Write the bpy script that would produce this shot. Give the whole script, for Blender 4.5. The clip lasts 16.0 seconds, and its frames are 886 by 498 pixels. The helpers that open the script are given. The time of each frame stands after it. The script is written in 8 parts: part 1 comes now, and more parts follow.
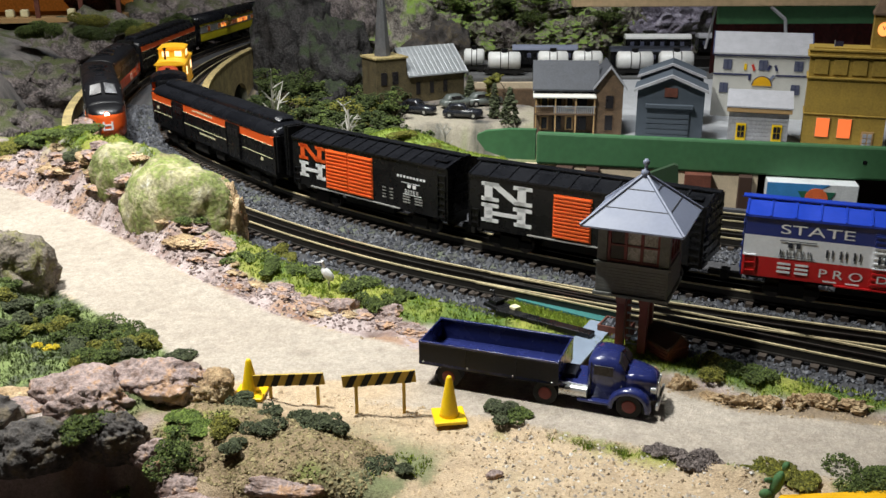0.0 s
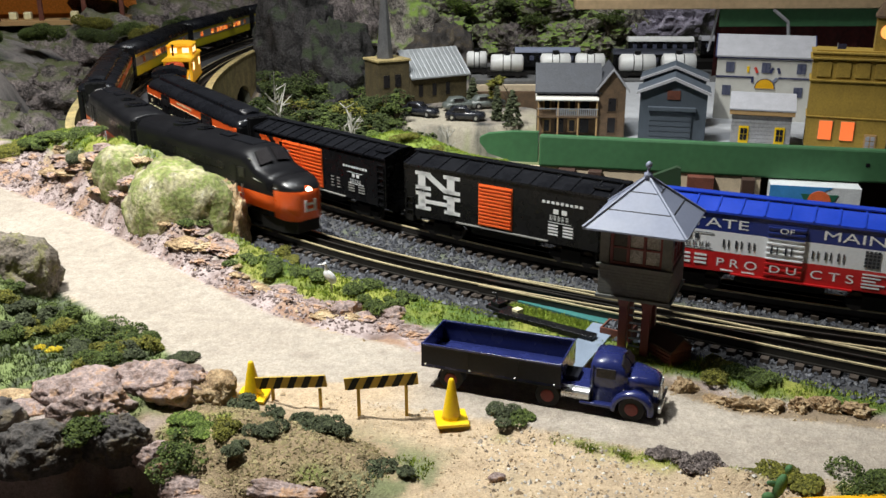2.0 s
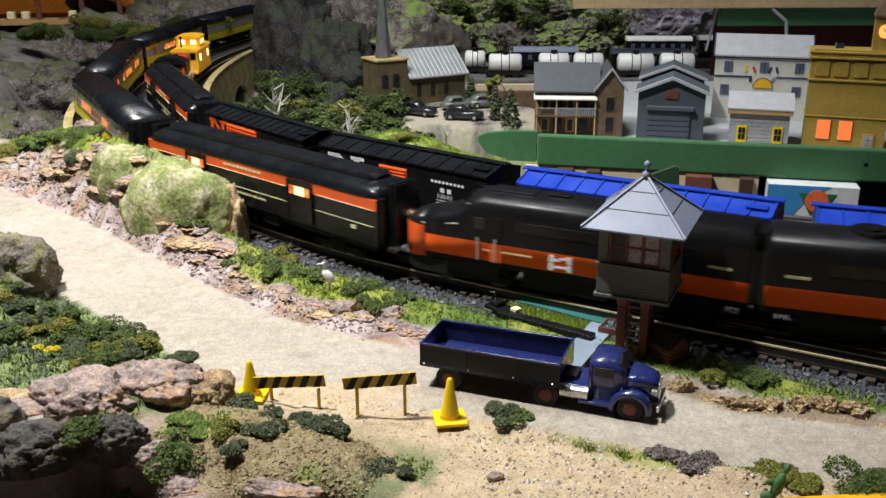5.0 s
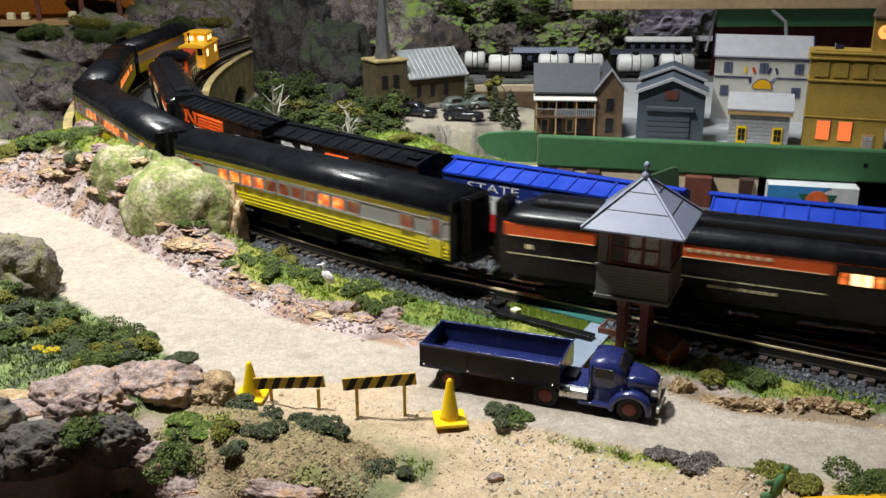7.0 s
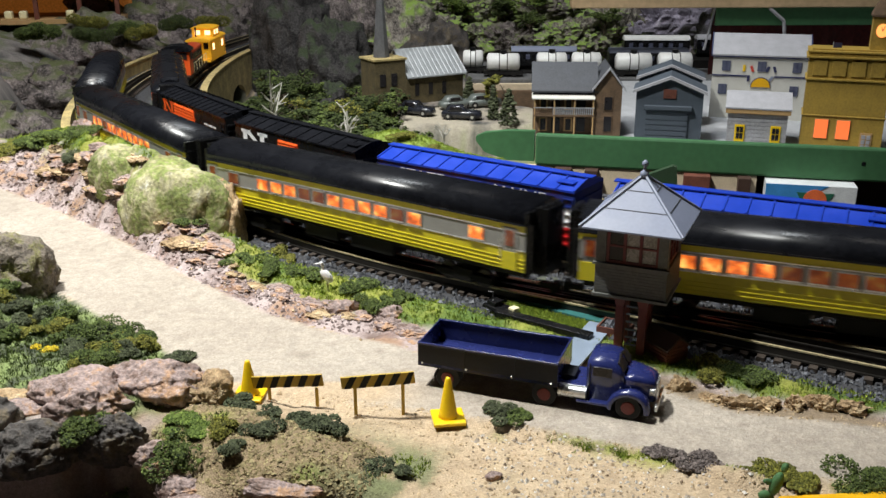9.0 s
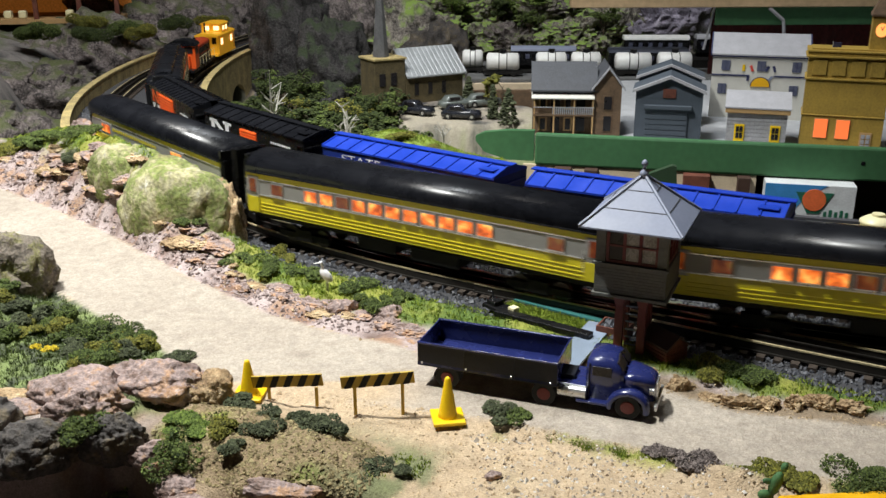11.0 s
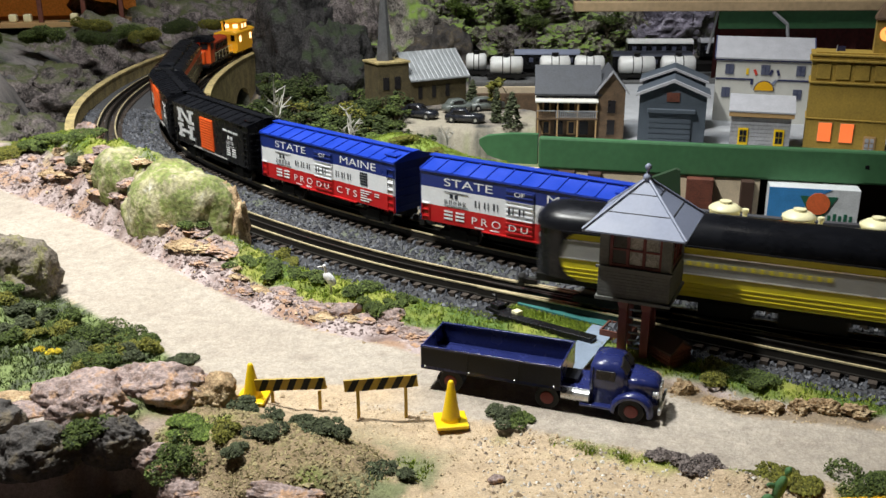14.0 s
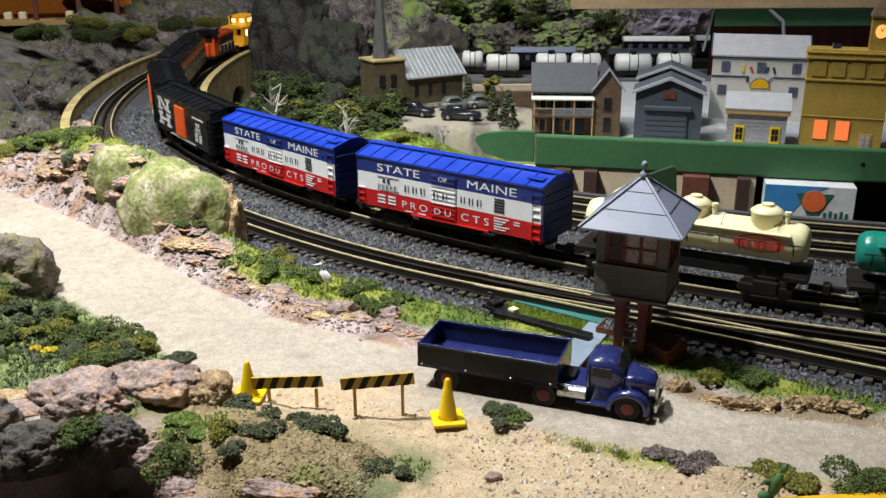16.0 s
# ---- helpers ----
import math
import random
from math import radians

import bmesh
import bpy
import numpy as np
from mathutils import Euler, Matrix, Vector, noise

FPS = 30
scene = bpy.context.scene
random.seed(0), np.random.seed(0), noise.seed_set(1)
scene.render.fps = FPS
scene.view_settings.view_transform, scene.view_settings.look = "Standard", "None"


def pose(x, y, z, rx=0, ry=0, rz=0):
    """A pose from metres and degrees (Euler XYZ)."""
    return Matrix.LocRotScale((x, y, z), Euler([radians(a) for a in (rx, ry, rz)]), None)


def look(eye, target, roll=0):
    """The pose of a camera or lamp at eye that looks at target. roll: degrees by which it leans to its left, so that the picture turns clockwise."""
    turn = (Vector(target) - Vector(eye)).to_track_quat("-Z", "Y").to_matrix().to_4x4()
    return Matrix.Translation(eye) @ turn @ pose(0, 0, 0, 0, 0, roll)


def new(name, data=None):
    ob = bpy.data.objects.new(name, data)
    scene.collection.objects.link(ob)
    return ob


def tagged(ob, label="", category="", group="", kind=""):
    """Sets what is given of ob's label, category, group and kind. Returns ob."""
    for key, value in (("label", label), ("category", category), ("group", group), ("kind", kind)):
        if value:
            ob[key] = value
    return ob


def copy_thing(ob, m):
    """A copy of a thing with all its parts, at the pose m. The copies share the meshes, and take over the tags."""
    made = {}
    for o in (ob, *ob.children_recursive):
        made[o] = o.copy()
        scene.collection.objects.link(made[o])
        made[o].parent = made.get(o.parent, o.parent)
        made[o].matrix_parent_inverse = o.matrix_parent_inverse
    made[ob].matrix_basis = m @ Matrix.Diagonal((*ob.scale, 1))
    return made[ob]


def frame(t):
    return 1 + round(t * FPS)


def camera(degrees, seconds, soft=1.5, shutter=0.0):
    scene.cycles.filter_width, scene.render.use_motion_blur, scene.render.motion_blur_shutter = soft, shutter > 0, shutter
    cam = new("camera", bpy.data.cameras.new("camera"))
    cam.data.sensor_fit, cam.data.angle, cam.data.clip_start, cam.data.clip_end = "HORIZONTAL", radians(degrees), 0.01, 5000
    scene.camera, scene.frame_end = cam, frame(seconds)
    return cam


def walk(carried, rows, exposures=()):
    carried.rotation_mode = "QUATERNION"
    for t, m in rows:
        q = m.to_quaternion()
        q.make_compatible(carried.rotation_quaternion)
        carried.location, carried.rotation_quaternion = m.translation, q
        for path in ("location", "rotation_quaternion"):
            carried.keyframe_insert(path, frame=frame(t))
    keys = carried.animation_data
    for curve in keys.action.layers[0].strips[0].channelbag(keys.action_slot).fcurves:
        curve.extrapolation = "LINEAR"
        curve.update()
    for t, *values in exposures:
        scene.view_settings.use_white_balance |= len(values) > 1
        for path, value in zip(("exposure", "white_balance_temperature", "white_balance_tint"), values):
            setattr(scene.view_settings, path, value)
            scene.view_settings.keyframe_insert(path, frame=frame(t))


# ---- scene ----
import itertools

# ---- camera: hand-held, nearly still, 0.35 m above the rails ----
cam = camera(50.84, 16.0, soft=1.5, shutter=0.5)
EYE_HEIGHT = 0.352
# seconds, degrees turned left, degrees tilted up, against the last moment
DRIFT = [
    (0.0, 0.099, -0.134), (0.5, 0.094, -0.064), (1.0, 0.154, -0.01), (1.5, 0.233, 0.05), (2.0, 0.258, 0.015),
    (2.5, 0.208, -0.079), (3.0, 0.109, -0.099), (3.5, 0.164, -0.035), (4.0, 0.223, -0.02), (6.5, 0.025, 0.005),
    (7.0, 0.139, 0.03), (7.5, 0.248, -0.02), (8.0, 0.238, -0.02), (8.5, 0.129, -0.03), (9.0, 0.03, -0.05),
    (11.5, -0.01, -0.074), (12.0, -0.06, -0.064), (12.5, -0.074, 0.03), (13.0, 0.055, 0.089), (13.5, 0.139, 0.089),
    (14.0, 0.228, 0.139), (14.5, 0.114, 0.069), (15.0, 0.04, -0.015), (15.5, -0.084, -0.02), (16.0, 0.0, 0.0),
]
walk(cam, [(t, Matrix.Translation((0, 0, EYE_HEIGHT)) @ Euler((0, 0, radians(yaw))).to_matrix().to_4x4()
            @ pose(0, 0, 0, 90 - 19.32 + tilt) @ pose(0, 0, 0, 0, 0, -0.28)) for t, yaw, tilt in DRIFT], [(0.0, 0.0), (16.0, 0.0)])

# ---- light: ceiling lamps of the exhibition room ----
world = bpy.data.worlds.new("room_air")
world.use_nodes = True
world.node_tree.nodes["Background"].inputs[0].default_value = (0.5, 0.55, 0.65, 1)
world.node_tree.nodes["Background"].inputs[1].default_value = 0.085
scene.world = world


def ceiling_lamp(name, x, y, z, size, watts, colour, target):
    lamp = bpy.data.lights.new(name, "AREA")
    lamp.shape, lamp.size, lamp.energy, lamp.color = "DISK", size, watts, colour
    ob = new(name, lamp)
    ob.matrix_world = look((x, y, z), target)
    return ob


spot = bpy.data.lights.new("ceiling_spot", "SPOT")
spot.energy, spot.color, spot.shadow_soft_size = 258, (0.95, 0.965, 0.93), 0.06
spot.spot_size, spot.spot_blend = radians(84), 1.0
new("ceiling_spot", spot).matrix_world = look((-0.62, 0.80, 1.72), (-0.40, 1.05, 0))
ceiling_lamp("ceiling_lamp", -0.10, 1.50, 2.1, 0.5, 23, (0.92, 0.97, 1.0), (0.10, 2.80, 0.1))
ceiling_lamp("ceiling_lamp", -0.70, 1.35, 1.9, 0.4, 20, (1.0, 0.97, 0.93), (-0.90, 2.6, 0.05))
ceiling_lamp("ceiling_lamp", 1.0, 1.25, 2.1, 0.5, 1.5, (1.0, 0.95, 0.88), (0.6, 0.8, 0))

# ---- materials ----
def material(name, colour, rough=0.6, metal=0.0, grain=0.12, scale=60.0, bump=0.0, emit=None, strength=0.0, coat=0.0, spec=0.5):
    m = bpy.data.materials.new(name)
    m.use_nodes = True
    nt = m.node_tree
    b = nt.nodes["Principled BSDF"]
    b.inputs["Roughness"].default_value, b.inputs["Metallic"].default_value = rough, metal
    b.inputs["Coat Weight"].default_value = coat
    b.inputs["Specular IOR Level"].default_value = spec
    co = nt.nodes.new("ShaderNodeTexCoord")
    fine, broad = nt.nodes.new("ShaderNodeTexNoise"), nt.nodes.new("ShaderNodeTexNoise")
    fine.inputs["Scale"].default_value, broad.inputs["Scale"].default_value = scale * 8, scale
    fine.inputs["Detail"].default_value, broad.inputs["Detail"].default_value = 4, 5
    for n in (fine, broad):
        nt.links.new(co.outputs["Object"], n.inputs["Vector"])
    add = nt.nodes.new("ShaderNodeMath")
    add.operation = "ADD"
    nt.links.new(fine.outputs["Fac"], add.inputs[0])
    nt.links.new(broad.outputs["Fac"], add.inputs[1])
    span = nt.nodes.new("ShaderNodeMapRange")
    span.inputs["From Min"].default_value, span.inputs["From Max"].default_value = 0.6, 1.4
    span.inputs["To Min"].default_value, span.inputs["To Max"].default_value = 1 - grain * 1.6, 1 + grain
    nt.links.new(add.outputs[0], span.inputs["Value"])
    mix = nt.nodes.new("ShaderNodeMix")
    mix.data_type, mix.blend_type = "RGBA", "MULTIPLY"
    mix.inputs["Factor"].default_value = 1.0
    mix.inputs["A"].default_value = (*colour, 1)
    nt.links.new(span.outputs[0], mix.inputs["B"])
    nt.links.new(mix.outputs["Result"], b.inputs["Base Color"])
    rmap = nt.nodes.new("ShaderNodeMapRange")
    rmap.inputs["From Min"].default_value, rmap.inputs["From Max"].default_value = 0.3, 0.7
    rmap.inputs["To Min"].default_value, rmap.inputs["To Max"].default_value = max(0.05, rough - 0.08), min(1, rough + 0.1)
    nt.links.new(broad.outputs["Fac"], rmap.inputs["Value"])
    nt.links.new(rmap.outputs[0], b.inputs["Roughness"])
    if bump:
        bn = nt.nodes.new("ShaderNodeBump")
        bn.inputs["Strength"].default_value, bn.inputs["Distance"].default_value = 0.6, bump
        nt.links.new(add.outputs[0], bn.inputs["Height"])
        nt.links.new(bn.outputs[0], b.inputs["Normal"])
    if emit:
        b.inputs["Emission Color"].default_value, b.inputs["Emission Strength"].default_value = (*emit, 1), strength
    return m


def banded(name, bands, rough=0.35, grain=0.06):
    """Paint in level bands: (height from which it holds, colour)."""
    m = material(name, (1, 1, 1), rough, grain=grain, scale=40)
    nt = m.node_tree
    co, sep, ramp = nt.nodes.new("ShaderNodeTexCoord"), nt.nodes.new("ShaderNodeSeparateXYZ"), nt.nodes.new("ShaderNodeValToRGB")
    mul = nt.nodes.new("ShaderNodeMath")
    mul.operation, mul.inputs[1].default_value = "MULTIPLY", 5.0
    nt.links.new(co.outputs["Object"], sep.inputs[0])
    nt.links.new(sep.outputs["Z"], mul.inputs[0])
    nt.links.new(mul.outputs[0], ramp.inputs[0])
    ramp.color_ramp.interpolation = "CONSTANT"
    for i, (z, c) in enumerate(bands):
        e = ramp.color_ramp.elements[i] if i < 2 else ramp.color_ramp.elements.new(z * 5)
        e.position, e.color = z * 5, (*c, 1)
    mix = [n for n in nt.nodes if n.bl_idname == "ShaderNodeMix"][0]
    nt.links.new(ramp.outputs[0], mix.inputs["A"])
    return m


def painted_ground(name, bump=0.0025):
    """Scenery material: the colour of each zone from the mesh, with grain at two sizes."""
    m = material(name, (1, 1, 1), 0.92, grain=0.18, scale=90, bump=bump)
    nt = m.node_tree
    at = nt.nodes.new("ShaderNodeAttribute")
    at.attribute_name = "zone"
    mix = [n for n in nt.nodes if n.bl_idname == "ShaderNodeMix"][0]
    co, n, ramp, stain = (nt.nodes.new(k) for k in ("ShaderNodeTexCoord", "ShaderNodeTexNoise", "ShaderNodeValToRGB", "ShaderNodeMix"))
    stain.data_type, stain.blend_type = "RGBA", "MULTIPLY"
    stain.inputs["Factor"].default_value = 1.0
    n.inputs["Scale"].default_value, n.inputs["Detail"].default_value, n.inputs["Roughness"].default_value = 330, 8, 0.8
    nt.links.new(co.outputs["Object"], n.inputs["Vector"])
    nt.links.new(n.outputs["Fac"], ramp.inputs[0])
    for e, (pos, c) in zip(ramp.color_ramp.elements, ((0.36, (0.74, 0.72, 0.70)), (0.60, (1.08, 1.07, 1.06)))):
        e.position, e.color = pos, (*c, 1)
    nt.links.new(at.outputs["Color"], stain.inputs["A"])
    nt.links.new(ramp.outputs[0], stain.inputs["B"])
    nt.links.new(stain.outputs["Result"], mix.inputs["A"])
    return m


def island_mat(name, colour, spread=0.5, rough=0.9, other=None):
    """Small loose pieces, each with its own shade."""
    m = material(name, colour, rough, grain=0.25, scale=200)
    nt = m.node_tree
    geo, ramp = nt.nodes.new("ShaderNodeNewGeometry"), nt.nodes.new("ShaderNodeValToRGB")
    other = other or tuple(c * (1 + spread) for c in colour)
    ramp.color_ramp.elements[0].color = (*[c * (1 - spread) for c in colour], 1)
    ramp.color_ramp.elements[1].color = (*other, 1)
    nt.links.new(geo.outputs["Random Per Island"], ramp.inputs[0])
    mix = [n for n in nt.nodes if n.bl_idname == "ShaderNodeMix"][0]
    nt.links.new(ramp.outputs[0], mix.inputs["A"])
    return m


GROUND = painted_ground("scenery")
BALLAST = island_mat("ballast_stone", (0.055, 0.058, 0.070), 0.6, rough=0.55, other=(0.105, 0.11, 0.13))
GRAVEL = island_mat("sandy_gravel", (0.50, 0.38, 0.24), 0.30)
GRASS = island_mat("static_grass", (0.15, 0.27, 0.03), 0.45, other=(0.38, 0.46, 0.05))
MOSS = island_mat("dark_foam", (0.055, 0.095, 0.022), 0.6, other=(0.15, 0.20, 0.045))
OLIVE = island_mat("olive_foam", (0.12, 0.13, 0.02), 0.5, other=(0.26, 0.25, 0.04))
GREYBUSH = island_mat("grey_green_foam", (0.060, 0.075, 0.035), 0.5, other=(0.12, 0.14, 0.07))
PURPLE = island_mat("dry_purple_foam", (0.15, 0.115, 0.11), 0.6, other=(0.30, 0.25, 0.23))
YELLOWFOAM = island_mat("yellow_flower_foam", (0.55, 0.42, 0.02), 0.4)
LEAF = island_mat("tree_leaf", (0.036, 0.060, 0.016), 0.5, other=(0.085, 0.115, 0.028))
BRIGHTLEAF = island_mat("bright_leaf", (0.10, 0.17, 0.03), 0.5, other=(0.22, 0.30, 0.06))
BARK = material("bark", (0.10, 0.075, 0.05), 0.9, grain=0.4, scale=90, bump=0.002)
DEADWOOD = material("pale_dead_wood", (0.42, 0.40, 0.36), 0.85, grain=0.25, scale=120)


def rock_mat(name, colours, scale=34, bump=0.0022):
    """Plaster rock: several stains over one another, fine cracks."""
    m = material(name, (1, 1, 1), 0.9, grain=0.45, scale=scale * 0.9, bump=bump)
    nt = m.node_tree
    co, n, ramp = nt.nodes.new("ShaderNodeTexCoord"), nt.nodes.new("ShaderNodeTexNoise"), nt.nodes.new("ShaderNodeValToRGB")
    n.inputs["Scale"].default_value, n.inputs["Detail"].default_value, n.inputs["Roughness"].default_value = scale, 9, 0.72
    nt.links.new(co.outputs["Object"], n.inputs["Vector"])
    nt.links.new(n.outputs["Fac"], ramp.inputs[0])
    for i, c in enumerate(colours):
        e = ramp.color_ramp.elements[i] if i < 2 else ramp.color_ramp.elements.new(0.5)
        e.color = (*c, 1)
    for i, e in enumerate(ramp.color_ramp.elements):
        e.position = 0.30 + 0.40 * i / (len(colours) - 1)
    order = [(*c, 1) for c in colours]
    for e, c in zip(ramp.color_ramp.elements, order):
        e.color = c
    mix = [k for k in nt.nodes if k.bl_idname == "ShaderNodeMix"][0]
    nt.links.new(ramp.outputs[0], mix.inputs["A"])
    return m


ROCK = rock_mat("pinkish_rock", [(0.10, 0.068, 0.055), (0.25, 0.165, 0.135), (0.36, 0.28, 0.265), (0.38, 0.22, 0.12), (0.54, 0.46, 0.44)], 48, 0.003)
# dark grey rock, its stains deepened to carry the shade of the gorge
DARKSHADEROCK = rock_mat("dark_shade_rock", [(0.02, 0.018, 0.017), (0.06, 0.053, 0.049), (0.09, 0.080, 0.075), (0.12, 0.095, 0.06), (0.18, 0.165, 0.16)], 45, 0.004)
BROWNCRAG = rock_mat("brown_mossy_crag", [(0.07, 0.055, 0.045), (0.16, 0.13, 0.10), (0.22, 0.185, 0.15), (0.18, 0.17, 0.06), (0.33, 0.29, 0.26)], 50, 0.003)
SANDROCK = rock_mat("sandstone", [(0.22, 0.14, 0.08), (0.42, 0.28, 0.15), (0.46, 0.34, 0.20), (0.56, 0.45, 0.31)], 70, 0.004)
RAIL = material("nickel_rail", (0.66, 0.56, 0.34), 0.36, 0.35, grain=0.25, scale=30)
RAILDARK = material("blackened_rail", (0.05, 0.045, 0.04), 0.4, 0.6)
TIE = material("brown_tie", (0.055, 0.04, 0.03), 0.8, grain=0.3)
BLACK = material("black_plastic", (0.009, 0.009, 0.010), 0.27, grain=0.2, spec=0.25)
BLACKROOF = material("black_roof_paint", (0.008, 0.0085, 0.011), 0.26, grain=0.3, scale=25, spec=0.25)
UNDER = material("sooty_underframe", (0.012, 0.011, 0.010), 0.6, grain=0.3, spec=0.25)
WHEEL = material("wheel_steel", (0.10, 0.09, 0.08), 0.4, 0.8)
ORANGE = material("orange_red_paint", (0.80, 0.11, 0.018), 0.38, grain=0.08)
DOORORANGE = material("orange_door_paint", (0.85, 0.13, 0.02), 0.45, grain=0.12)
WHITE = material("white_lettering", (0.80, 0.80, 0.80), 0.5, grain=0.06)
DARKINK = material("dark_lettering", (0.03, 0.035, 0.05), 0.5)
BLUE = material("bright_blue_paint", (0.012, 0.045, 0.40), 0.34, grain=0.1, scale=30)
MAINE = banded("blue_white_red_paint", [(0.0, (0.52, 0.016, 0.018)), (0.0445, (0.80, 0.81, 0.84)), (0.0655, (0.014, 0.03, 0.19))])
DARKBLUE = material("dark_blue_end", (0.010, 0.022, 0.13), 0.45, grain=0.15)
YELLOW = material("train_yellow", (0.66, 0.56, 0.02), 0.4, grain=0.1, scale=25)
SILVERGREY = material("warm_grey_band", (0.27, 0.265, 0.25), 0.45, grain=0.1)
CHROME = material("silver_trim", (0.65, 0.65, 0.64), 0.3, 0.8)
LOCO = banded("black_over_orange", [(0.0, (0.012, 0.012, 0.013)), (0.0315, (0.85, 0.12, 0.018)), (0.0505, (0.008, 0.008, 0.0095))], 0.34)
LOCO.node_tree.nodes["Principled BSDF"].inputs["Specular IOR Level"].default_value = 0.16
NOSE = banded("orange_nose_under_black", [(0.0, (0.80, 0.11, 0.018)), (0.0585, (0.008, 0.008, 0.0095))], 0.3)
LITWINDOW = material("lit_orange_window", (0.25, 0.06, 0.02), 0.3, grain=0.5, scale=60, emit=(1.0, 0.23, 0.04), strength=1.15)
LITPALE = material("lit_pale_window", (0.4, 0.2, 0.1), 0.3, emit=(1.0, 0.55, 0.26), strength=3.0)
DIMWINDOW = material("dim_window", (0.10, 0.025, 0.012), 0.2, emit=(1.0, 0.15, 0.05), strength=0.12)
HEADLIGHT = material("headlight", (1, 0.9, 0.8), 0.2, emit=(1.0, 0.72, 0.5), strength=7)
def uneven_glow(m):
    """Lamps and seats behind a lit pane: warm patches of unequal brightness."""
    nt = m.node_tree
    n, ramp, co = nt.nodes.new("ShaderNodeTexNoise"), nt.nodes.new("ShaderNodeValToRGB"), nt.nodes.new("ShaderNodeTexCoord")
    n.inputs["Scale"].default_value, n.inputs["Detail"].default_value = 95, 3
    nt.links.new(co.outputs["Object"], n.inputs["Vector"])
    nt.links.new(n.outputs["Fac"], ramp.inputs[0])
    ramp.color_ramp.elements.new(0.52)
    for e, (p, c) in zip(ramp.color_ramp.elements, ((0.36, (0.30, 0.03, 0.005)), (0.52, (0.95, 0.20, 0.025)), (0.66, (1.0, 0.62, 0.14)))):
        e.position, e.color = p, (*c, 1)
    nt.links.new(ramp.outputs[0], nt.nodes["Principled BSDF"].inputs["Emission Color"])


uneven_glow(LITWINDOW)
uneven_glow(DIMWINDOW)
GLASS = material("grey_glass", (0.16, 0.17, 0.20), 0.12, grain=0.1)
CABOOSE = material("caboose_yellow", (0.85, 0.46, 0.02), 0.45, emit=(1.0, 0.45, 0.03), strength=0.16)
CREAM = material("cream_paint", (0.80, 0.74, 0.46), 0.35, grain=0.06)
TANKGREEN = material("teal_paint", (0.01, 0.22, 0.17), 0.3)
TRUCKBLUE = material("dark_blue_enamel", (0.018, 0.025, 0.115), 0.24, grain=0.15, coat=0.4)
# dark chassis paint; also stands in for shade on the trailer's near side
TRUCKDARK = material("black_blue_paint_and_shade", (0.009, 0.010, 0.016), 0.5, grain=0.3, spec=0.25)
RUBBER = material("black_rubber", (0.014, 0.013, 0.012), 0.8)
HUBRED = material("red_hub", (0.17, 0.022, 0.016), 0.5)
CONE = material("yellow_plastic", (0.85, 0.56, 0.005), 0.38, grain=0.06)
BARYELLOW = material("dull_yellow", (0.52, 0.34, 0.04), 0.5)
SLATE = material("blue_grey_roof", (0.215, 0.24, 0.33), 0.5, grain=0.07, scale=40)
TOWERWALL = material("grey_clapboard", (0.115, 0.118, 0.108), 0.6, grain=0.2)
# pale reflection in the tower windows, put into the pane colour
REFLECTPANE = material("pane_pale_reflection", (0.27, 0.26, 0.25), 0.25, grain=0.4, scale=120)
MAROON = material("maroon_paint", (0.13, 0.020, 0.022), 0.5)
RUST = material("red_brown_wood", (0.16, 0.05, 0.03), 0.7, grain=0.35)
PLATE = material("blue_grey_plate", (0.21, 0.26, 0.34), 0.5, grain=0.12)
TEAL = material("teal_foam_board", (0.03, 0.16, 0.15), 0.7, grain=0.2)
STONE = material("buff_stone", (0.46, 0.36, 0.16), 0.85, grain=0.45, scale=35, bump=0.003)
GREENBOARD = material("green_painted_board", (0.045, 0.142, 0.056), 0.7, grain=0.12, scale=12)
PINE = material("pine_board", (0.56, 0.40, 0.23), 0.6, grain=0.15, scale=10)
CREAMWALL = material("cream_panel", (0.66, 0.54, 0.38), 0.8)
BROWNPOST = material("dark_brown_post", (0.06, 0.03, 0.02), 0.7)
CURTAIN = material("dark_red_curtain", (0.07, 0.010, 0.008), 0.9, grain=0.4, scale=15)
BRICK = material("brown_brick", (0.15, 0.095, 0.055), 0.85, grain=0.35, scale=90, bump=0.001)
DARKSLATE = material("dark_slate_roof", (0.062, 0.066, 0.078), 0.65, grain=0.25, scale=50)
HOUSEBLUE = material("dark_blue_grey_boards", (0.065, 0.082, 0.105), 0.65, grain=0.15)
GREYBOARD = material("pale_grey_boards", (0.36, 0.36, 0.38), 0.65, grain=0.2, scale=40)
OFFWHITE = material("off_white_wall", (0.62, 0.61, 0.56), 0.7, grain=0.08)
PALEROOF = material("pale_grey_roof", (0.40, 0.40, 0.43), 0.6, grain=0.12)
OCHRE = material("ochre_stone", (0.374, 0.245, 0.04), 0.75, grain=0.2, scale=35)
TRIMBLUE = material("dark_blue_trim", (0.03, 0.035, 0.10), 0.6)
WOODTRIM = material("tan_wood_trim", (0.48, 0.30, 0.13), 0.7)
DARKGLASS = material("dark_window", (0.02, 0.018, 0.02), 0.3, spec=0.3)
BLUEGLASS = material("blue_grey_window", (0.10, 0.11, 0.17), 0.3)
TIN = material("corrugated_tin", (0.42, 0.44, 0.46), 0.4, 0.3, grain=0.15)
TANKWHITE = material("white_tank_paint", (0.80, 0.80, 0.78), 0.35, grain=0.1)
CARDARK = material("dark_car_paint", (0.02, 0.022, 0.03), 0.25, coat=0.5)
CARGREY = material("grey_green_car_paint", (0.14, 0.16, 0.15), 0.3, coat=0.4)
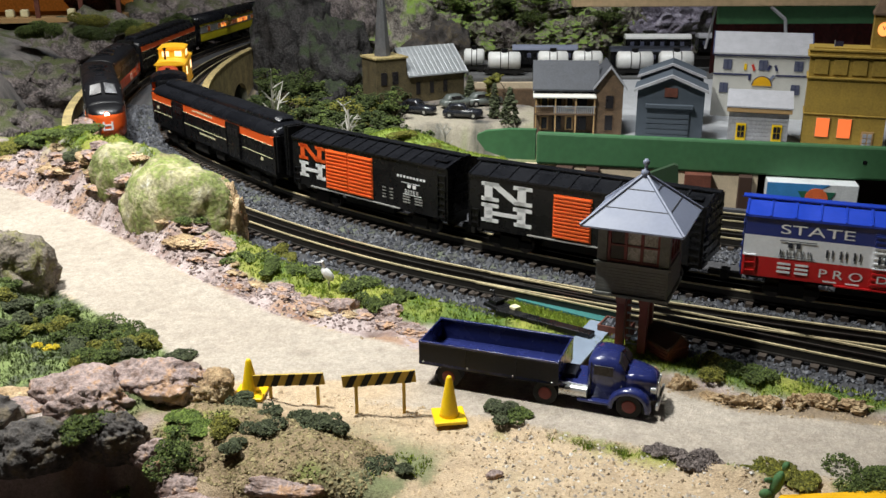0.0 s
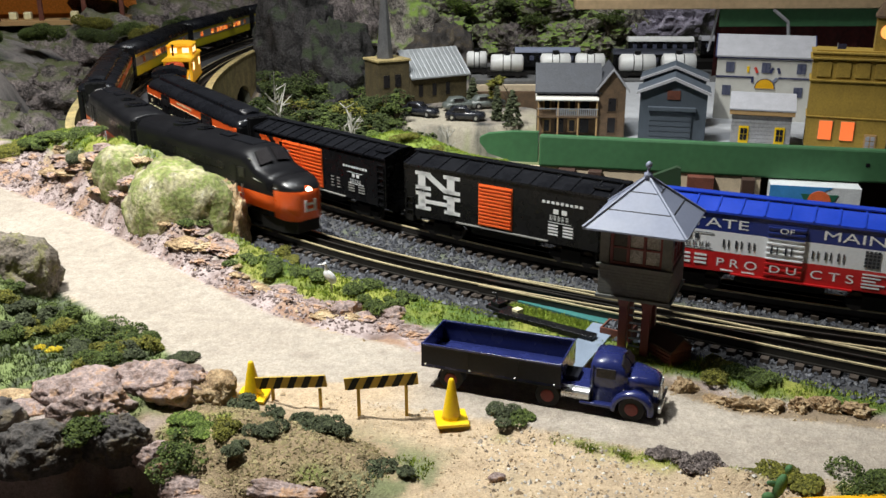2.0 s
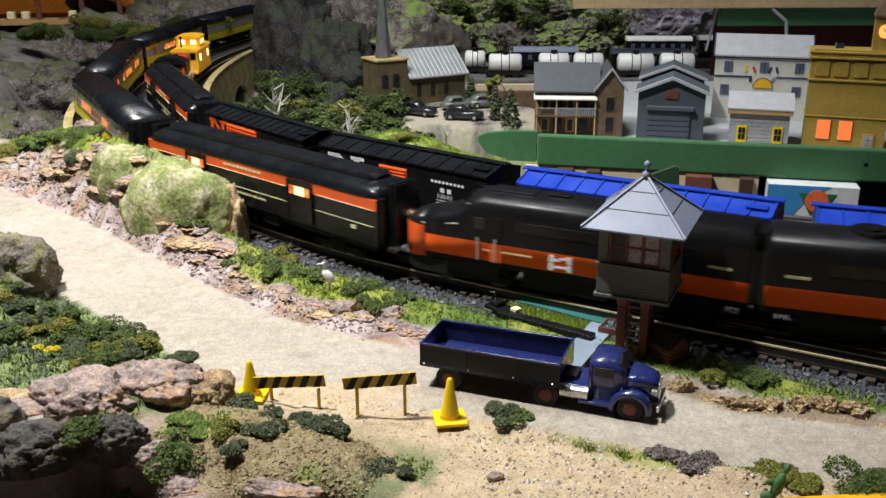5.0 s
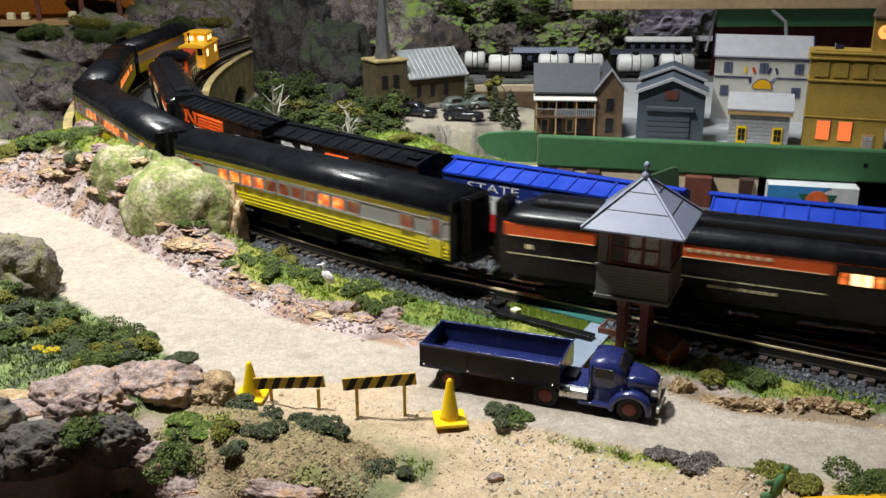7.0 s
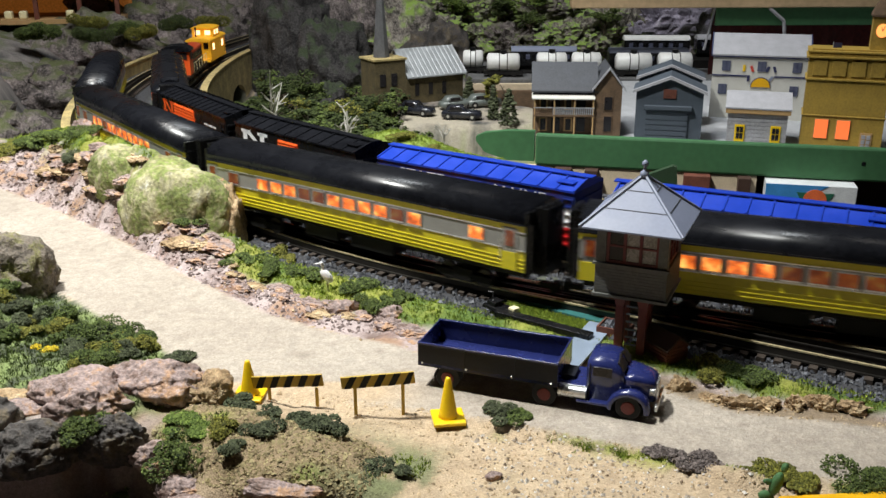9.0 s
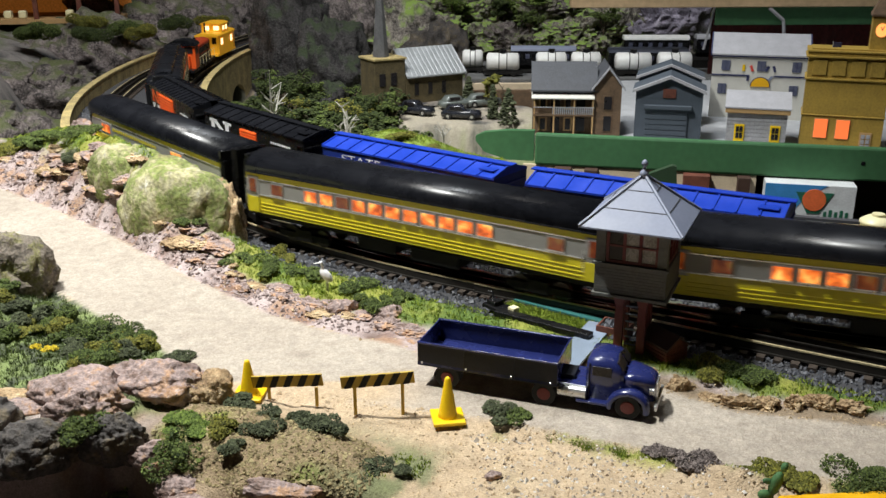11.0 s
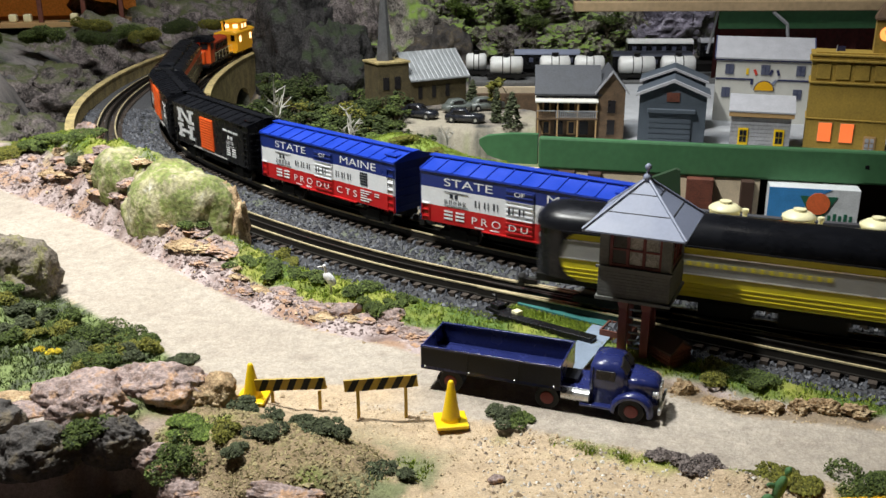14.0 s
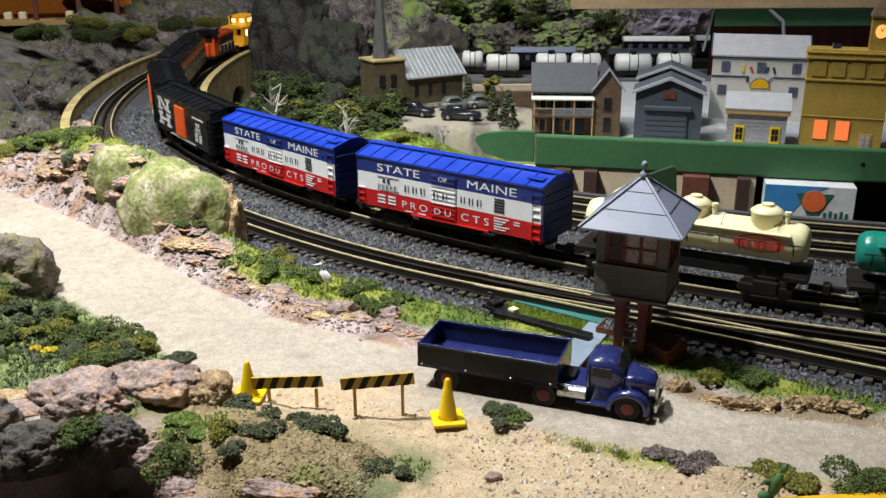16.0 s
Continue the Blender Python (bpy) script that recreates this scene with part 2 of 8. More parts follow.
ROOMWALL = material("room_wall", (0.10, 0.095, 0.09), 0.9)
CARPET = material("room_floor", (0.06, 0.055, 0.05), 0.95)
FIGGREEN = material("green_coat", (0.055, 0.15, 0.05), 0.7, grain=0.5, scale=140)
BOXBLUE = material("sky_blue_card", (0.05, 0.27, 0.62), 0.6)
BOXWHITE = material("white_card", (0.72, 0.74, 0.76), 0.6)
VITGREEN = material("dark_green_print", (0.02, 0.14, 0.08), 0.6)
VITORANGE = material("orange_print", (0.85, 0.17, 0.05), 0.6)
LOGORED = material("red_print", (0.62, 0.05, 0.03), 0.5)
DEEPGREEN = material("dark_green_foam", (0.02, 0.05, 0.02), 0.9)
YELLOWORANGE = material("orange_yellow_plastic", (0.85, 0.45, 0.01), 0.4)


# ---- building helpers ----
def part(name, bm, mat, parent=None, label="", smooth=False):
    me = bpy.data.meshes.new(name)
    bmesh.ops.recalc_face_normals(bm, faces=bm.faces)
    bm.to_mesh(me)
    bm.free()
    for m in (mat if isinstance(mat, (list, tuple)) else [mat]):
        me.materials.append(m)
    if smooth:
        me.shade_smooth()
    ob = new(name, me)
    ob.parent = parent
    if label:
        ob["label"] = label
    return ob


def again(ob, m):
    """One more piece on the same mesh, beside ob."""
    o = ob.copy()
    scene.collection.objects.link(o)
    o.matrix_basis = m
    return o


def thing(name, label, category, group="", kind="", m=None):
    ob = new(name)
    ob.empty_display_size = 0.01
    if m is not None:
        ob.matrix_basis = m
    return tagged(ob, label, category, group, kind)


def box(bm, x0, x1, y0, y1, z0, z1, bevel=0.0, m=None):
    r = bmesh.ops.create_cube(bm, size=1)
    mm = Matrix.Translation(((x0 + x1) / 2, (y0 + y1) / 2, (z0 + z1) / 2)) @ Matrix.Diagonal((x1 - x0, y1 - y0, z1 - z0, 1))
    bmesh.ops.transform(bm, matrix=mm, verts=r["verts"])
    if bevel:
        es = list({e for v in r["verts"] for e in v.link_edges})
        out = bmesh.ops.bevel(bm, geom=es, offset=bevel, segments=2, affect="EDGES", profile=0.5)
        vs = list({v for f in out["faces"] for v in f.verts})
    else:
        vs = r["verts"]
    if m is not None:
        bmesh.ops.transform(bm, matrix=m, verts=vs)
    return bm


def cyl(bm, r, h, m, seg=16, r2=None):
    bmesh.ops.create_cone(bm, cap_ends=True, segments=seg, radius1=r, radius2=r if r2 is None else r2, depth=h, matrix=m)
    return bm


def fresh():
    return bmesh.new()


def bx(*a, **k):
    return box(bmesh.new(), *a, **k)


def loft(bm, rings, caps=True):
    """Skin closed rings of equal count."""
    vs = [[bm.verts.new(p) for p in r] for r in rings]
    n = len(vs[0])
    for a, b in zip(vs[:-1], vs[1:]):
        for i in range(n):
            bm.faces.new((a[i], a[(i + 1) % n], b[(i + 1) % n], b[i]))
    if caps:
        bm.faces.new(vs[0][::-1])
        bm.faces.new(vs[-1])
    return bm


def prism(bm, outline, x0, x1):
    """An outline of (y, z) drawn out along x."""
    return loft(bm, [[(x, y, z) for y, z in outline] for x in (x0, x1)])


def rod(bm, a, b, r, seg=6, r2=None):
    a, b = Vector(a), Vector(b)
    d = b - a
    m = Matrix.Translation((a + b) / 2) @ d.to_track_quat("Z", "Y").to_matrix().to_4x4()
    return cyl(bm, r, d.length, m, seg, r2)


def lettering(name, text, height, width, mat, parent, m, font_gap=1.0):
    """Built-in font, scaled to the width, standing in the local xz plane and facing -y."""
    cu = bpy.data.curves.new(name, "FONT")
    cu.body, cu.size, cu.space_character, cu.extrude = text, 1.0, font_gap, 0.0
    tmp = bpy.data.objects.new(name, cu)
    me = bpy.data.meshes.new_from_object(tmp)
    bpy.data.objects.remove(tmp)
    co = np.array([v.co for v in me.vertices])
    lo, hi = co.min(0), co.max(0)
    me.transform(Matrix.Diagonal((width / (hi[0] - lo[0]), height / (hi[1] - lo[1]), 1, 1)) @ Matrix.Translation((-lo[0], -lo[1], 0)))
    me.transform(pose(0, 0, 0, 90))
    me.materials.append(mat)
    ob = new(name, me)
    ob.parent, ob.matrix_basis = parent, m
    return ob


def bars(name, rows, mat, parent, y, label=""):
    """Unreadable print: flat bars (x, z, width, height) just proud of the plane y."""
    bm = fresh()
    for x, z, w, h in rows:
        box(bm, x, x + w, y - 0.0003, y, z, z + h)
    return part(name, bm, mat, parent, label)


def fractal(x, y, scale, seed=0, octaves=5, ridged=False, gain=0.5):
    """Value noise on arrays, in 0..1."""
    total, amp, norm = np.zeros_like(x), 1.0, 0.0
    for o in range(octaves):
        u, v = x * scale + seed * 17.3, y * scale - seed * 9.1
        i, j = np.floor(u).astype(np.int64), np.floor(v).astype(np.int64)
        fu, fv = u - i, v - j
        fu, fv = fu * fu * (3 - 2 * fu), fv * fv * (3 - 2 * fv)

        def h(a, b):
            n = (a * 374761393 + b * 668265263 + (seed + o) * 974711) & 0xFFFFFFFF
            n = ((n ^ (n >> 13)) * 1274126177) & 0xFFFFFFFF
            return ((n ^ (n >> 16)) & 0xFFFF) / 65535.0
        val = (h(i, j) * (1 - fu) + h(i + 1, j) * fu) * (1 - fv) + (h(i, j + 1) * (1 - fu) + h(i + 1, j + 1) * fu) * fv
        if ridged:
            val = 1 - abs(2 * val - 1)
        total, norm = total + amp * val, norm + amp
        amp, scale = amp * gain, scale * 2.03
    return total / norm


def ease(x, a, b):
    t = np.clip((x - a) / (b - a), 0, 1)
    return t * t * (3 - 2 * t)


# ---- the two main lines: plan curves, from the far end to the near one ----
NEAR_LINE = [(0.5, 5.2), (-0.05, 4.7), (-0.36, 4.1), (-0.52, 3.6), (-0.658, 3.03), (-0.715, 2.62), (-0.730, 2.3), (-0.710, 2.05), (-0.674, 1.85), (-0.585, 1.58), (-0.44, 1.34),
             (-0.27, 1.152), (-0.12, 1.015), (0.01, 0.925), (0.108, 0.874), (0.217, 0.822), (0.387, 0.752), (0.6, 0.68), (0.9, 0.6), (1.4, 0.5), (2.0, 0.42), (4.4, 0.2)]
FAR_LINE = [(0.65, 5.1), (0.1, 4.6), (-0.22, 4.1), (-0.39, 3.6), (-0.545, 3.05), (-0.60, 2.7), (-0.615, 2.45), (-0.602, 2.16), (-0.567, 1.945), (-0.514, 1.735), (-0.414, 1.515),
            (-0.295, 1.359), (-0.186, 1.232), (-0.107, 1.159), (-0.007, 1.076), (0.083, 1.009), (0.14, 0.972), (0.248, 0.91), (0.346, 0.862), (0.45, 0.82), (0.65, 0.755), (0.9, 0.69), (1.4, 0.6), (2.0, 0.53), (4.4, 0.33)]


class Line:
    """A smooth plan curve, measured along its length; 0 lies where the line crosses x = 0."""

    def __init__(self, pts):
        p = np.array(pts, float)
        p = np.vstack([2 * p[0] - p[1], p, 2 * p[-1] - p[-2]])
        out = []
        for a, b, c, d in zip(p[:-3], p[1:-2], p[2:-1], p[3:]):
            l = np.linalg.norm(c - b)
            tb = (c - a) / (l + np.linalg.norm(b - a))
            tc = (d - b) / (np.linalg.norm(d - c) + l)
            u = np.linspace(0, 1, 40, endpoint=False)[:, None]
            out.append((2 * u**3 - 3 * u**2 + 1) * b + (u**3 - 2 * u**2 + u) * l * tb + (3 * u**2 - 2 * u**3) * c + (u**3 - u**2) * l * tc)
        q = np.vstack(out + [p[-2:-1]])
        d = np.r_[0, np.cumsum(np.linalg.norm(np.diff(q, axis=0), axis=1))]
        s = np.linspace(0, d[-1], int(d[-1] / 0.02))
        q = np.c_[np.interp(s, d, q[:, 0]), np.interp(s, d, q[:, 1])]
        for _ in range(30):
            q[1:-1] = 0.5 * q[1:-1] + 0.25 * (q[:-2] + q[2:])
        self.q = q
        self.d = np.r_[0, np.cumsum(np.linalg.norm(np.diff(q, axis=0), axis=1))]
        i = int(np.argmax((q[:, 0] > 0) & (q[:, 1] < 1.5)))
        self.d -= self.d[i]

    def at(self, s):
        return np.array([np.interp(s, self.d, self.q[:, 0]), np.interp(s, self.d, self.q[:, 1])])

    def heading(self, s):
        a, b = self.at(s - 0.01), self.at(s + 0.01)
        return math.atan2(b[1] - a[1], b[0] - a[0])

    def car(self, front, length):
        """The pose of a car whose right end stands at that length: it rides on two bogies."""
        a, b = self.at(front - 0.2 * length), self.at(front - 0.8 * length)
        m = (a + b) / 2
        return pose(m[0], m[1], 0, 0, 0, math.degrees(math.atan2(a[1] - b[1], a[0] - b[0])))


NEAR, FAR = Line(NEAR_LINE), Line(FAR_LINE)
SIDING = Line([(-0.02, 1.235), (0.2, 1.115), (0.36, 1.035), (0.5, 0.99), (0.8, 0.92), (1.5, 0.80), (4.4, 0.55)])
SIDING2 = Line([(-0.02, 1.31), (0.2, 1.19), (0.36, 1.11), (0.5, 1.065), (0.8, 0.995), (1.5, 0.875), (4.4, 0.625)])
BRANCH = Line([(-0.02, 0.945), (0.05, 0.902), (0.15, 0.845), (0.3, 0.755), (0.5, 0.645), (0.8, 0.50), (1.4, 0.25)])


def reach(line, x, y):
    """Distance of every place to a line."""
    pts = line.q[::2]
    best = np.full(x.shape, 9.0)
    for a, b in zip(pts[:-1], pts[1:]):
        d = b - a
        u = np.clip(((x - a[0]) * d[0] + (y - a[1]) * d[1]) / (d @ d), 0, 1)
        best = np.minimum(best, np.hypot(x - a[0] - u * d[0], y - a[1] - u * d[1]))
    return best


ROAD = [(-1.5, 2.0), (-0.641, 1.304), (-0.515, 1.19), (-0.404, 1.082), (-0.279, 0.946), (-0.168, 0.837), (-0.075, 0.783), (-0.02, 0.753), (0.09, 0.715), (0.178, 0.682),
        (0.224, 0.645), (0.334, 0.619), (0.7, 0.59), (2.5, 0.45), (2.5, 0.36), (0.7, 0.49), (0.275, 0.547), (0.214, 0.561), (0.153, 0.587), (0.091, 0.611),
        (0.028, 0.635), (-0.06, 0.662), (-0.12, 0.683), (-0.181, 0.69), (-0.224, 0.733), (-0.286, 0.792), (-0.426, 0.923), (-0.534, 1.063), (-1.5, 1.7)]


def inside(poly, x, y):
    """Signed distance to a closed outline, negative inside."""
    best, odd = np.full(x.shape, 9.0), np.zeros(x.shape, bool)
    for (ax, ay), (bx_, by_) in zip(poly, poly[1:] + poly[:1]):
        dx, dy = bx_ - ax, by_ - ay
        u = np.clip(((x - ax) * dx + (y - ay) * dy) / (dx * dx + dy * dy), 0, 1)
        best = np.minimum(best, np.hypot(x - ax - u * dx, y - ay - u * dy))
        cross = ((ay > y) != (by_ > y)) & (x < dx * (y - ay) / (dy if dy else 1e-9) + ax)
        odd ^= cross
    return np.where(odd, -best, best)


def hump(x, y, cx, cy, rx, ry, turn=0.0, power=2.0):
    c, s = math.cos(turn), math.sin(turn)
    u, v = ((x - cx) * c + (y - cy) * s) / rx, (-(x - cx) * s + (y - cy) * c) / ry
    return np.exp(-(np.abs(u)**power + np.abs(v)**power))


ROADLEVEL = -0.010


def scenery(x, y):
    """Height and colour of the modelled land, place by place."""
    n1, n2, n3 = fractal(x, y, 9, 1), fractal(x, y, 30, 2), fractal(x, y, 120, 3, 4)
    r1, r2 = fractal(x, y, 7, 4, 6, True), fractal(x, y, 26, 5, 5, True)
    wob = (n2 - 0.5) * 0.03 + (n3 - 0.5) * 0.012
    dn, df, db = reach(NEAR, x, y), reach(FAR, x, y), reach(BRANCH, x, y)
    ds, ds2 = reach(SIDING, x, y), reach(SIDING2, x, y)
    trk = np.minimum(np.minimum(dn, df), db)
    trk_all = np.minimum(trk, np.minimum(ds, ds2))
    road = inside(ROAD, x, y)
    near_side = y < np.interp(x, NEAR.q[NEAR.q[:, 1] < 1.9][:, 0], NEAR.q[NEAR.q[:, 1] < 1.9][:, 1])
    z = np.full(x.shape, -0.014) + (n2 - 0.5) * 0.006 + (n3 - 0.5) * 0.003
    # bank between the road and the near line, rising to the far left
    bank = near_side & (road > 0)
    up = np.clip(road / np.maximum(road + np.maximum(trk - 0.045, 0), 1e-4), 0, 1)
    rise = np.interp(x, [-0.74, -0.64, -0.59, -0.53, -0.47, -0.405, -0.345, -0.305, -0.265, -0.2], [0.014, 0.040, 0.062, 0.076, 0.088, 0.100, 0.092, 0.062, 0.018, 0.008])
    above = y > np.interp(x, [-1.5, -0.534, -0.224, -0.02, 0.1, 0.7], [1.85, 1.18, 0.83, 0.72, 0.67, 0.54])
    prof = (0.55 * np.clip(up / 0.8, 0, 1) + 0.45 * ease(up, 0.0, 0.85)) * ease(1 - up, 0.0, 0.14) * ease(1.66 - y, 0.0, 0.10)
    r3, r4 = fractal(x, y, 45, 7, 5, True), fractal(x, y, 110, 8, 3, True)
    z += np.where(bank & above, prof * rise * (0.75 + 0.45 * r1) + prof * 0.008 * (r2 - 0.5) + (1 - ease(up, 0.6, 0.9)) * ease(up, 0.0, 0.15) * (0.012 * (r3 - 0.5) + 0.010 * (r2 - 0.5) + 0.005 * (r4 - 0.5)) * ease(-x, 0.0, 0.2), 0)
    z += np.where(bank & above & (y > 1.6), -0.12 * ease(y, 1.60, 1.72) * ease(dn, 0.06, 0.12), 0)
    # low hill and crags on the camera's side of the road
    low = (road > 0) & ~above
    left = ease(-x, 0.17, 0.30) * ease(road, 0.0, 0.10)
    z += np.where(low, left * (0.004 + 0.016 * n1 + 0.008 * (r2 - 0.5)), 0)
    z += np.where(low, hump(x, y, -0.235, 0.665, 0.055, 0.030, 0.3) * (0.006 + 0.012 * r2), 0)
    z += np.where(low, hump(x, y, -0.13, 0.590, 0.085, 0.040, -0.5, 4) * (0.012 + 0.010 * r2), 0)
    z += np.where(low, hump(x, y, -0.50, 0.87, 0.06, 0.09, 0.6, 3) * (0.02 + 0.02 * r2), 0)
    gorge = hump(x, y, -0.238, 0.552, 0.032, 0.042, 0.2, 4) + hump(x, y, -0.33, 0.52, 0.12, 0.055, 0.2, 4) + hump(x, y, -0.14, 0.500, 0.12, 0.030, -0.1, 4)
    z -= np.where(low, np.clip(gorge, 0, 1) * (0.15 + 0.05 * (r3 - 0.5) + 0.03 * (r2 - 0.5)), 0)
    z += np.where(low & (x > -0.05), hump(x, y, 0.20, 0.555, 0.03, 0.012, -0.3) * 0.012, 0)
    # land behind the far line
    back = ~near_side & (df > 0.05) & (y > 1.1)
    inner = back & (x > np.interp(y, [1.2, 1.9, 2.3, 2.7, 3.2], [-0.6, -0.56, -0.60, -0.58, -0.4]) - 0.05) & (dn > df)
    valley = ease(df, 0.052, 0.072) * ease(y, 1.45, 1.80)
    z += np.where(inner, -0.105 * valley + 0.03 * (n1 - 0.5) * valley, 0)
    z += np.where(inner, hump(x, y, -0.085, 1.53, 0.13, 0.07, -0.8) * 0.050 * ease(df, 0.05, 0.12), 0)
    cliff = ease(y + 0.35 * (x + 0.3), 2.36, 2.78) * ease(x, -0.62, -0.44) * ease(-x, -1.15, -0.7)
    crag = hump(x, y, -0.36, 2.80, 0.13, 0.18, 0.0, 4)
    terrace = np.floor((r1 * 0.5 + n1 * 0.7) * 6) / 6
    z += np.where(inner, cliff * (0.03 + 0.08 * terrace + 0.03 * (r2 - 0.5)) + crag * (0.05 + 0.05 * r1), 0)
    z += np.where(inner, ease(y, 2.9, 3.8) * ease(x, -0.45, 0.1) * 0.16, 0)
    outer = back & ~inner & (dn < df + 0.3) & (x < -0.3)
    gap = ease(dn, 0.055, 0.11)
    wall = ease(dn, 0.19 + 0.05 * n1.mean(), 0.34)
    z += np.where(outer, -0.16 * gap + wall * (0.17 + 0.05 * (r1 - 0.5) + 0.03 * (r2 - 0.5)), 0)
    z += np.where(outer & (x < -0.85), ease(dn, 0.3, 0.5) * 0.05, 0)
    # bench edge, the gap before the town, and the ground under it
    edge = ease(np.minimum(ds2 - 0.045, 0.0 * x + 1) + np.where(y > np.interp(x, SIDING2.q[:, 0], SIDING2.q[:, 1]), 0, -1), 0.0, 0.012)
    town = (x > 0.03) & (y > 0.9)
    z = np.where(town & (x > 0.10), np.where(edge > 0, -0.014 - 0.105 * edge, z), z)
    # rails keep a level bed
    bed = ease(trk_all, 0.042, 0.075)
    on_bench = (trk_all < 0.08)
    z = np.where(on_bench, -0.0135 * (1 - bed) + z * bed - 0.0 * x, z)
    culvert = (df < 0.075) & (x > -0.69) & (np.abs(y - 2.46) < 0.085) & (x < -0.4)
    z = np.where(culvert, -0.13, z)
    z = np.where(road < 0, ROADLEVEL - 0.0006 * n3, z)
    z = np.where((road >= 0) & (road < 0.012) & (trk_all > 0.05), z * (road / 0.012) + ROADLEVEL * (1 - road / 0.012), z)
    # colours
    def col(r, g, b):
        return np.stack([np.full(x.shape, r), np.full(x.shape, g), np.full(x.shape, b)], -1)

    def lay(c, new_c, w):
        return c * (1 - w[..., None]) + new_c * w[..., None]
    rockc = lay(col(0.20, 0.14, 0.12), col(0.50, 0.41, 0.40), ease(r2 * 0.5 + r3 * 0.5, 0.35, 0.68))
    rockc = lay(rockc, col(0.40, 0.24, 0.14), ease(n2, 0.50, 0.62) * 0.75)
    rockc = lay(rockc, col(0.20, 0.10, 0.065), ease(fractal(x, y, 34, 9), 0.55, 0.66) * 0.6)
    grassc = lay(col(0.10, 0.17, 0.03), col(0.30, 0.32, 0.06), ease(n2, 0.35, 0.65))
    sand = lay(col(0.49, 0.365, 0.235), col(0.60, 0.475, 0.33), n3)
    c = sand.copy()
    bankw = np.where(bank & above, 1.0, 0.0)
    c = lay(c, rockc, bankw)
    c = lay(c, grassc, bankw * ease(up + (n2 - 0.5) * 0.4, 0.26, 0.42) * ease(x, -0.34, -0.2))
    c = lay(c, grassc, bankw * ease(up + (n2 - 0.5) * 0.6, 0.40, 0.60) * ease(-x, 0.3, 0.4) * ease(n1, 0.12, 0.32))
    leftw = np.where(low, ease(-x + wob, 0.17, 0.22), 0)
    c = lay(c, lay(rockc, lay(col(0.07, 0.085, 0.05), col(0.20, 0.26, 0.09), ease(n3 * 0.5 + n2 * 0.5, 0.42, 0.62)), ease(n1 + (y - 0.70) * 1.4, 0.28, 0.42)), leftw)
    c = lay(c, lay(lay(col(0.20, 0.14, 0.075), col(0.33, 0.25, 0.15), n3), col(0.24, 0.27, 0.05), ease(hump(x, y, -0.19, 0.615, 0.035, 0.02, 0.2) + (n2 - 0.5) * 0.6, 0.35, 0.6)), np.where(low, np.clip(hump(x, y, -0.13, 0.590, 0.095, 0.05, -0.5, 4) * 1.6, 0, 1), 0))
    mound = np.where(low, np.clip(hump(x, y, -0.115, 0.575, 0.125, 0.06, -0.4, 4) * 1.5, 0, 1), 0)
    c = lay(c, lay(col(0.14, 0.17, 0.05), col(0.27, 0.28, 0.08), n3), mound * ease(n1 + 0.5 * (n2 - 0.5), 0.47, 0.60))
    c = lay(c, col(0.19, 0.21, 0.11), mound * ease(x, -0.10, -0.05) * ease(n2, 0.48, 0.60) * 0.8)
    c = lay(c, grassc, np.where(low & (x > 0.0), ease(-road, -0.03, -0.005) * ease(n2, 0.45, 0.6), 0))
    c = lay(c, col(0.30, 0.23, 0.155) * (0.75 + 0.5 * n3[..., None]), np.where(bank & above & (x > 0.12), ease(-up, -0.36, -0.2), 0))
    # the gorge's deep shade is put into the ground colour as near-black
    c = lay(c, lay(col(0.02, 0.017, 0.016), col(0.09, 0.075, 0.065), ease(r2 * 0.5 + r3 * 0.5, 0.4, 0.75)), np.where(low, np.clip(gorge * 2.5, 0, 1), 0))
    asphalt = lay(col(0.43, 0.375, 0.315), col(0.49, 0.435, 0.37), ease(n1 * 0.6 + n2 * 0.4, 0.3, 0.7))
    asphalt = lay(asphalt, col(0.33, 0.28, 0.23), ease(fractal(x, y, 60, 11, 4), 0.66, 0.76) * 0.5)
    c = lay(c, asphalt, ease(-road + wob * 0.25, -0.003, 0.003))
    c = lay(c, sand, np.where((road < 0) & (y < 0.70), np.clip(hump(x, y, -0.12, 0.69, 0.09, 0.022, -0.15, 4) * 1.4, 0, 1), 0))
    bl = ease(-trk, -0.075, -0.05) * np.where(road > 0, 1, 0)
    between = np.where((dn + df < 0.20), 1.0, 0.0) * np.where(road > 0, 1, 0)
    c = lay(c, col(0.055, 0.056, 0.062), np.maximum(bl, between))
    c = lay(c, lay(col(0.10, 0.102, 0.105), col(0.13, 0.15, 0.10), ease(n2, 0.5, 0.66)), ease(-np.abs(df - 0.055), -0.03, -0.01) * np.where(near_side | (dn > df), 1, 0) * 0.8)
    yardw = np.where((y > np.interp(x, FAR.q[FAR.q[:, 1] < 1.5][:, 0], FAR.q[FAR.q[:, 1] < 1.5][:, 1])) & (x > -0.03) & (edge <= 0.3) & (y < 1.5), 1.0, 0.0)
    c = lay(c, col(0.06, 0.06, 0.066), yardw)
    wildc = lay(col(0.055, 0.055, 0.06), col(0.26, 0.24, 0.23), ease(r2 * 0.6 + n3 * 0.5, 0.42, 0.72))
    wildc = lay(wildc, col(0.12, 0.17, 0.05), ease(n1 + 0.3 * (n2 - 0.5), 0.50, 0.62) * 0.8)
    hillc = lay(lay(wildc, col(0.42, 0.36, 0.28), ease(r2, 0.5, 0.8) * 0.6), col(0.25, 0.34, 0.08), ease(n1 + 0.5 * (n2 - 0.5), 0.47, 0.60))
    backw = np.where(back & ~on_bench, 1.0, 0.0) * (1 - yardw)
    c = lay(c, wildc, backw)
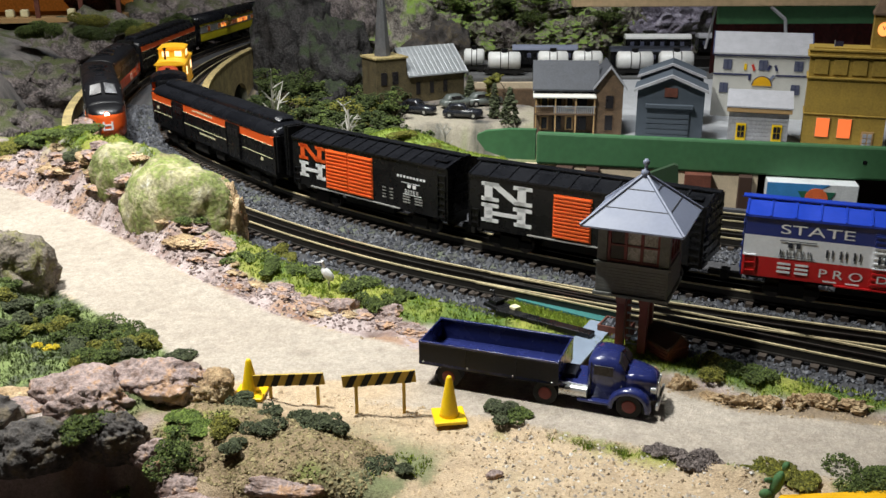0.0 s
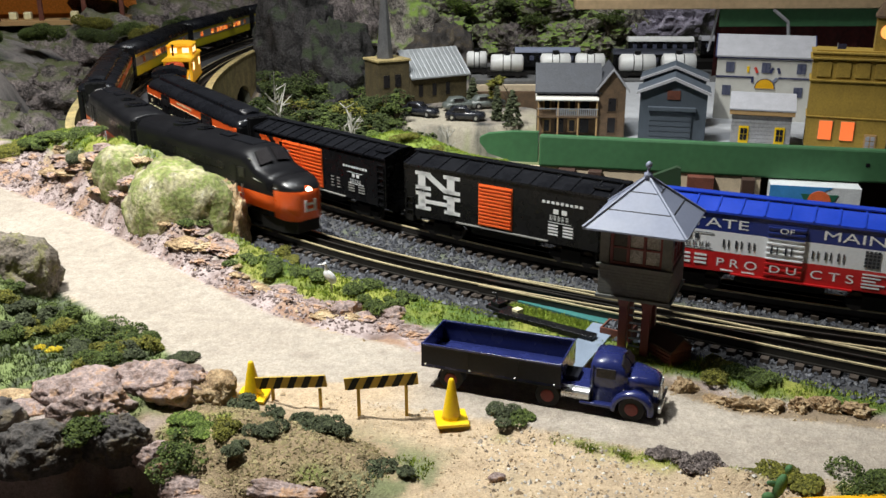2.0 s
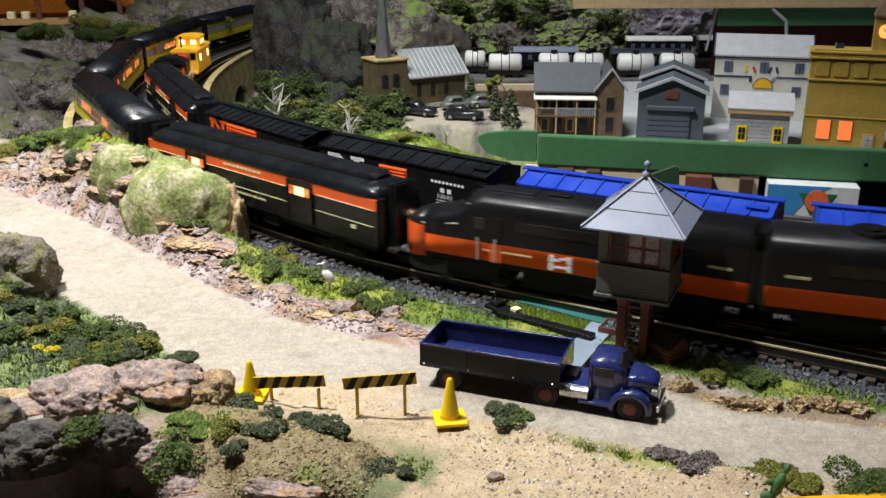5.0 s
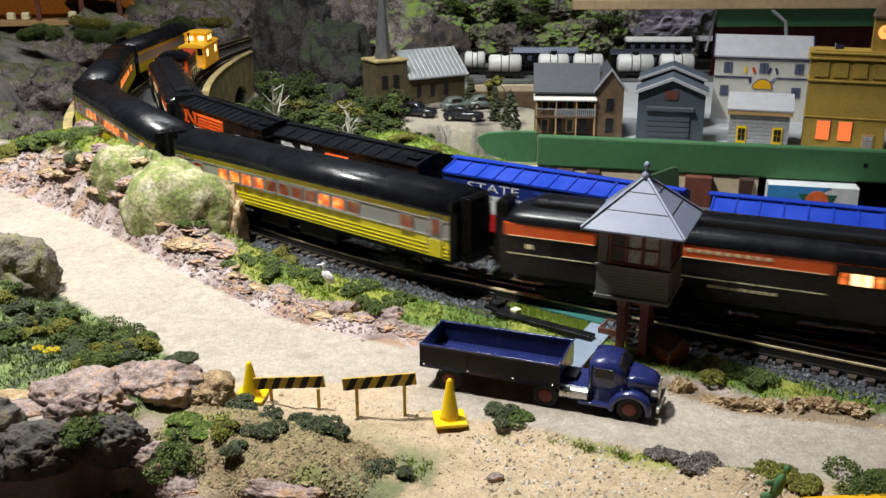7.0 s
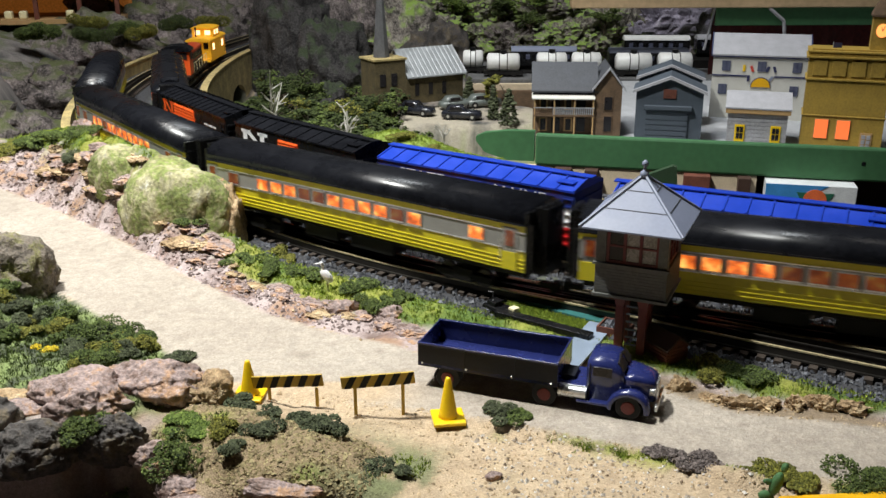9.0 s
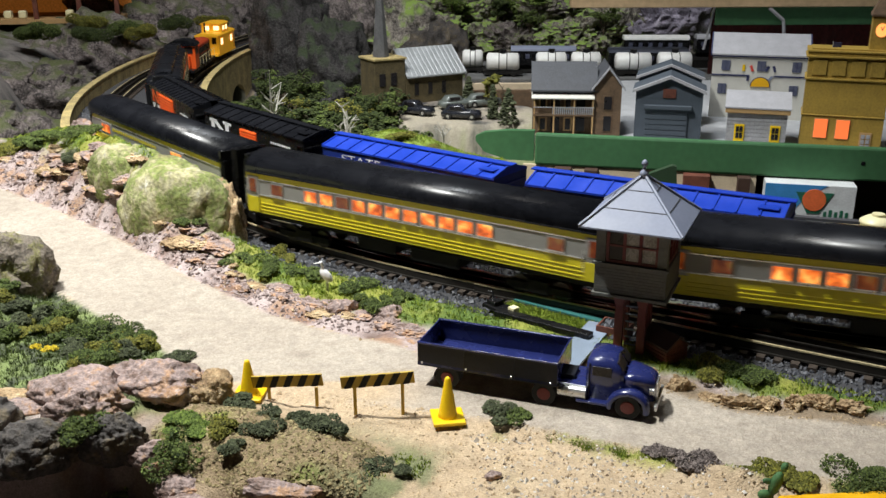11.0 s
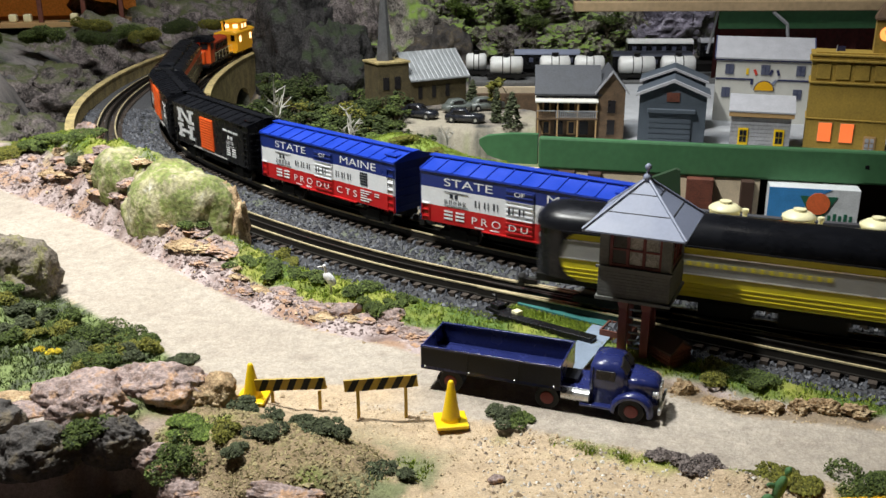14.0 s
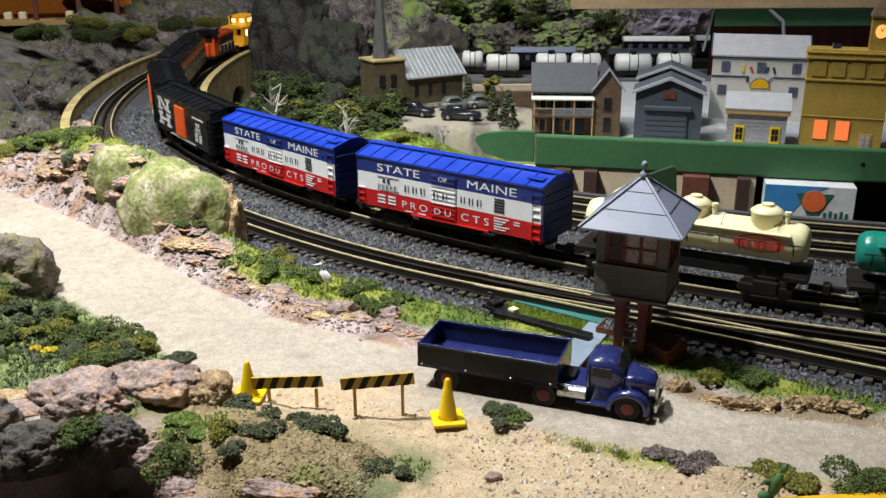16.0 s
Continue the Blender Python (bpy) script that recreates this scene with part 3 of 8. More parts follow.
    c = lay(c, hillc, backw * np.where(inner, ease(x, -0.25, -0.05), 0))
    lawn = hump(x, y, -0.085, 1.53, 0.15, 0.09, -0.8, 4)
    c = lay(c, lay(col(0.16, 0.25, 0.04), col(0.30, 0.38, 0.07), n2), backw * np.where(inner, lawn, 0))
    slope = hump(x, y, 0.05, 1.74, 0.22, 0.17, 0.0, 4)
    c = lay(c, lay(col(0.12, 0.14, 0.08), col(0.24, 0.25, 0.16), ease(n2, 0.35, 0.65)), backw * np.where(inner, slope * (1 - lawn), 0))
    yard = hump(x, y, 0.06, 2.035, 0.18, 0.135, 0.0, 6)
    c = lay(c, col(0.52, 0.47, 0.37), backw * np.where(inner, yard * ease(n1, 0.25, 0.38), 0))
    z = np.where(inner & (yard > 0.2), z * (1 - ease(yard, 0.2, 0.8)) - 0.050 * ease(yard, 0.2, 0.8), z)
    c = lay(c, col(0.03, 0.028, 0.027), np.where(town & (x > 0.1) & (edge > 0.3), ease(-y, -1.75, -1.6), 0))
    return z, np.clip(c, 0, 1)


def axis(*spans):
    return np.unique(np.round(np.concatenate([np.arange(a, b, s) for a, b, s in spans]), 5))


def grid_mesh(name, xs, ys, fn, mat):
    gx, gy = np.meshgrid(xs, ys)
    z, c = fn(gx, gy)
    n, m = len(xs), len(ys)
    verts = np.stack([gx.ravel(), gy.ravel(), z.ravel()], -1)
    i = np.arange(n * m).reshape(m, n)
    quads = np.stack([i[:-1, :-1], i[:-1, 1:], i[1:, 1:], i[1:, :-1]], -1).reshape(-1, 4)
    me = bpy.data.meshes.new(name)
    me.vertices.add(len(verts))
    me.vertices.foreach_set("co", verts.ravel())
    me.loops.add(quads.size)
    me.loops.foreach_set("vertex_index", quads.ravel())
    me.polygons.add(len(quads))
    me.polygons.foreach_set("loop_start", np.arange(0, quads.size, 4))
    me.update(calc_edges=True)
    me.validate()
    at = me.color_attributes.new("zone", "FLOAT_COLOR", "POINT")
    at.data.foreach_set("color", np.concatenate([c.reshape(-1, 3), np.ones((n * m, 1))], 1).ravel())
    me.materials.append(mat)
    me.shade_smooth()
    return new(name, me)


XS = axis((-2.6, -0.9, 0.022), (-0.9, 0.48, 0.005), (0.48, 0.9, 0.01), (0.9, 4.6, 0.12))
YS = axis((0.30, 1.42, 0.005), (1.42, 3.2, 0.011), (3.2, 5.6, 0.06))
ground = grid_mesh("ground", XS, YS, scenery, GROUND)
tagged(ground, "model landscape of rock, sand, grass and a tan road", "ground", kind="structure")


def land(x, y):
    z, c = scenery(np.array([[float(x)]]), np.array([[float(y)]]))
    return float(z[0, 0])


# ---- room that closes the place ----
for nm, a in (("wall_north", (-5, 5, 5.8, 5.95, -1, 2.5)), ("wall_south", (-5, 5, -3.15, -3, -1, 2.5)), ("wall_west", (-5.15, -5, -3, 5.8, -1, 2.5)), ("wall_east", (5, 5.15, -3, 5.8, -1, 2.5))):
    tagged(part(nm, bx(*a), ROOMWALL), "plain dim wall of the exhibition room", "wall", kind="structure")
tagged(part("floor", bx(-5, 5, -3, 5.8, -1.1, -1.0), CARPET), "dark floor of the exhibition room", "floor", kind="structure")
tagged(part("ceiling", bx(-5, 5, -3, 5.8, 2.5, 2.6), ROOMWALL), "plain dim ceiling of the exhibition room", "ceiling", kind="structure")
tagged(part("bench", bx(-2.6, 4.5, 0.30, 5.5, -0.99, -0.30), BROWNPOST), "dark timber bench under the model landscape", "bench", kind="structure")


# ---- track ----
def rail_mesh(line, s0, s1, off, w, z0, z1, step=0.02):
    rings = []
    for s in np.arange(s0, s1, step):
        p, h = line.at(s), line.heading(s)
        nx, ny = -math.sin(h), math.cos(h)
        c = (p[0] + nx * off, p[1] + ny * off)
        rings.append([(c[0] + nx * a, c[1] + ny * a, z) for a, z in ((-w / 2, z0), (w / 2, z0), (w / 2, z1), (-w / 2, z1))])
    return loft(fresh(), rings)


def lay_track(line, s0, s1, label, ties=True):
    track = thing("railway_track", label, "track", "tracks")
    for off, mat in ((-0.016, RAIL), (0.016, RAIL), (0.0, RAILDARK if ties else RAIL)):
        part("rail", rail_mesh(line, s0, s1, off, 0.0024, -0.0014, 0.0), mat, track)
        part("rail_web", rail_mesh(line, s0, s1, off, 0.0012, -0.0084, -0.0013), RAILDARK, track)
        part("rail_foot", rail_mesh(line, s0, s1, off, 0.0065, -0.0098, -0.0082), RAILDARK, track)
    me = None
    rest = fresh()
    k = 0
    for s in np.arange(s0, s1, 0.0145):
        p, h = line.at(s), line.heading(s)
        m = pose(p[0], p[1], 0, 0, 0, math.degrees(h))
        if k < 220 and -1.2 < s < 0.75:
            if me is None:
                me = part("tie", bx(-0.0035, 0.0035, -0.027, 0.027, -0.016, -0.0095), TIE, track)
                me.matrix_basis = m
            else:
                again(me, m)
            k += 1
        else:
            box(rest, -0.0035, 0.0035, -0.027, 0.027, -0.016, -0.0095, m=m)
    tagged(part("far_ties", rest, TIE, track), kind="stuff")
    return track


lay_track(NEAR, -3.6, 2.2, "three-rail toy train track on dark ballast, nearer main line")
lay_track(FAR, -3.4, 2.2, "three-rail toy train track on dark ballast, farther main line")
lay_track(BRANCH, 0.03, 1.0, "bright rails of a branch leaving the main line at a switch")
lay_track(SIDING, 0.05, 2.0, "dim three-rail siding behind the main lines")
lay_track(SIDING2, 0.05, 2.0, "dim three-rail siding at the edge of the bench")


def stones(name, label, mat, pts, size, flat=0.7, seed=1):
    """Many loose stones as one object."""
    rng = np.random.default_rng(seed)
    base = np.array([(1, 0, 0), (-1, 0, 0), (0, 1, 0), (0, -1, 0), (0, 0, 1), (0, 0, -1)], float)
    faces = np.array([(0, 2, 4), (2, 1, 4), (1, 3, 4), (3, 0, 4), (2, 0, 5), (1, 2, 5), (3, 1, 5), (0, 3, 5)])
    n = len(pts)
    v = np.repeat(base[None], n, 0) * rng.uniform(0.55, 1.2, (n, 6, 1)) + rng.uniform(-0.25, 0.25, (n, 6, 3))
    v *= (size * rng.lognormal(0, 0.35, (n, 1, 1)))
    v[..., 2] *= flat
    a = rng.uniform(0, 6.28, n)
    x, y = v[..., 0].copy(), v[..., 1].copy()
    v[..., 0], v[..., 1] = x * np.cos(a)[:, None] - y * np.sin(a)[:, None], x * np.sin(a)[:, None] + y * np.cos(a)[:, None]
    v += pts[:, None, :]
    f = faces[None] + (np.arange(n) * 6)[:, None, None]
    me = bpy.data.meshes.new(name)
    me.from_pydata(v.reshape(-1, 3).tolist(), [], f.reshape(-1, 3).tolist())
    me.materials.append(mat)
    return tagged(new(name, me), label, "gravel", kind="stuff")


def scatter(n, x0, x1, y0, y1, seed, keep):
    rng = np.random.default_rng(seed)
    x, y = rng.uniform(x0, x1, n), rng.uniform(y0, y1, n)
    z, c = scenery(x[None], y[None])
    k = keep(x, y, z[0], c[0])
    return np.stack([x, y, z[0]], -1)[k]


def on_bed(x, y, z, c):
    d = np.minimum(np.minimum(reach(NEAR, x, y), reach(FAR, x, y)), np.minimum(reach(BRANCH, x, y), reach(SIDING, x, y)))
    return (d < 0.068) & (inside(ROAD, x, y) > 0.012) & (z > -0.03)


pb = scatter(110000, -0.85, 0.75, 0.62, 1.95, 3, on_bed)
pb[:, 2] = np.maximum(pb[:, 2], -0.0135) + 0.0006
stones("ballast", "dark blue-grey crushed stone ballast round the ties", BALLAST, pb, 0.0024, 0.85, 3)
pg = scatter(9000, -0.1, 0.45, 0.45, 0.70, 4, lambda x, y, z, c: (inside(ROAD, x, y) > -0.002) & (c[:, 0] > 0.3) & (z > -0.03))
stones("sandy_gravel", "loose sandy gravel beside the road", GRAVEL, pg, 0.0009, 0.8, 4)
pw = scatter(1500, 0.02, 0.30, 0.48, 0.62, 24, lambda x, y, z, c: (inside(ROAD, x, y) > 0.002) & (z > -0.03))
stones("stone_chips", "pale and brown stone chips strewn on the sand", island_mat("stone_chips", (0.40, 0.27, 0.15), 0.5, other=(0.78, 0.74, 0.68)), pw, 0.0013, 0.8, 24)
CRUMB = island_mat("tan_crumbs", (0.24, 0.18, 0.08), 0.5, other=(0.42, 0.35, 0.18))
pc = scatter(9000, -0.24, -0.03, 0.52, 0.65, 14, lambda x, y, z, c: (inside(ROAD, x, y) > 0.004) & (z > -0.05) & (hump(x, y, -0.13, 0.590, 0.085, 0.045, -0.5, 4) > 0.25))
stones("crumbled_soil", "crumbled tan soil on the low mound", CRUMB, pc, 0.0011, 0.7, 14)
pk = scatter(30000, -0.75, 0.0, 0.80, 1.45, 15, lambda x, y, z, c: (inside(ROAD, x, y) > 0.002) & (inside(ROAD, x, y) < 0.125) & (c[:, 0] > c[:, 1] * 1.12) & (c[:, 0] > 0.1))
stones("broken_rock", "broken pink-brown rock chips on the road bank", island_mat("rock_chips", (0.22, 0.14, 0.115), 0.6, other=(0.46, 0.37, 0.355)), pk, 0.0021, 0.7, 15)
pr_ = scatter(2600, -0.7, 0.42, 0.55, 1.3, 5, lambda x, y, z, c: (np.abs(inside(ROAD, x, y) - 0.008) < 0.012))
stones("roadside_stones", "small pale stones along the edge of the road", GRAVEL, pr_, 0.0017, 0.8, 5)


def blades(name, label, mat, pts, size, seed, sides=3):
    """Tufts of upright slivers as one object."""
    rng = np.random.default_rng(seed)
    n = len(pts)
    k = 4
    p = np.repeat(pts, k, 0) + np.concatenate([rng.normal(0, size * 0.5, (n * k, 2)), np.zeros((n * k, 1))], 1)
    a = rng.uniform(0, 6.28, n * k)
    h = size * rng.uniform(0.5, 1.3, n * k)
    w = size * 0.22
    d = np.stack([np.cos(a), np.sin(a), 0 * a], -1) * w
    tip = p + np.stack([rng.normal(0, size * 0.5, n * k), rng.normal(0, size * 0.5, n * k), h], -1)
    v = np.stack([p - d - (0, 0, 0.001), p + d - (0, 0, 0.001), tip], 1)
    me = bpy.data.meshes.new(name)
    me.from_pydata(v.reshape(-1, 3).tolist(), [], np.arange(n * k * 3).reshape(-1, 3).tolist())
    me.materials.append(mat)
    return tagged(new(name, me), label, "grass", kind="stuff")


def green(x, y, z, c):
    near = np.minimum(np.minimum(reach(NEAR, x, y), reach(FAR, x, y)), reach(BRANCH, x, y))
    return (c[:, 1] > c[:, 0] * 1.02) & (inside(ROAD, x, y) > 0.004) & (near > 0.05) & (y < np.interp(x, [-0.8, -0.44, -0.12, 0.5], [1.8, 1.36, 1.02, 0.72]) + np.where(y > 1.4, 9, 0))


turf = scatter(110000, -0.75, 0.48, 0.55, 1.6, 6, green)
low_turf = turf[:, 1] < np.interp(turf[:, 0], [-0.75, -0.534, -0.224, -0.1], [1.3, 1.10, 0.76, 0.5])
blades("grass", "bright yellow-green scenic grass along the track", GRASS, turf[~low_turf], 0.0030, 6)
blades("grass", "dull dark green scenic turf on the near slope", MOSS, turf[low_turf], 0.0030, 7)


# ---- rolling stock: x along the car (+x its right end), y across (the camera's side is -y), z from the railhead ----
def bogie(car, x, wheelbase=0.034, r=0.0095, low=0.0):
    b = part("bogie", box(box(fresh(), x - wheelbase * 0.78, x + wheelbase * 0.78, -0.0245, -0.0205, 0.006, 0.0135, 0.001), x - 0.012, x + 0.012, -0.0255, -0.0200, 0.004, 0.018, 0.001), UNDER, car)
    box_far = part("bogie", box(box(fresh(), x - wheelbase * 0.78, x + wheelbase * 0.78, 0.0205, 0.0245, 0.006, 0.0135, 0.001), x - 0.009, x + 0.009, -0.02, 0.02, 0.008, 0.02), UNDER, car)
    for dx in (-wheelbase / 2, wheelbase / 2):
        for y in (-0.0165, 0.0165):
            part("wheel", cyl(fresh(), r, 0.005, pose(x + dx, y, r - 0.001, 90), 20), WHEEL, b)
    return b


def coupler(car, x, way):
    bm = box(fresh(), min(x, x + way * 0.018), max(x, x + way * 0.018), -0.003, 0.003, 0.009, 0.014)
    box(bm, min(x + way * 0.014, x + way * 0.021), max(x + way * 0.014, x + way * 0.021), -0.006, 0.006, 0.006, 0.017, 0.001)
    part("coupler", bm, UNDER, car)


def ladder(car, mat, xs, y, z0, z1, n, deep=0.0015):
    """Rungs on a car's side."""
    bm = fresh()
    for k in range(n):
        z = z0 + (z1 - z0) * k / (n - 1)
        box(bm, xs[0], xs[1], y - deep, y, z - 0.0005, z + 0.0005)
    for x in xs:
        box(bm, x - 0.0005, x + 0.0005, y - deep, y, z0 - 0.004, z1 + 0.001)
    return part("ladder", bm, mat, car)


def boxcar(name, label, side, roof, endmat, ladmat, length=0.265, ribs=12, door=None, height=0.061):
    car = thing(name, label, "boxcar", "freight train")
    h, w, zb = length / 2, 0.0315, 0.0235
    zt = zb + height
    part("body", bx(-h, h, -w, w, zb, zt, 0.0008), side, car)
    for x0 in (-h - 0.0012, h + 0.0002):
        bm = box(fresh(), x0, x0 + 0.001, -w, w, zb, zt)
        for k in range(5):
            box(bm, x0 - 0.0012, x0 + 0.0022, -w * 0.92, w * 0.92, zb + 0.006 + k * 0.011, zb + 0.0085 + k * 0.011, 0.0006)
        part("car_end", bm, endmat, car)
    part("roof", prism(fresh(), [(-w - 0.0013, zt - 0.001), (w + 0.0013, zt - 0.001), (w + 0.0013, zt + 0.0012), (0.006, zt + 0.0085), (-0.006, zt + 0.0085), (-w - 0.0013, zt + 0.0012)], -h - 0.001, h + 0.001), roof, car)
    rib = None
    for k in range(ribs + 1):
        x = -h + length * k / ribs
        if rib is None:
            rib = part("roof_rib", prism(fresh(), [(-w - 0.0014, zt + 0.0012), (-w - 0.0014, zt + 0.0024), (-0.006, zt + 0.0098), (0.006, zt + 0.0098), (w + 0.0014, zt + 0.0024), (w + 0.0014, zt + 0.0012), (0.006, zt + 0.0084), (-0.006, zt + 0.0084)], -0.0009, 0.0009), roof, car)
            rib.matrix_basis = pose(x, 0, 0)
        else:
            again(rib, pose(x, 0, 0))
    part("running_board", bx(-h - 0.006, h + 0.006, -0.0055, 0.0055, zt + 0.0102, zt + 0.0118, 0.0003), roof, car)
    part("roof_hatch", bx(h - 0.026, h - 0.006, -0.024, -0.010, zt + 0.0055, zt + 0.0072, 0.0005, m=None), roof, car)
    ladder(car, ladmat, (h - 0.013, h - 0.002), -w, zb + 0.003, zb + height * 0.86, 7)
    ladder(car, ladmat, (-h + 0.002, -h + 0.012), -w, zb + 0.006, zb + height * 0.36, 3)
    bm = fresh()
    for k in range(7):
        box(bm, h + 0.001, h + 0.0028, -w + 0.003, -w + 0.014, zb + 0.003 + k * 0.0078, zb + 0.0042 + k * 0.0078)
    part("end_ladder", bm, endmat, car)
    part("underframe", box(box(fresh(), -h + 0.004, h - 0.004, -0.010, 0.010, 0.014, zb), -h * 0.34, h * 0.30, -0.022, 0.018, 0.012, zb - 0.001), UNDER, car)
    for x in (-h * 0.64, h * 0.64):
        bogie(car, x)
    coupler(car, -h, -1)
    coupler(car, h, 1)
    return car, h, w, zb, zt


def ribbed_door(car, x0, x1, y, z0, z1, mat, n=9, step=0.0014):
    d = part("door", bx(x0, x1, y - 0.0012, y, z0, z1), mat, car)
    rib = None
    for k in range(n):
        z = z0 + (z1 - z0) * (k + 0.5) / n
        part("door_rib", bx(x0 + 0.001, x1 - 0.001, y - 0.0026, y - 0.001, z - 0.0011, z + 0.0011, 0.0004), mat, d)
    part("door_track", bx(x0 - 0.03, x1 + 0.045, y - 0.0022, y, z0 - 0.0035, z0 - 0.0022), mat if mat is MAINE else SILVERGREY, car)
    return d


def letter_blocks(name, x, y, z, w, h, n, mat, car):
    """Railway-company lettering as plain upright bars."""
    step = w / n
    return bars(name, [(x + k * step, z, step * 0.15, h) for k in range(n)] + [(x + k * step + step * 0.42, z, step * 0.10, h) for k in range(n)], mat, car, y)


def maine_boxcar():
    car, h, w, zb, zt = boxcar("boxcar", "blue, white and red boxcar lettered for state products, clean and glossy", MAINE, BLUE, DARKBLUE, MAINE)
    y = -w - 0.0004
    ribbed_door(car, -0.018, 0.018, -w, zb + 0.003, zt - 0.006, MAINE, 10)
    lettering("lettering", "STATE", 0.0092, 0.065, WHITE, car, pose(-0.100, y, 0.0695))
    lettering("lettering", "OF", 0.0052, 0.013, WHITE, car, pose(-0.006, -w - 0.0030, 0.0715))
    lettering("lettering", "MAINE", 0.0092, 0.066, WHITE, car, pose(0.033, y, 0.0695))
    lettering("lettering", "P R O", 0.0085, 0.038, WHITE, car, pose(-0.062, y, 0.0300))
    lettering("lettering", "D U", 0.0070, 0.024, WHITE, car, pose(-0.012, -w - 0.0030, 0.0315))
    lettering("lettering", "C T S", 0.0085, 0.038, WHITE, car, pose(0.025, y, 0.0300))
    letter_blocks("company_bars", -0.058, y, 0.0500, 0.036, 0.0080, 3, DARKINK, car)
    letter_blocks("company_bars", -0.013, -w - 0.0028, 0.0500, 0.026, 0.0080, 2, DARKINK, car)
    letter_blocks("company_bars", 0.024, y, 0.0500, 0.034, 0.0080, 3, DARKINK, car)
    letter_blocks("number_bars", -0.099, y, 0.0482, 0.031, 0.0055, 5, DARKINK, car)
    bars("number_rule", [(-0.100, 0.0625, 0.033, 0.0007), (-0.100, 0.0465, 0.033, 0.0006), (-0.092, 0.0560, 0.004, 0.0050), (-0.085, 0.0560, 0.004, 0.0050)], DARKINK, car, y)
    bars("small_print", [(-0.100 + a * 0.016, 0.0385 - r * 0.0042, 0.012, 0.0021) for a in range(2) for r in range(3)] + [(-0.058, 0.0258, 0.012, 0.0014), (-0.038, 0.0258, 0.012, 0.0014)], WHITE, car, y)
    bars("small_print", [(0.070, 0.0405 - r * 0.0032, 0.020 - (r % 3) * 0.004, 0.0013) for r in range(5)] + [(0.096, 0.0400 - r * 0.003, 0.008, 0.0012) for r in range(2)], WHITE, car, y)
    bars("emblem", [(0.070 + (k_ % 4) * 0.0035, 0.0480 + (k_ // 4) * 0.0034, 0.0028, 0.0026) for k_ in range(20)], DARKINK, car, y)
    return car


def double_glyph(car, x, z, w, h, top, low, y):
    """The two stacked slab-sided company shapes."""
    def slab(k):
        z0 = z + h * k
        t = 0.16 * w
        hh = h * 0.46
        return [(x + 0.06 * w, z0, t, hh), (x + 0.70 * w, z0, t, hh), (x, z0, 0.34 * w, hh * 0.2), (x + 0.64 * w, z0, 0.34 * w, hh * 0.2),
                (x, z0 + hh * 0.8, 0.34 * w, hh * 0.2), (x + 0.62 * w, z0 + hh * 0.8, 0.36 * w, hh * 0.2)]
    bars("company_shape", slab(0) + [(x + 0.1 * w, z + h * 0.18, 0.7 * w, h * 0.10)], low, car, y)
    ob = bars("company_shape", slab(0.52), top, car, y)
    bm = fresh()
    a, b = (x + 0.10 * w, z + h * 0.98), (x + 0.78 * w, z + h * 0.52)
    vs = [bm.verts.new((px, y - 0.0003, pz)) for px, pz in ((a[0], a[1]), (a[0] + 0.2 * w, a[1]), (b[0] + 0.06 * w, b[1]), (b[0] - 0.14 * w, b[1]))]
    bm.faces.new(vs)
    part("company_shape", bm, top, car)


def black_boxcar(wide):
    car, h, w, zb, zt = boxcar("boxcar", "black boxcar with orange double door and slab company lettering" if wide else "black boxcar with orange-red single door and white slab company lettering",
                               BLACK, BLACKROOF, BLACK, BLACK, ribs=14 if wide else 11)
    y = -w - 0.0004
    if wide:
        ribbed_door(car, -0.069, -0.029, -w, zb + 0.004, zt - 0.006, DOORORANGE, 11)
        ribbed_door(car, -0.028, 0.014, -w, zb + 0.004, zt - 0.006, DOORORANGE, 11)
        double_glyph(car, -0.120, 0.036, 0.050, 0.044, ORANGE, WHITE, y)
        bars("company_bars", [(0.055 + k * 0.0052, 0.064, 0.0032, 0.0028) for k in range(9)], WHITE, car, y)
        letter_blocks("number_bars", 0.068, y, 0.0455, 0.022, 0.005, 5, WHITE, car)
        bars("number_rule", [(0.062, 0.0580, 0.030, 0.0006), (0.064, 0.0440, 0.030, 0.0006), (0.072, 0.0525, 0.005, 0.0045), (0.080, 0.0525, 0.005, 0.0045)], WHITE, car, y)
        bars("small_print", [(0.064 + a * 0.019, 0.0405 - r * 0.0034, 0.012, 0.0017) for a in range(2) for r in range(3)] + [(0.030 + a * 0.012, 0.046 - r * 0.004, 0.006, 0.0014) for a in range(2) for r in range(4)], SILVERGREY, car, y)
    else:
        ribbed_door(car, -0.029, 0.015, -w, zb + 0.005, zt - 0.008, DOORORANGE, 12)
        double_glyph(car, -0.117, 0.033, 0.064, 0.047, WHITE, WHITE, y)
        bars("company_bars", [(0.052 + k * 0.0056, 0.068, 0.0036, 0.0030) for k in range(9)], WHITE, car, y)
        letter_blocks("number_bars", 0.062, y, 0.0500, 0.024, 0.0055, 5, WHITE, car)
        bars("number_rule", [(0.060, 0.0475, 0.028, 0.0006), (0.066, 0.0575, 0.006, 0.0052), (0.076, 0.0575, 0.006, 0.0052)], WHITE, car, y)
        bars("small_print", [(0.060 + a * 0.018, 0.0435 - r * 0.0034, 0.012, 0.0018) for a in range(2) for r in range(4)], WHITE, car, y)
    return car


def tank_ring(r, x, z, seg=24):
    return [(x, r * math.cos(2 * math.pi * k / seg), z + r * math.sin(2 * math.pi * k / seg)) for k in range(seg)]


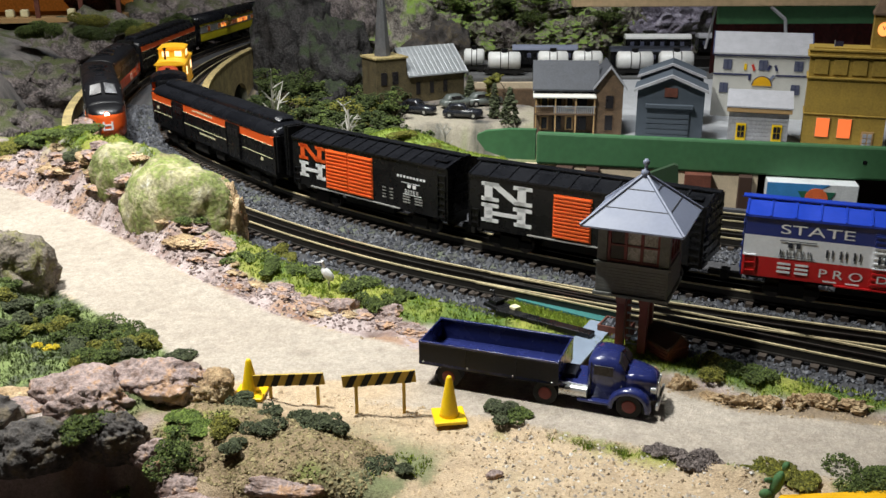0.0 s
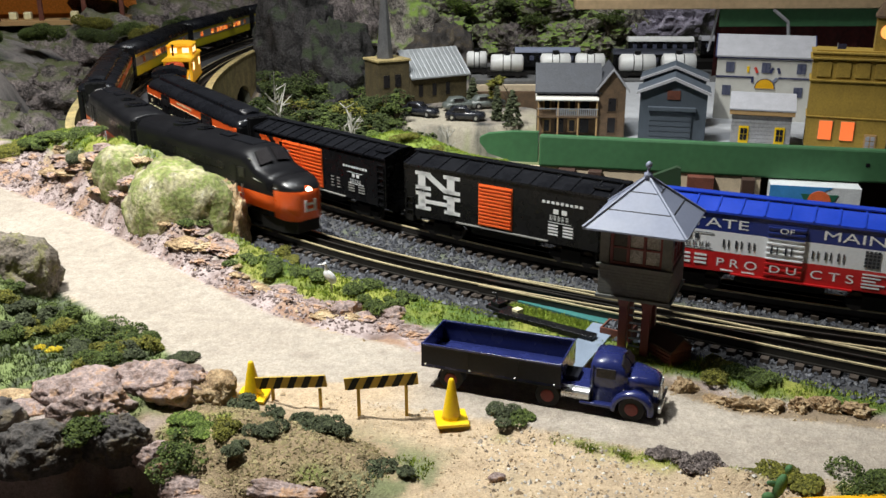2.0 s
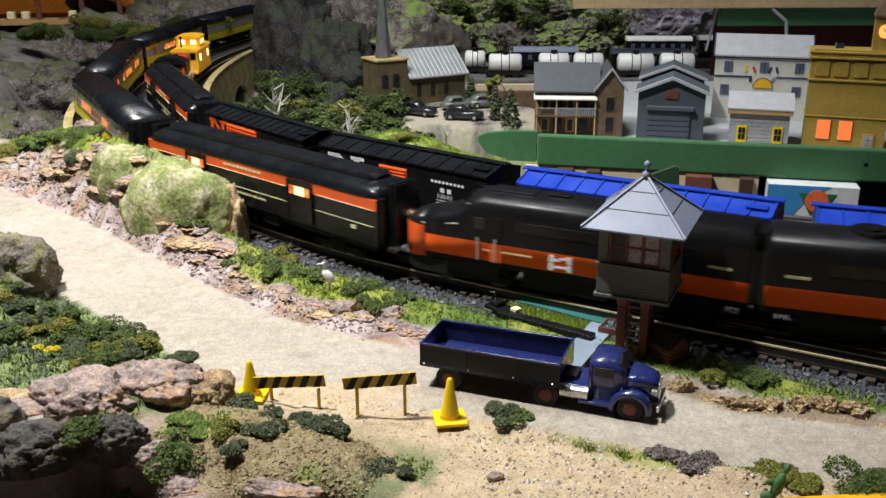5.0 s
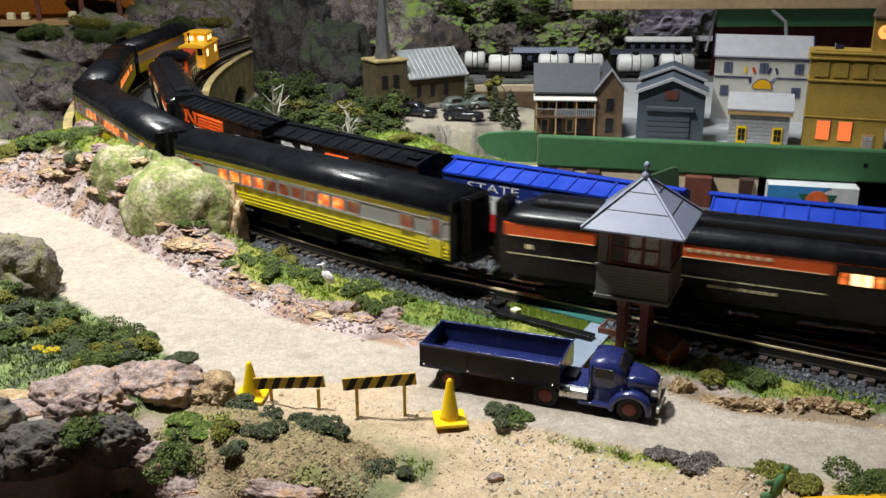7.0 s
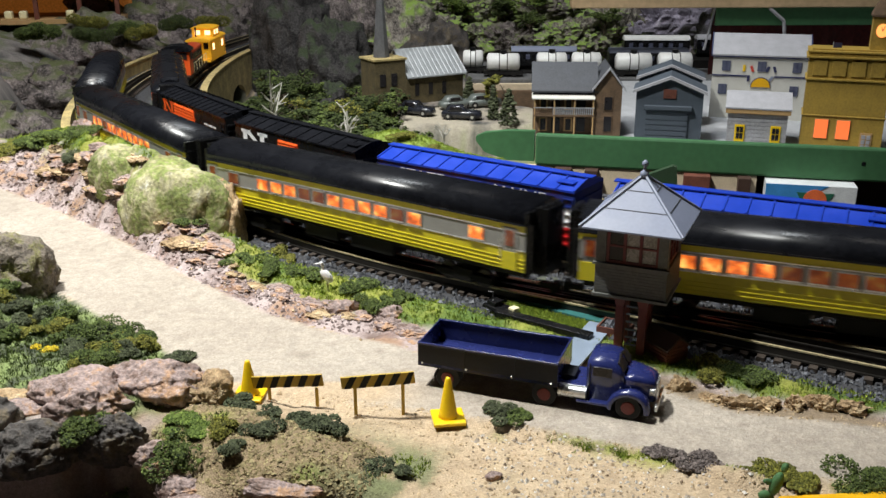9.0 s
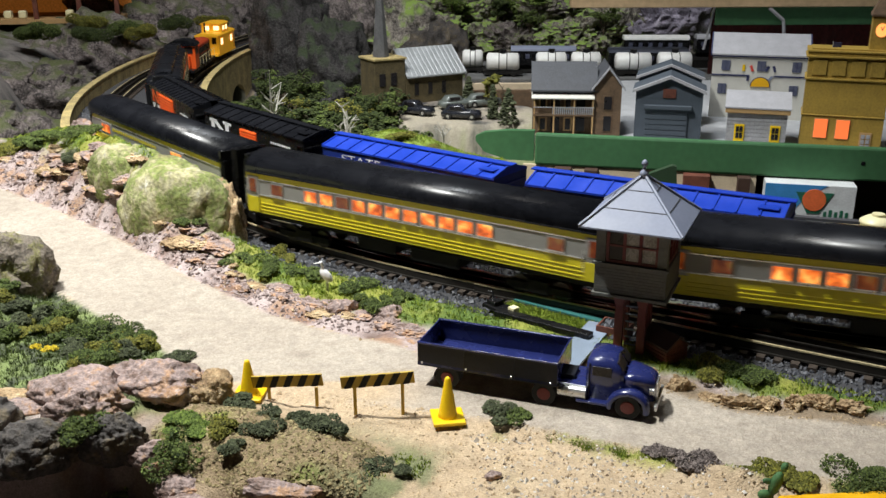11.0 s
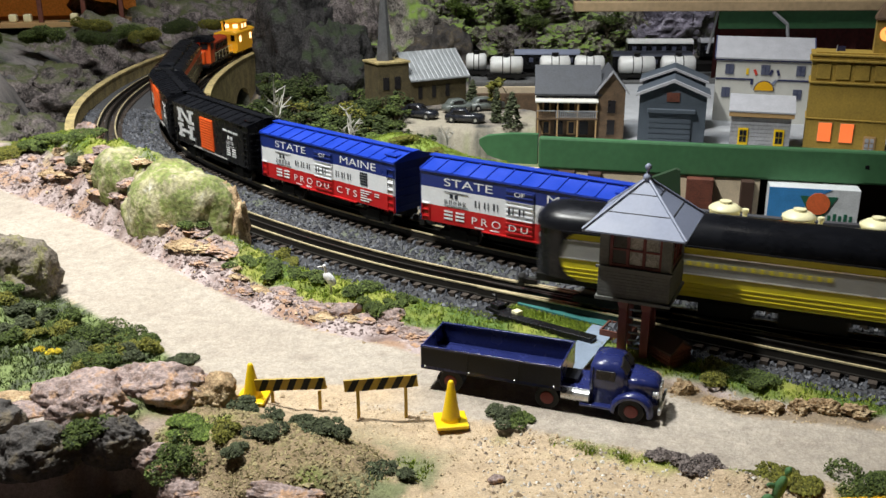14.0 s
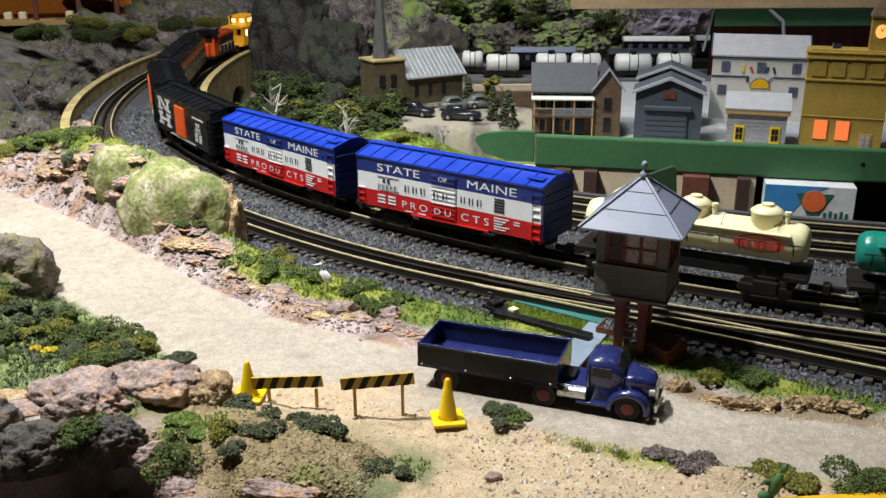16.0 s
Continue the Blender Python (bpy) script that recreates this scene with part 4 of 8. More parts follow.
def tank_car(label, mat, domes, length=0.225, oval=True):
    car = thing("tank_car", label, "tank car", "freight train")
    h, r, zc = length / 2, 0.0195, 0.0545
    rings = [tank_ring(r * f, x, zc) for x, f in ((-h, 0.55), (-h + 0.002, 0.8), (-h + 0.006, 0.94), (-h + 0.012, 1), (h - 0.012, 1), (h - 0.006, 0.94), (h - 0.002, 0.8), (h, 0.55))]
    part("tank", loft(fresh(), rings), mat, car, smooth=True)
    bm = fresh()
    for x in (-h * 0.72, -h * 0.24, h * 0.24, h * 0.72):
        loft(bm, [tank_ring(r + 0.0009, x - 0.0025, zc), tank_ring(r + 0.0009, x + 0.0025, zc)])
    part("tank_band", bm, mat, car, smooth=False)
    for x in domes:
        seg = 20
        rings = [[(x + rr * math.cos(2 * math.pi * k / seg), rr * math.sin(2 * math.pi * k / seg), z) for k in range(seg)]
                 for rr, z in ((0.0150, zc + r - 0.008), (0.0150, zc + r + 0.007), (0.0162, zc + r + 0.0075), (0.0160, zc + r + 0.0095), (0.011, zc + r + 0.0130), (0.004, zc + r + 0.0145))]
        d = part("dome", loft(fresh(), rings), mat, car, smooth=True)
        part("hatch", cyl(fresh(), 0.006, 0.003, pose(x, 0, zc + r + 0.0150), 14), mat, d)
        part("valve", cyl(cyl(fresh(), 0.0024, 0.012, pose(x + 0.020, -0.003, zc + r + 0.003), 10), 0.0034, 0.003, pose(x + 0.020, -0.003, zc + r + 0.0095), 10), mat, d)
    bm = fresh()
    for y in (-0.0305, 0.0305):
        rod(bm, (-h + 0.004, y, zc + 0.006), (h - 0.004, y, zc + 0.006), 0.0007)
        for x in (-h * 0.9, -h * 0.45, 0, h * 0.45, h * 0.9):
            rod(bm, (x, y, zc + 0.006), (x, y * 0.85, zc - 0.006), 0.0007)
    part("handrail", bm, BLACK, car)
    part("walkway", box(box(fresh(), -h + 0.016, h - 0.016, -r - 0.0030, -r + 0.004, zc + 0.0105, zc + 0.0120, 0.0004), -h + 0.016, h - 0.016, r - 0.004, r + 0.0030, zc + 0.0105, zc + 0.0120, 0.0004), mat, car)
    part("frame", box(box(fresh(), -h - 0.004, h + 0.004, -0.013, 0.013, 0.017, 0.027), -h - 0.004, -h + 0.018, -0.027, 0.027, 0.022, 0.0265), UNDER, car)
    part("end_platform", bx(h - 0.018, h + 0.004, -0.027, 0.027, 0.022, 0.0265), UNDER, car)
    if oval:
        bm = fresh()
        seg = 28
        rows = []
        for f in (1.0, 0.86):
            rows.append([(0.024 * f * math.cos(2 * math.pi * k / seg) + 0.068, -math.sqrt((r + 0.0013)**2 - (0.0088 * f * math.sin(2 * math.pi * k / seg))**2), zc + 0.0088 * f * math.sin(2 * math.pi * k / seg)) for k in range(seg)])
        loft(bm, rows, False)
        sign = part("sign", bm, LOGORED, car, "red oval outline of the maker's sign")
        bm = fresh()
        for k in range(6):
            x = 0.0495 + k * 0.0062 + (0.0015 if k > 1 else -0.001)
            box(bm, x, x + 0.0040, -r - 0.0021, -r - 0.0010, zc - 0.0040, zc + 0.0040)
        part("sign_bar", bm, LOGORED, sign)
    for x in (-h * 0.70, h * 0.70):
        bogie(car, x)
    coupler(car, -h - 0.004, -1)
    coupler(car, h + 0.004, 1)
    return car


def arch(w, z0, z1, rise, seg=10, squash=1.0):
    """Roof outline: from one eave to the other over a rounded top."""
    return [(-w * math.cos(math.pi * k / seg), z1 + rise * math.sin(math.pi * k / seg)**squash) for k in range(seg + 1)] + [(w, z0), (-w, z0)]


def diaphragm(car, x, way):
    bm = fresh()
    for k in range(3):
        xx = x + way * (0.003 + 0.0045 * k)
        box(bm, min(xx, xx + way * 0.0028), max(xx, xx + way * 0.0028), -0.017 - 0.001 * (k % 2), 0.017 + 0.001 * (k % 2), 0.026, 0.094 + 0.001 * (k % 2), 0.001)
    part("diaphragm", bm, BLACK, car, "black folding gangway")
    for y in (-0.0265, 0.0265):
        part("end_post", bx(min(x, x + way * 0.006), max(x, x + way * 0.006), y - 0.0025, y + 0.0025, 0.031, 0.080), BLACK, car)


def coach(kind, lit):
    """Yellow and grey streamlined coach, round roof, lit windows."""
    tail = kind == "tail"
    label = "yellow and grey round-ended last coach with black roof" if tail else "yellow and grey passenger coach with black roof and lit orange windows"
    car = thing("passenger_coach", label, "coach", "passenger train")
    h, w, zb, ze = 0.2285, 0.0315, 0.031, 0.0795
    x0 = -h + (0.030 if tail else 0)
    # side in bands: yellow skirt with grooves, grey belt, yellow letterboard
    part("body", prism(fresh(), [(-w, zb), (w, zb), (w, 0.0525), (-w, 0.0525)], x0, h), YELLOW, car)
    part("window_belt", prism(fresh(), [(-w, 0.0525), (w, 0.0525), (w, 0.0715), (-w, 0.0715)], x0, h), SILVERGREY, car)
    part("letterboard", prism(fresh(), [(-w, 0.0715), (w, 0.0715), (w, ze), (-w, ze)], x0, h), YELLOW, car)
    lip = None
    for z in (0.0350, 0.0392, 0.0434):
        for y in (-w, w):
            if lip is None:
                lip = part("side_rib", bx(x0, h, -0.0006, 0.0006, -0.0005, 0.0005, 0.0002), YELLOW, car)
                lip.matrix_basis = pose(0, y, z)
            else:
                again(lip, pose(0, y, z))
    for z in (0.0530, 0.0712):
        for y in (-w, w):
            part("trim_strip", bx(x0, h, y - 0.0008, y + 0.0008, z - 0.0005, z + 0.0005), CHROME, car)
    if tail:
        seg = 8
        for nm, z0, z1, mat in (("round_end", zb, 0.0525, BLACK), ("round_end", 0.0525, 0.0715, BLACK), ("round_end", 0.0715, ze, BLACK)):
            lo = [(x0 - 0.030 * math.sin(math.pi * k / seg), -w * math.cos(math.pi * k / seg), z0) for k in range(seg + 1)]
            up = [(a, b, z1) for a, b, _ in lo]
            part(nm, loft(fresh(), [lo, up]), mat, car, smooth=False)
    if tail:
        for zc, sgn in ((zb, 1), (ze, -1)):
            bm = fresh()
            cnr = [(x0 - 0.0004, zc)] + [(x0 - 0.0004 + 0.022 * (1 - math.cos(math.pi / 2 * j / 8)), zc + sgn * 0.024 * (1 - math.sin(math.pi / 2 * j / 8))) for j in range(9)]
            loft(bm, [[(a, -w - 0.0012, b) for a, b in cnr], [(a, -w - 0.0002, b) for a, b in cnr]])
            part("black_corner", bm, BLACK, car, "black paint rounding off the yellow bands")
    prof = arch(w + 0.0006, ze - 0.0005, ze, 0.0205, 14, 0.8)
    rings = [[(x, y, z) for y, z in prof] for x in (x0, h)]
    if tail:
        for f, g_ in ((0.35, 0.96), (0.7, 0.80), (0.95, 0.45), (1.0, 0.12)):
            rings.insert(0, [(x0 - 0.031 * f, y * g_, ze - 0.0005 + (z - ze + 0.0005) * g_) for y, z in prof])
    part("roof", loft(fresh(), rings), BLACKROOF, car, smooth=True)
    part("drip_rail", box(box(fresh(), x0, h, -w - 0.0022, -w + 0.001, ze - 0.0012, ze + 0.0004), x0, h, w - 0.001, w + 0.0022, ze - 0.0012, ze + 0.0004), BLACKROOF, car)

    def window(x, wd, mat, z0=0.0562, z1=0.0682):
        f = part("window", box(fresh(), x - 0.0011, x + wd + 0.0011, -w - 0.0011, -w - 0.0002, z0 - 0.0011, z1 + 0.0011), SILVERGREY, car)
        part("pane", bx(x, x + wd, -w - 0.0016, -w - 0.0006, z0, z1), mat, f)
        part("sill", bx(x - 0.001, x + wd + 0.001, -w - 0.0026, -w - 0.0008, z0 - 0.0014, z0 - 0.0004), CHROME, f)
        g2 = part("window", box(fresh(), x - 0.0011, x + wd + 0.0011, w + 0.0002, w + 0.0011, z0 - 0.0011, z1 + 0.0011), SILVERGREY, car)
        part("pane", bx(x, x + wd, w + 0.0006, w + 0.0016, z0, z1), mat, g2)
    if tail:
        for x in (-0.150, 0.093):
            door = part("baggage_door", bx(x - 0.006, x + 0.036, -w - 0.0016, -w, zb + 0.001, 0.0705), SILVERGREY, car)
            part("door_panel", bx(x - 0.006, x + 0.036, -w - 0.0022, -w - 0.0014, zb + 0.001, 0.0520), YELLOW, door)
            for k in range(2):
                part("pane", bx(x + k * 0.016, x + k * 0.016 + 0.0135, -w - 0.0024, -w - 0.0012, 0.0565, 0.0675), LITWINDOW, door)
        bars("name_bars", [(-0.112 + k * 0.0078, 0.0610, 0.0048, 0.0042) for k in range(20)], YELLOW, car, -w - 0.0004)
    else:
        rng = random.Random(lit)
        xs = [-0.139 + k * 0.0225 for k in range(11)]
        for k, x in enumerate(xs):
            window(x, 0.0165, rng.choice((LITWINDOW, LITWINDOW, LITWINDOW, DIMWINDOW)))
        window(-0.189, 0.0165, DIMWINDOW)
        window(0.164, 0.0165, DIMWINDOW if lit % 2 else LITWINDOW)
        for x in (-0.2265, 0.203):
            d = part("door", bx(x, x + 0.017, -w - 0.0008, -w + 0.0005, zb + 0.001, 0.0745), SILVERGREY, car)
            part("door_skirt", bx(x, x + 0.017, -w - 0.0016, -w - 0.0006, zb + 0.001, 0.0500), YELLOW, d)
            part("pane", bx(x + 0.004, x + 0.013, -w - 0.0016, -w - 0.0006, 0.0560, 0.0715), DIMWINDOW, d)
            part("handrail", box(fresh(), x - 0.002, x - 0.0012, -w - 0.0022, -w - 0.0010, 0.040, 0.062), CHROME, d)
    part("end_wall", bx(h, h + 0.0025, -w + 0.0005, w - 0.0005, zb, ze + 0.012), BLACK, car)
    diaphragm(car, h, 1)
    if not tail:
        part("end_wall", bx(-h - 0.0025, -h, -w + 0.0005, w - 0.0005, zb, ze + 0.012), BLACK, car)
        diaphragm(car, -h, -1)
    part("underbody", box(box(box(fresh(), -h + 0.004, h - 0.002, -0.026, 0.026, 0.024, 0.0315), -0.07, -0.02, -0.027, 0.027, 0.013, 0.026), 0.0, 0.06, -0.027, 0.027, 0.012, 0.026), UNDER, car)
    for x in (-h * 0.66, h * 0.66):
        bogie(car, x, 0.046, 0.010)
    coupler(car, h, 1)
    coupler(car, -h, -1)
    return car


def baggage_car(length, group, lit):
    """Heavyweight baggage car: black, orange letterboard, stepped clerestory roof."""
    car = thing("baggage_car", "black heavyweight baggage car with orange band and stepped roof", "baggage car", group)
    h, w, zb, ze = length / 2, 0.0315, 0.027, 0.0805
    part("body", prism(fresh(), [(-w, zb), (w, zb), (w, 0.0665), (-w, 0.0665)], -h, h), BLACK, car)
    part("letterboard", prism(fresh(), [(-w - 0.0003, 0.0665), (w + 0.0003, 0.0665), (w + 0.0003, 0.0785), (-w - 0.0003, 0.0785)], -h, h), ORANGE, car)
    rings = []
    for f, dx in ((0.30, 0.0), (0.75, 0.004), (0.95, 0.012), (1.0, 0.024)):
        rings.append([(-h + dx, y * (0.75 + 0.25 * f), 0.0785 + (z - 0.0785) * f) for y, z in arch(w + 0.0008, 0.0785, 0.0800, 0.0135, 10, 0.8)])
    rings += [[(-x, y, z) for x, y, z in r] for r in rings[::-1]]
    part("roof", loft(fresh(), rings), BLACKROOF, car, smooth=True)
    cl = [[(-h + 0.020, y * 0.8, z - 0.004) for y, z in arch(0.0150, 0.086, 0.0965, 0.0045, 8)], [(-h + 0.028, y, z) for y, z in arch(0.0155, 0.086, 0.0965, 0.0045, 8)]]
    cl += [[(-x, y, z) for x, y, z in r] for r in cl[::-1]]
    part("clerestory", loft(fresh(), cl), BLACKROOF, car)
    for y, ys in ((-w - 0.0003, -1), (w + 0.0003, 1)):
        bm = fresh()
        for a, b in ((-h + 0.004, -h * 0.60), (-h * 0.40, h * 0.32), (h * 0.56, h - 0.004)):
            box(bm, a, b, min(y, y + ys * 0.0004), max(y, y + ys * 0.0004), 0.0480, 0.0488)
            box(bm, a, b, min(y, y + ys * 0.0006), max(y, y + ys * 0.0006), 0.0662, 0.0667)
        part("stripe", bm, CREAM, car)
    bars("name_bars", [(-h * 0.22 + k * 0.0085, 0.0720, 0.0055, 0.0030) for k in range(9)], CREAM, car, -w - 0.0005)
    bars("name_bars", [(-h * 0.12 + k * 0.0060, 0.0405, 0.0040, 0.0026) for k in range(10)] + [(-h * 0.9, 0.0545, 0.008, 0.0045), (h * 0.82, 0.0405, 0.008, 0.0045)], CREAM, car, -w - 0.0005)
    for k, x in enumerate((-h * 0.60 + 0.002, h * 0.34)):
        d = part("baggage_door", bx(x, x + 0.044, -w - 0.0016, -w + 0.0002, zb + 0.001, 0.0770), BLACK, car, "black sliding door with small lit windows")
        for xx in (x, x + 0.0426):
            part("door_frame", bx(xx, xx + 0.0014, -w - 0.0028, -w - 0.0012, zb + 0.001, 0.077), BLACK, d)
        for j in range(4):
            part("pane", bx(x + 0.005 + j * 0.009, x + 0.012 + j * 0.009, -w - 0.0024, -w - 0.0012, 0.0605, 0.0705), (LITPALE if j in (1, 2) else LITWINDOW) if lit else DARKGLASS, d)
    for x, s in ((-h, -1), (h, 1)):
        part("end_wall", bx(min(x, x + s * 0.002), max(x, x + s * 0.002), -w, w, zb, 0.079), BLACK, car)
        diaphragm(car, x, s)
        coupler(car, x, s)
    part("underbody", box(fresh(), -h + 0.01, h - 0.01, -0.024, 0.024, 0.018, 0.0275), UNDER, car)
    part("battery_box", box(box(fresh(), -0.06, -0.01, -0.028, 0.028, 0.010, 0.024, 0.001), 0.02, 0.05, -0.028, 0.028, 0.011, 0.024, 0.001), UNDER, car)
    for x in (-h * 0.68, h * 0.68):
        bogie(car, x, 0.052, 0.010)
    return car


def section(x, w, zb, ze, zt, seg=12, round_=0.6):
    return [(x, a, b) for a, b in [(-w * math.cos(math.pi * k / seg), ze + (zt - ze) * math.sin(math.pi * k / seg)**round_) for k in range(seg + 1)]
            + [(w, (ze + zb) / 2), (w, zb), (-w, zb), (-w, (ze + zb) / 2)]]


def locomotive():
    """Streamlined diesel, nose towards +x."""
    car = thing("diesel_locomotive", "streamlined black and orange diesel locomotive with lit headlight", "locomotive", "passenger train")
    h, w, zb = 0.176, 0.0315, 0.026
    rings = [section(-h, w, zb, 0.080, 0.097), section(-h + 0.002, w, zb, 0.081, 0.0995), section(0.082, w, zb, 0.081, 0.0995), section(0.094, w * 0.99, zb, 0.079, 0.0975),
             section(0.110, w * 0.98, zb, 0.068, 0.0810), section(0.130, w * 0.97, zb, 0.0635, 0.0765), section(0.146, w * 0.93, zb, 0.0615, 0.0735)]
    part("body", loft(fresh(), rings), LOCO, car, smooth=True)
    part("nose", loft(fresh(), [section(0.146, w * 0.93, zb, 0.0615, 0.0735), section(0.158, w * 0.84, zb - 0.002, 0.0595, 0.0705), section(0.167, w * 0.70, zb - 0.003, 0.0570, 0.0670), section(0.1735, w * 0.50, zb - 0.003, 0.0530, 0.0620), section(0.1765, w * 0.24, zb - 0.002, 0.0480, 0.0560)]), NOSE, car, "rounded orange nose under a black top", smooth=True)
    part("pilot", loft(fresh(), [section(0.120, w * 0.96, 0.010, 0.024, 0.027), section(0.156, w * 0.78, 0.008, 0.024, 0.027), section(0.172, w * 0.50, 0.008, 0.022, 0.026)]), UNDER, car)
    for s in (-1, 1):
        bm = fresh()
        vs = [bm.verts.new(p) for p in ((0.0945, s * 0.0030, 0.0955), (0.1085, s * 0.0030, 0.0815), (0.1080, s * 0.0215, 0.0785), (0.0955, s * 0.0190, 0.0925))]
        bm.faces.new(vs)
        r = bmesh.ops.extrude_face_region(bm, geom=bm.faces[:])
        bmesh.ops.translate(bm, vec=(0.003, 0, 0.003), verts=[v for v in r["geom"] if isinstance(v, bmesh.types.BMVert)])
        part("windscreen", bm, DARKGLASS, car, "dark windscreen")
        part("side_window", bx(0.078, 0.090, s * (w + 0.0001) - 0.0007, s * (w + 0.0001) + 0.0007, 0.064, 0.076, 0.0003), DARKGLASS, car)
        part("cab_door", bx(0.060, 0.073, s * (w + 0.0001) - 0.0006, s * (w + 0.0001) + 0.0006, 0.030, 0.077, 0.0003), LOCO, car)
        part("grille", bx(-0.128, 0.045, s * (w - 0.0002) - 0.0006, s * (w - 0.0002) + 0.0006, 0.0660, 0.0765, 0.0003), BLACK, car)
        # silver strip added in place of the highlight line along the black roof
        part("roof_edge", bx(-h + 0.006, 0.100, s * (w - 0.0035) - 0.0006, s * (w - 0.0035) + 0.0006, 0.0872, 0.0884), CHROME, car)
        part("handrail", box(box(fresh(), 0.066, 0.0672, s * (w + 0.0015) - 0.0006, s * (w + 0.0015) + 0.0006, 0.032, 0.056), 0.085, 0.0862, s * (w + 0.0015) - 0.0006, s * (w + 0.0015) + 0.0006, 0.032, 0.056), CHROME, car)
        y = s * (w + 0.0004)
        bm = fresh()
        for a, b, c, d in ((-0.013, 0.0335, 0.0050, 0.0070), (0.005, 0.0335, 0.0050, 0.0070), (-0.008, 0.0360, 0.0130, 0.0020), (-0.013, 0.0415, 0.0050, 0.0070), (0.005, 0.0415, 0.0050, 0.0070), (-0.008, 0.0450, 0.0070, 0.0020), (-0.002, 0.0430, 0.0070, 0.0020)):
            box(bm, a, a + c, y - 0.0004, y + 0.0004, b, b + d)
        part("company_shape", bm, WHITE, car)
        bm = fresh()
        for k in range(12):
            box(bm, 0.028 + k * 0.0044, 0.0312 + k * 0.0044, y - 0.0003, y + 0.0003, 0.0425, 0.0440)
        for k in range(5):
            box(bm, -0.160 + k * 0.004, -0.1572 + k * 0.004, y - 0.0003, y + 0.0003, 0.0600, 0.0625)
        part("name_bars", bm, CREAM, car)
    lamp = part("headlight_housing", cyl(fresh(), 0.0050, 0.016, pose(0.1665, 0, 0.0590, 0, 90), 16), ORANGE, car)
    part("headlight", cyl(fresh(), 0.0038, 0.002, pose(0.1745, 0, 0.0590, 0, 90), 16), HEADLIGHT, lamp, "bright warm headlight")
    part("nose_shape", box(box(box(box(fresh(), 0.1735, 0.1775, -0.008, -0.005, 0.034, 0.048), 0.1735, 0.1775, 0.005, 0.008, 0.034, 0.048), 0.1735, 0.1775, -0.008, 0.008, 0.034, 0.0365), 0.1735, 0.1775, -0.008, 0.008, 0.0415, 0.044), WHITE, car)
    for sd in (-1, 1):
        part("nose_trim", rod(fresh(), (0.108, sd * w * 0.985, 0.0665), (0.150, sd * w * 0.90, 0.0612), 0.0007, 6), CHROME, car)
    for x, r in ((-0.095, 0.017), (-0.045, 0.011)):
        fan = part("roof_fan", cyl(fresh(), r, 0.004, pose(x, 0, 0.0995), 22), BLACKROOF, car)
        part("fan_cap", cyl(fresh(), r * 0.55, 0.003, pose(x, 0, 0.1015), 16), BLACK, fan)
    part("exhaust", bx(0.000, 0.022, -0.007, 0.007, 0.0980, 0.1015, 0.001), BLACKROOF, car)
    part("roof_vent", bx(0.034, 0.082, -0.011, 0.011, 0.0975, 0.1005, 0.001), BLACKROOF, car)
    part("fuel_tank", bx(-0.05, 0.04, -0.025, 0.025, 0.007, 0.027, 0.002), UNDER, car)
    for x in (-0.112, 0.098):
        bogie(car, x, 0.060, 0.0105)
        part("step", bx(x - 0.034, x + 0.034, -0.0275, 0.0275, 0.013, 0.0265, 0.001), UNDER, car)
    part("end_wall", bx(-h - 0.002, -h, -w + 0.001, w - 0.001, zb, 0.092), BLACK, car)
    diaphragm(car, -h, -1)
    coupler(car, -h, -1)
    return car


RUSTRED = material("deep_red_orange_paint", (0.42, 0.05, 0.015), 0.5, grain=0.15)


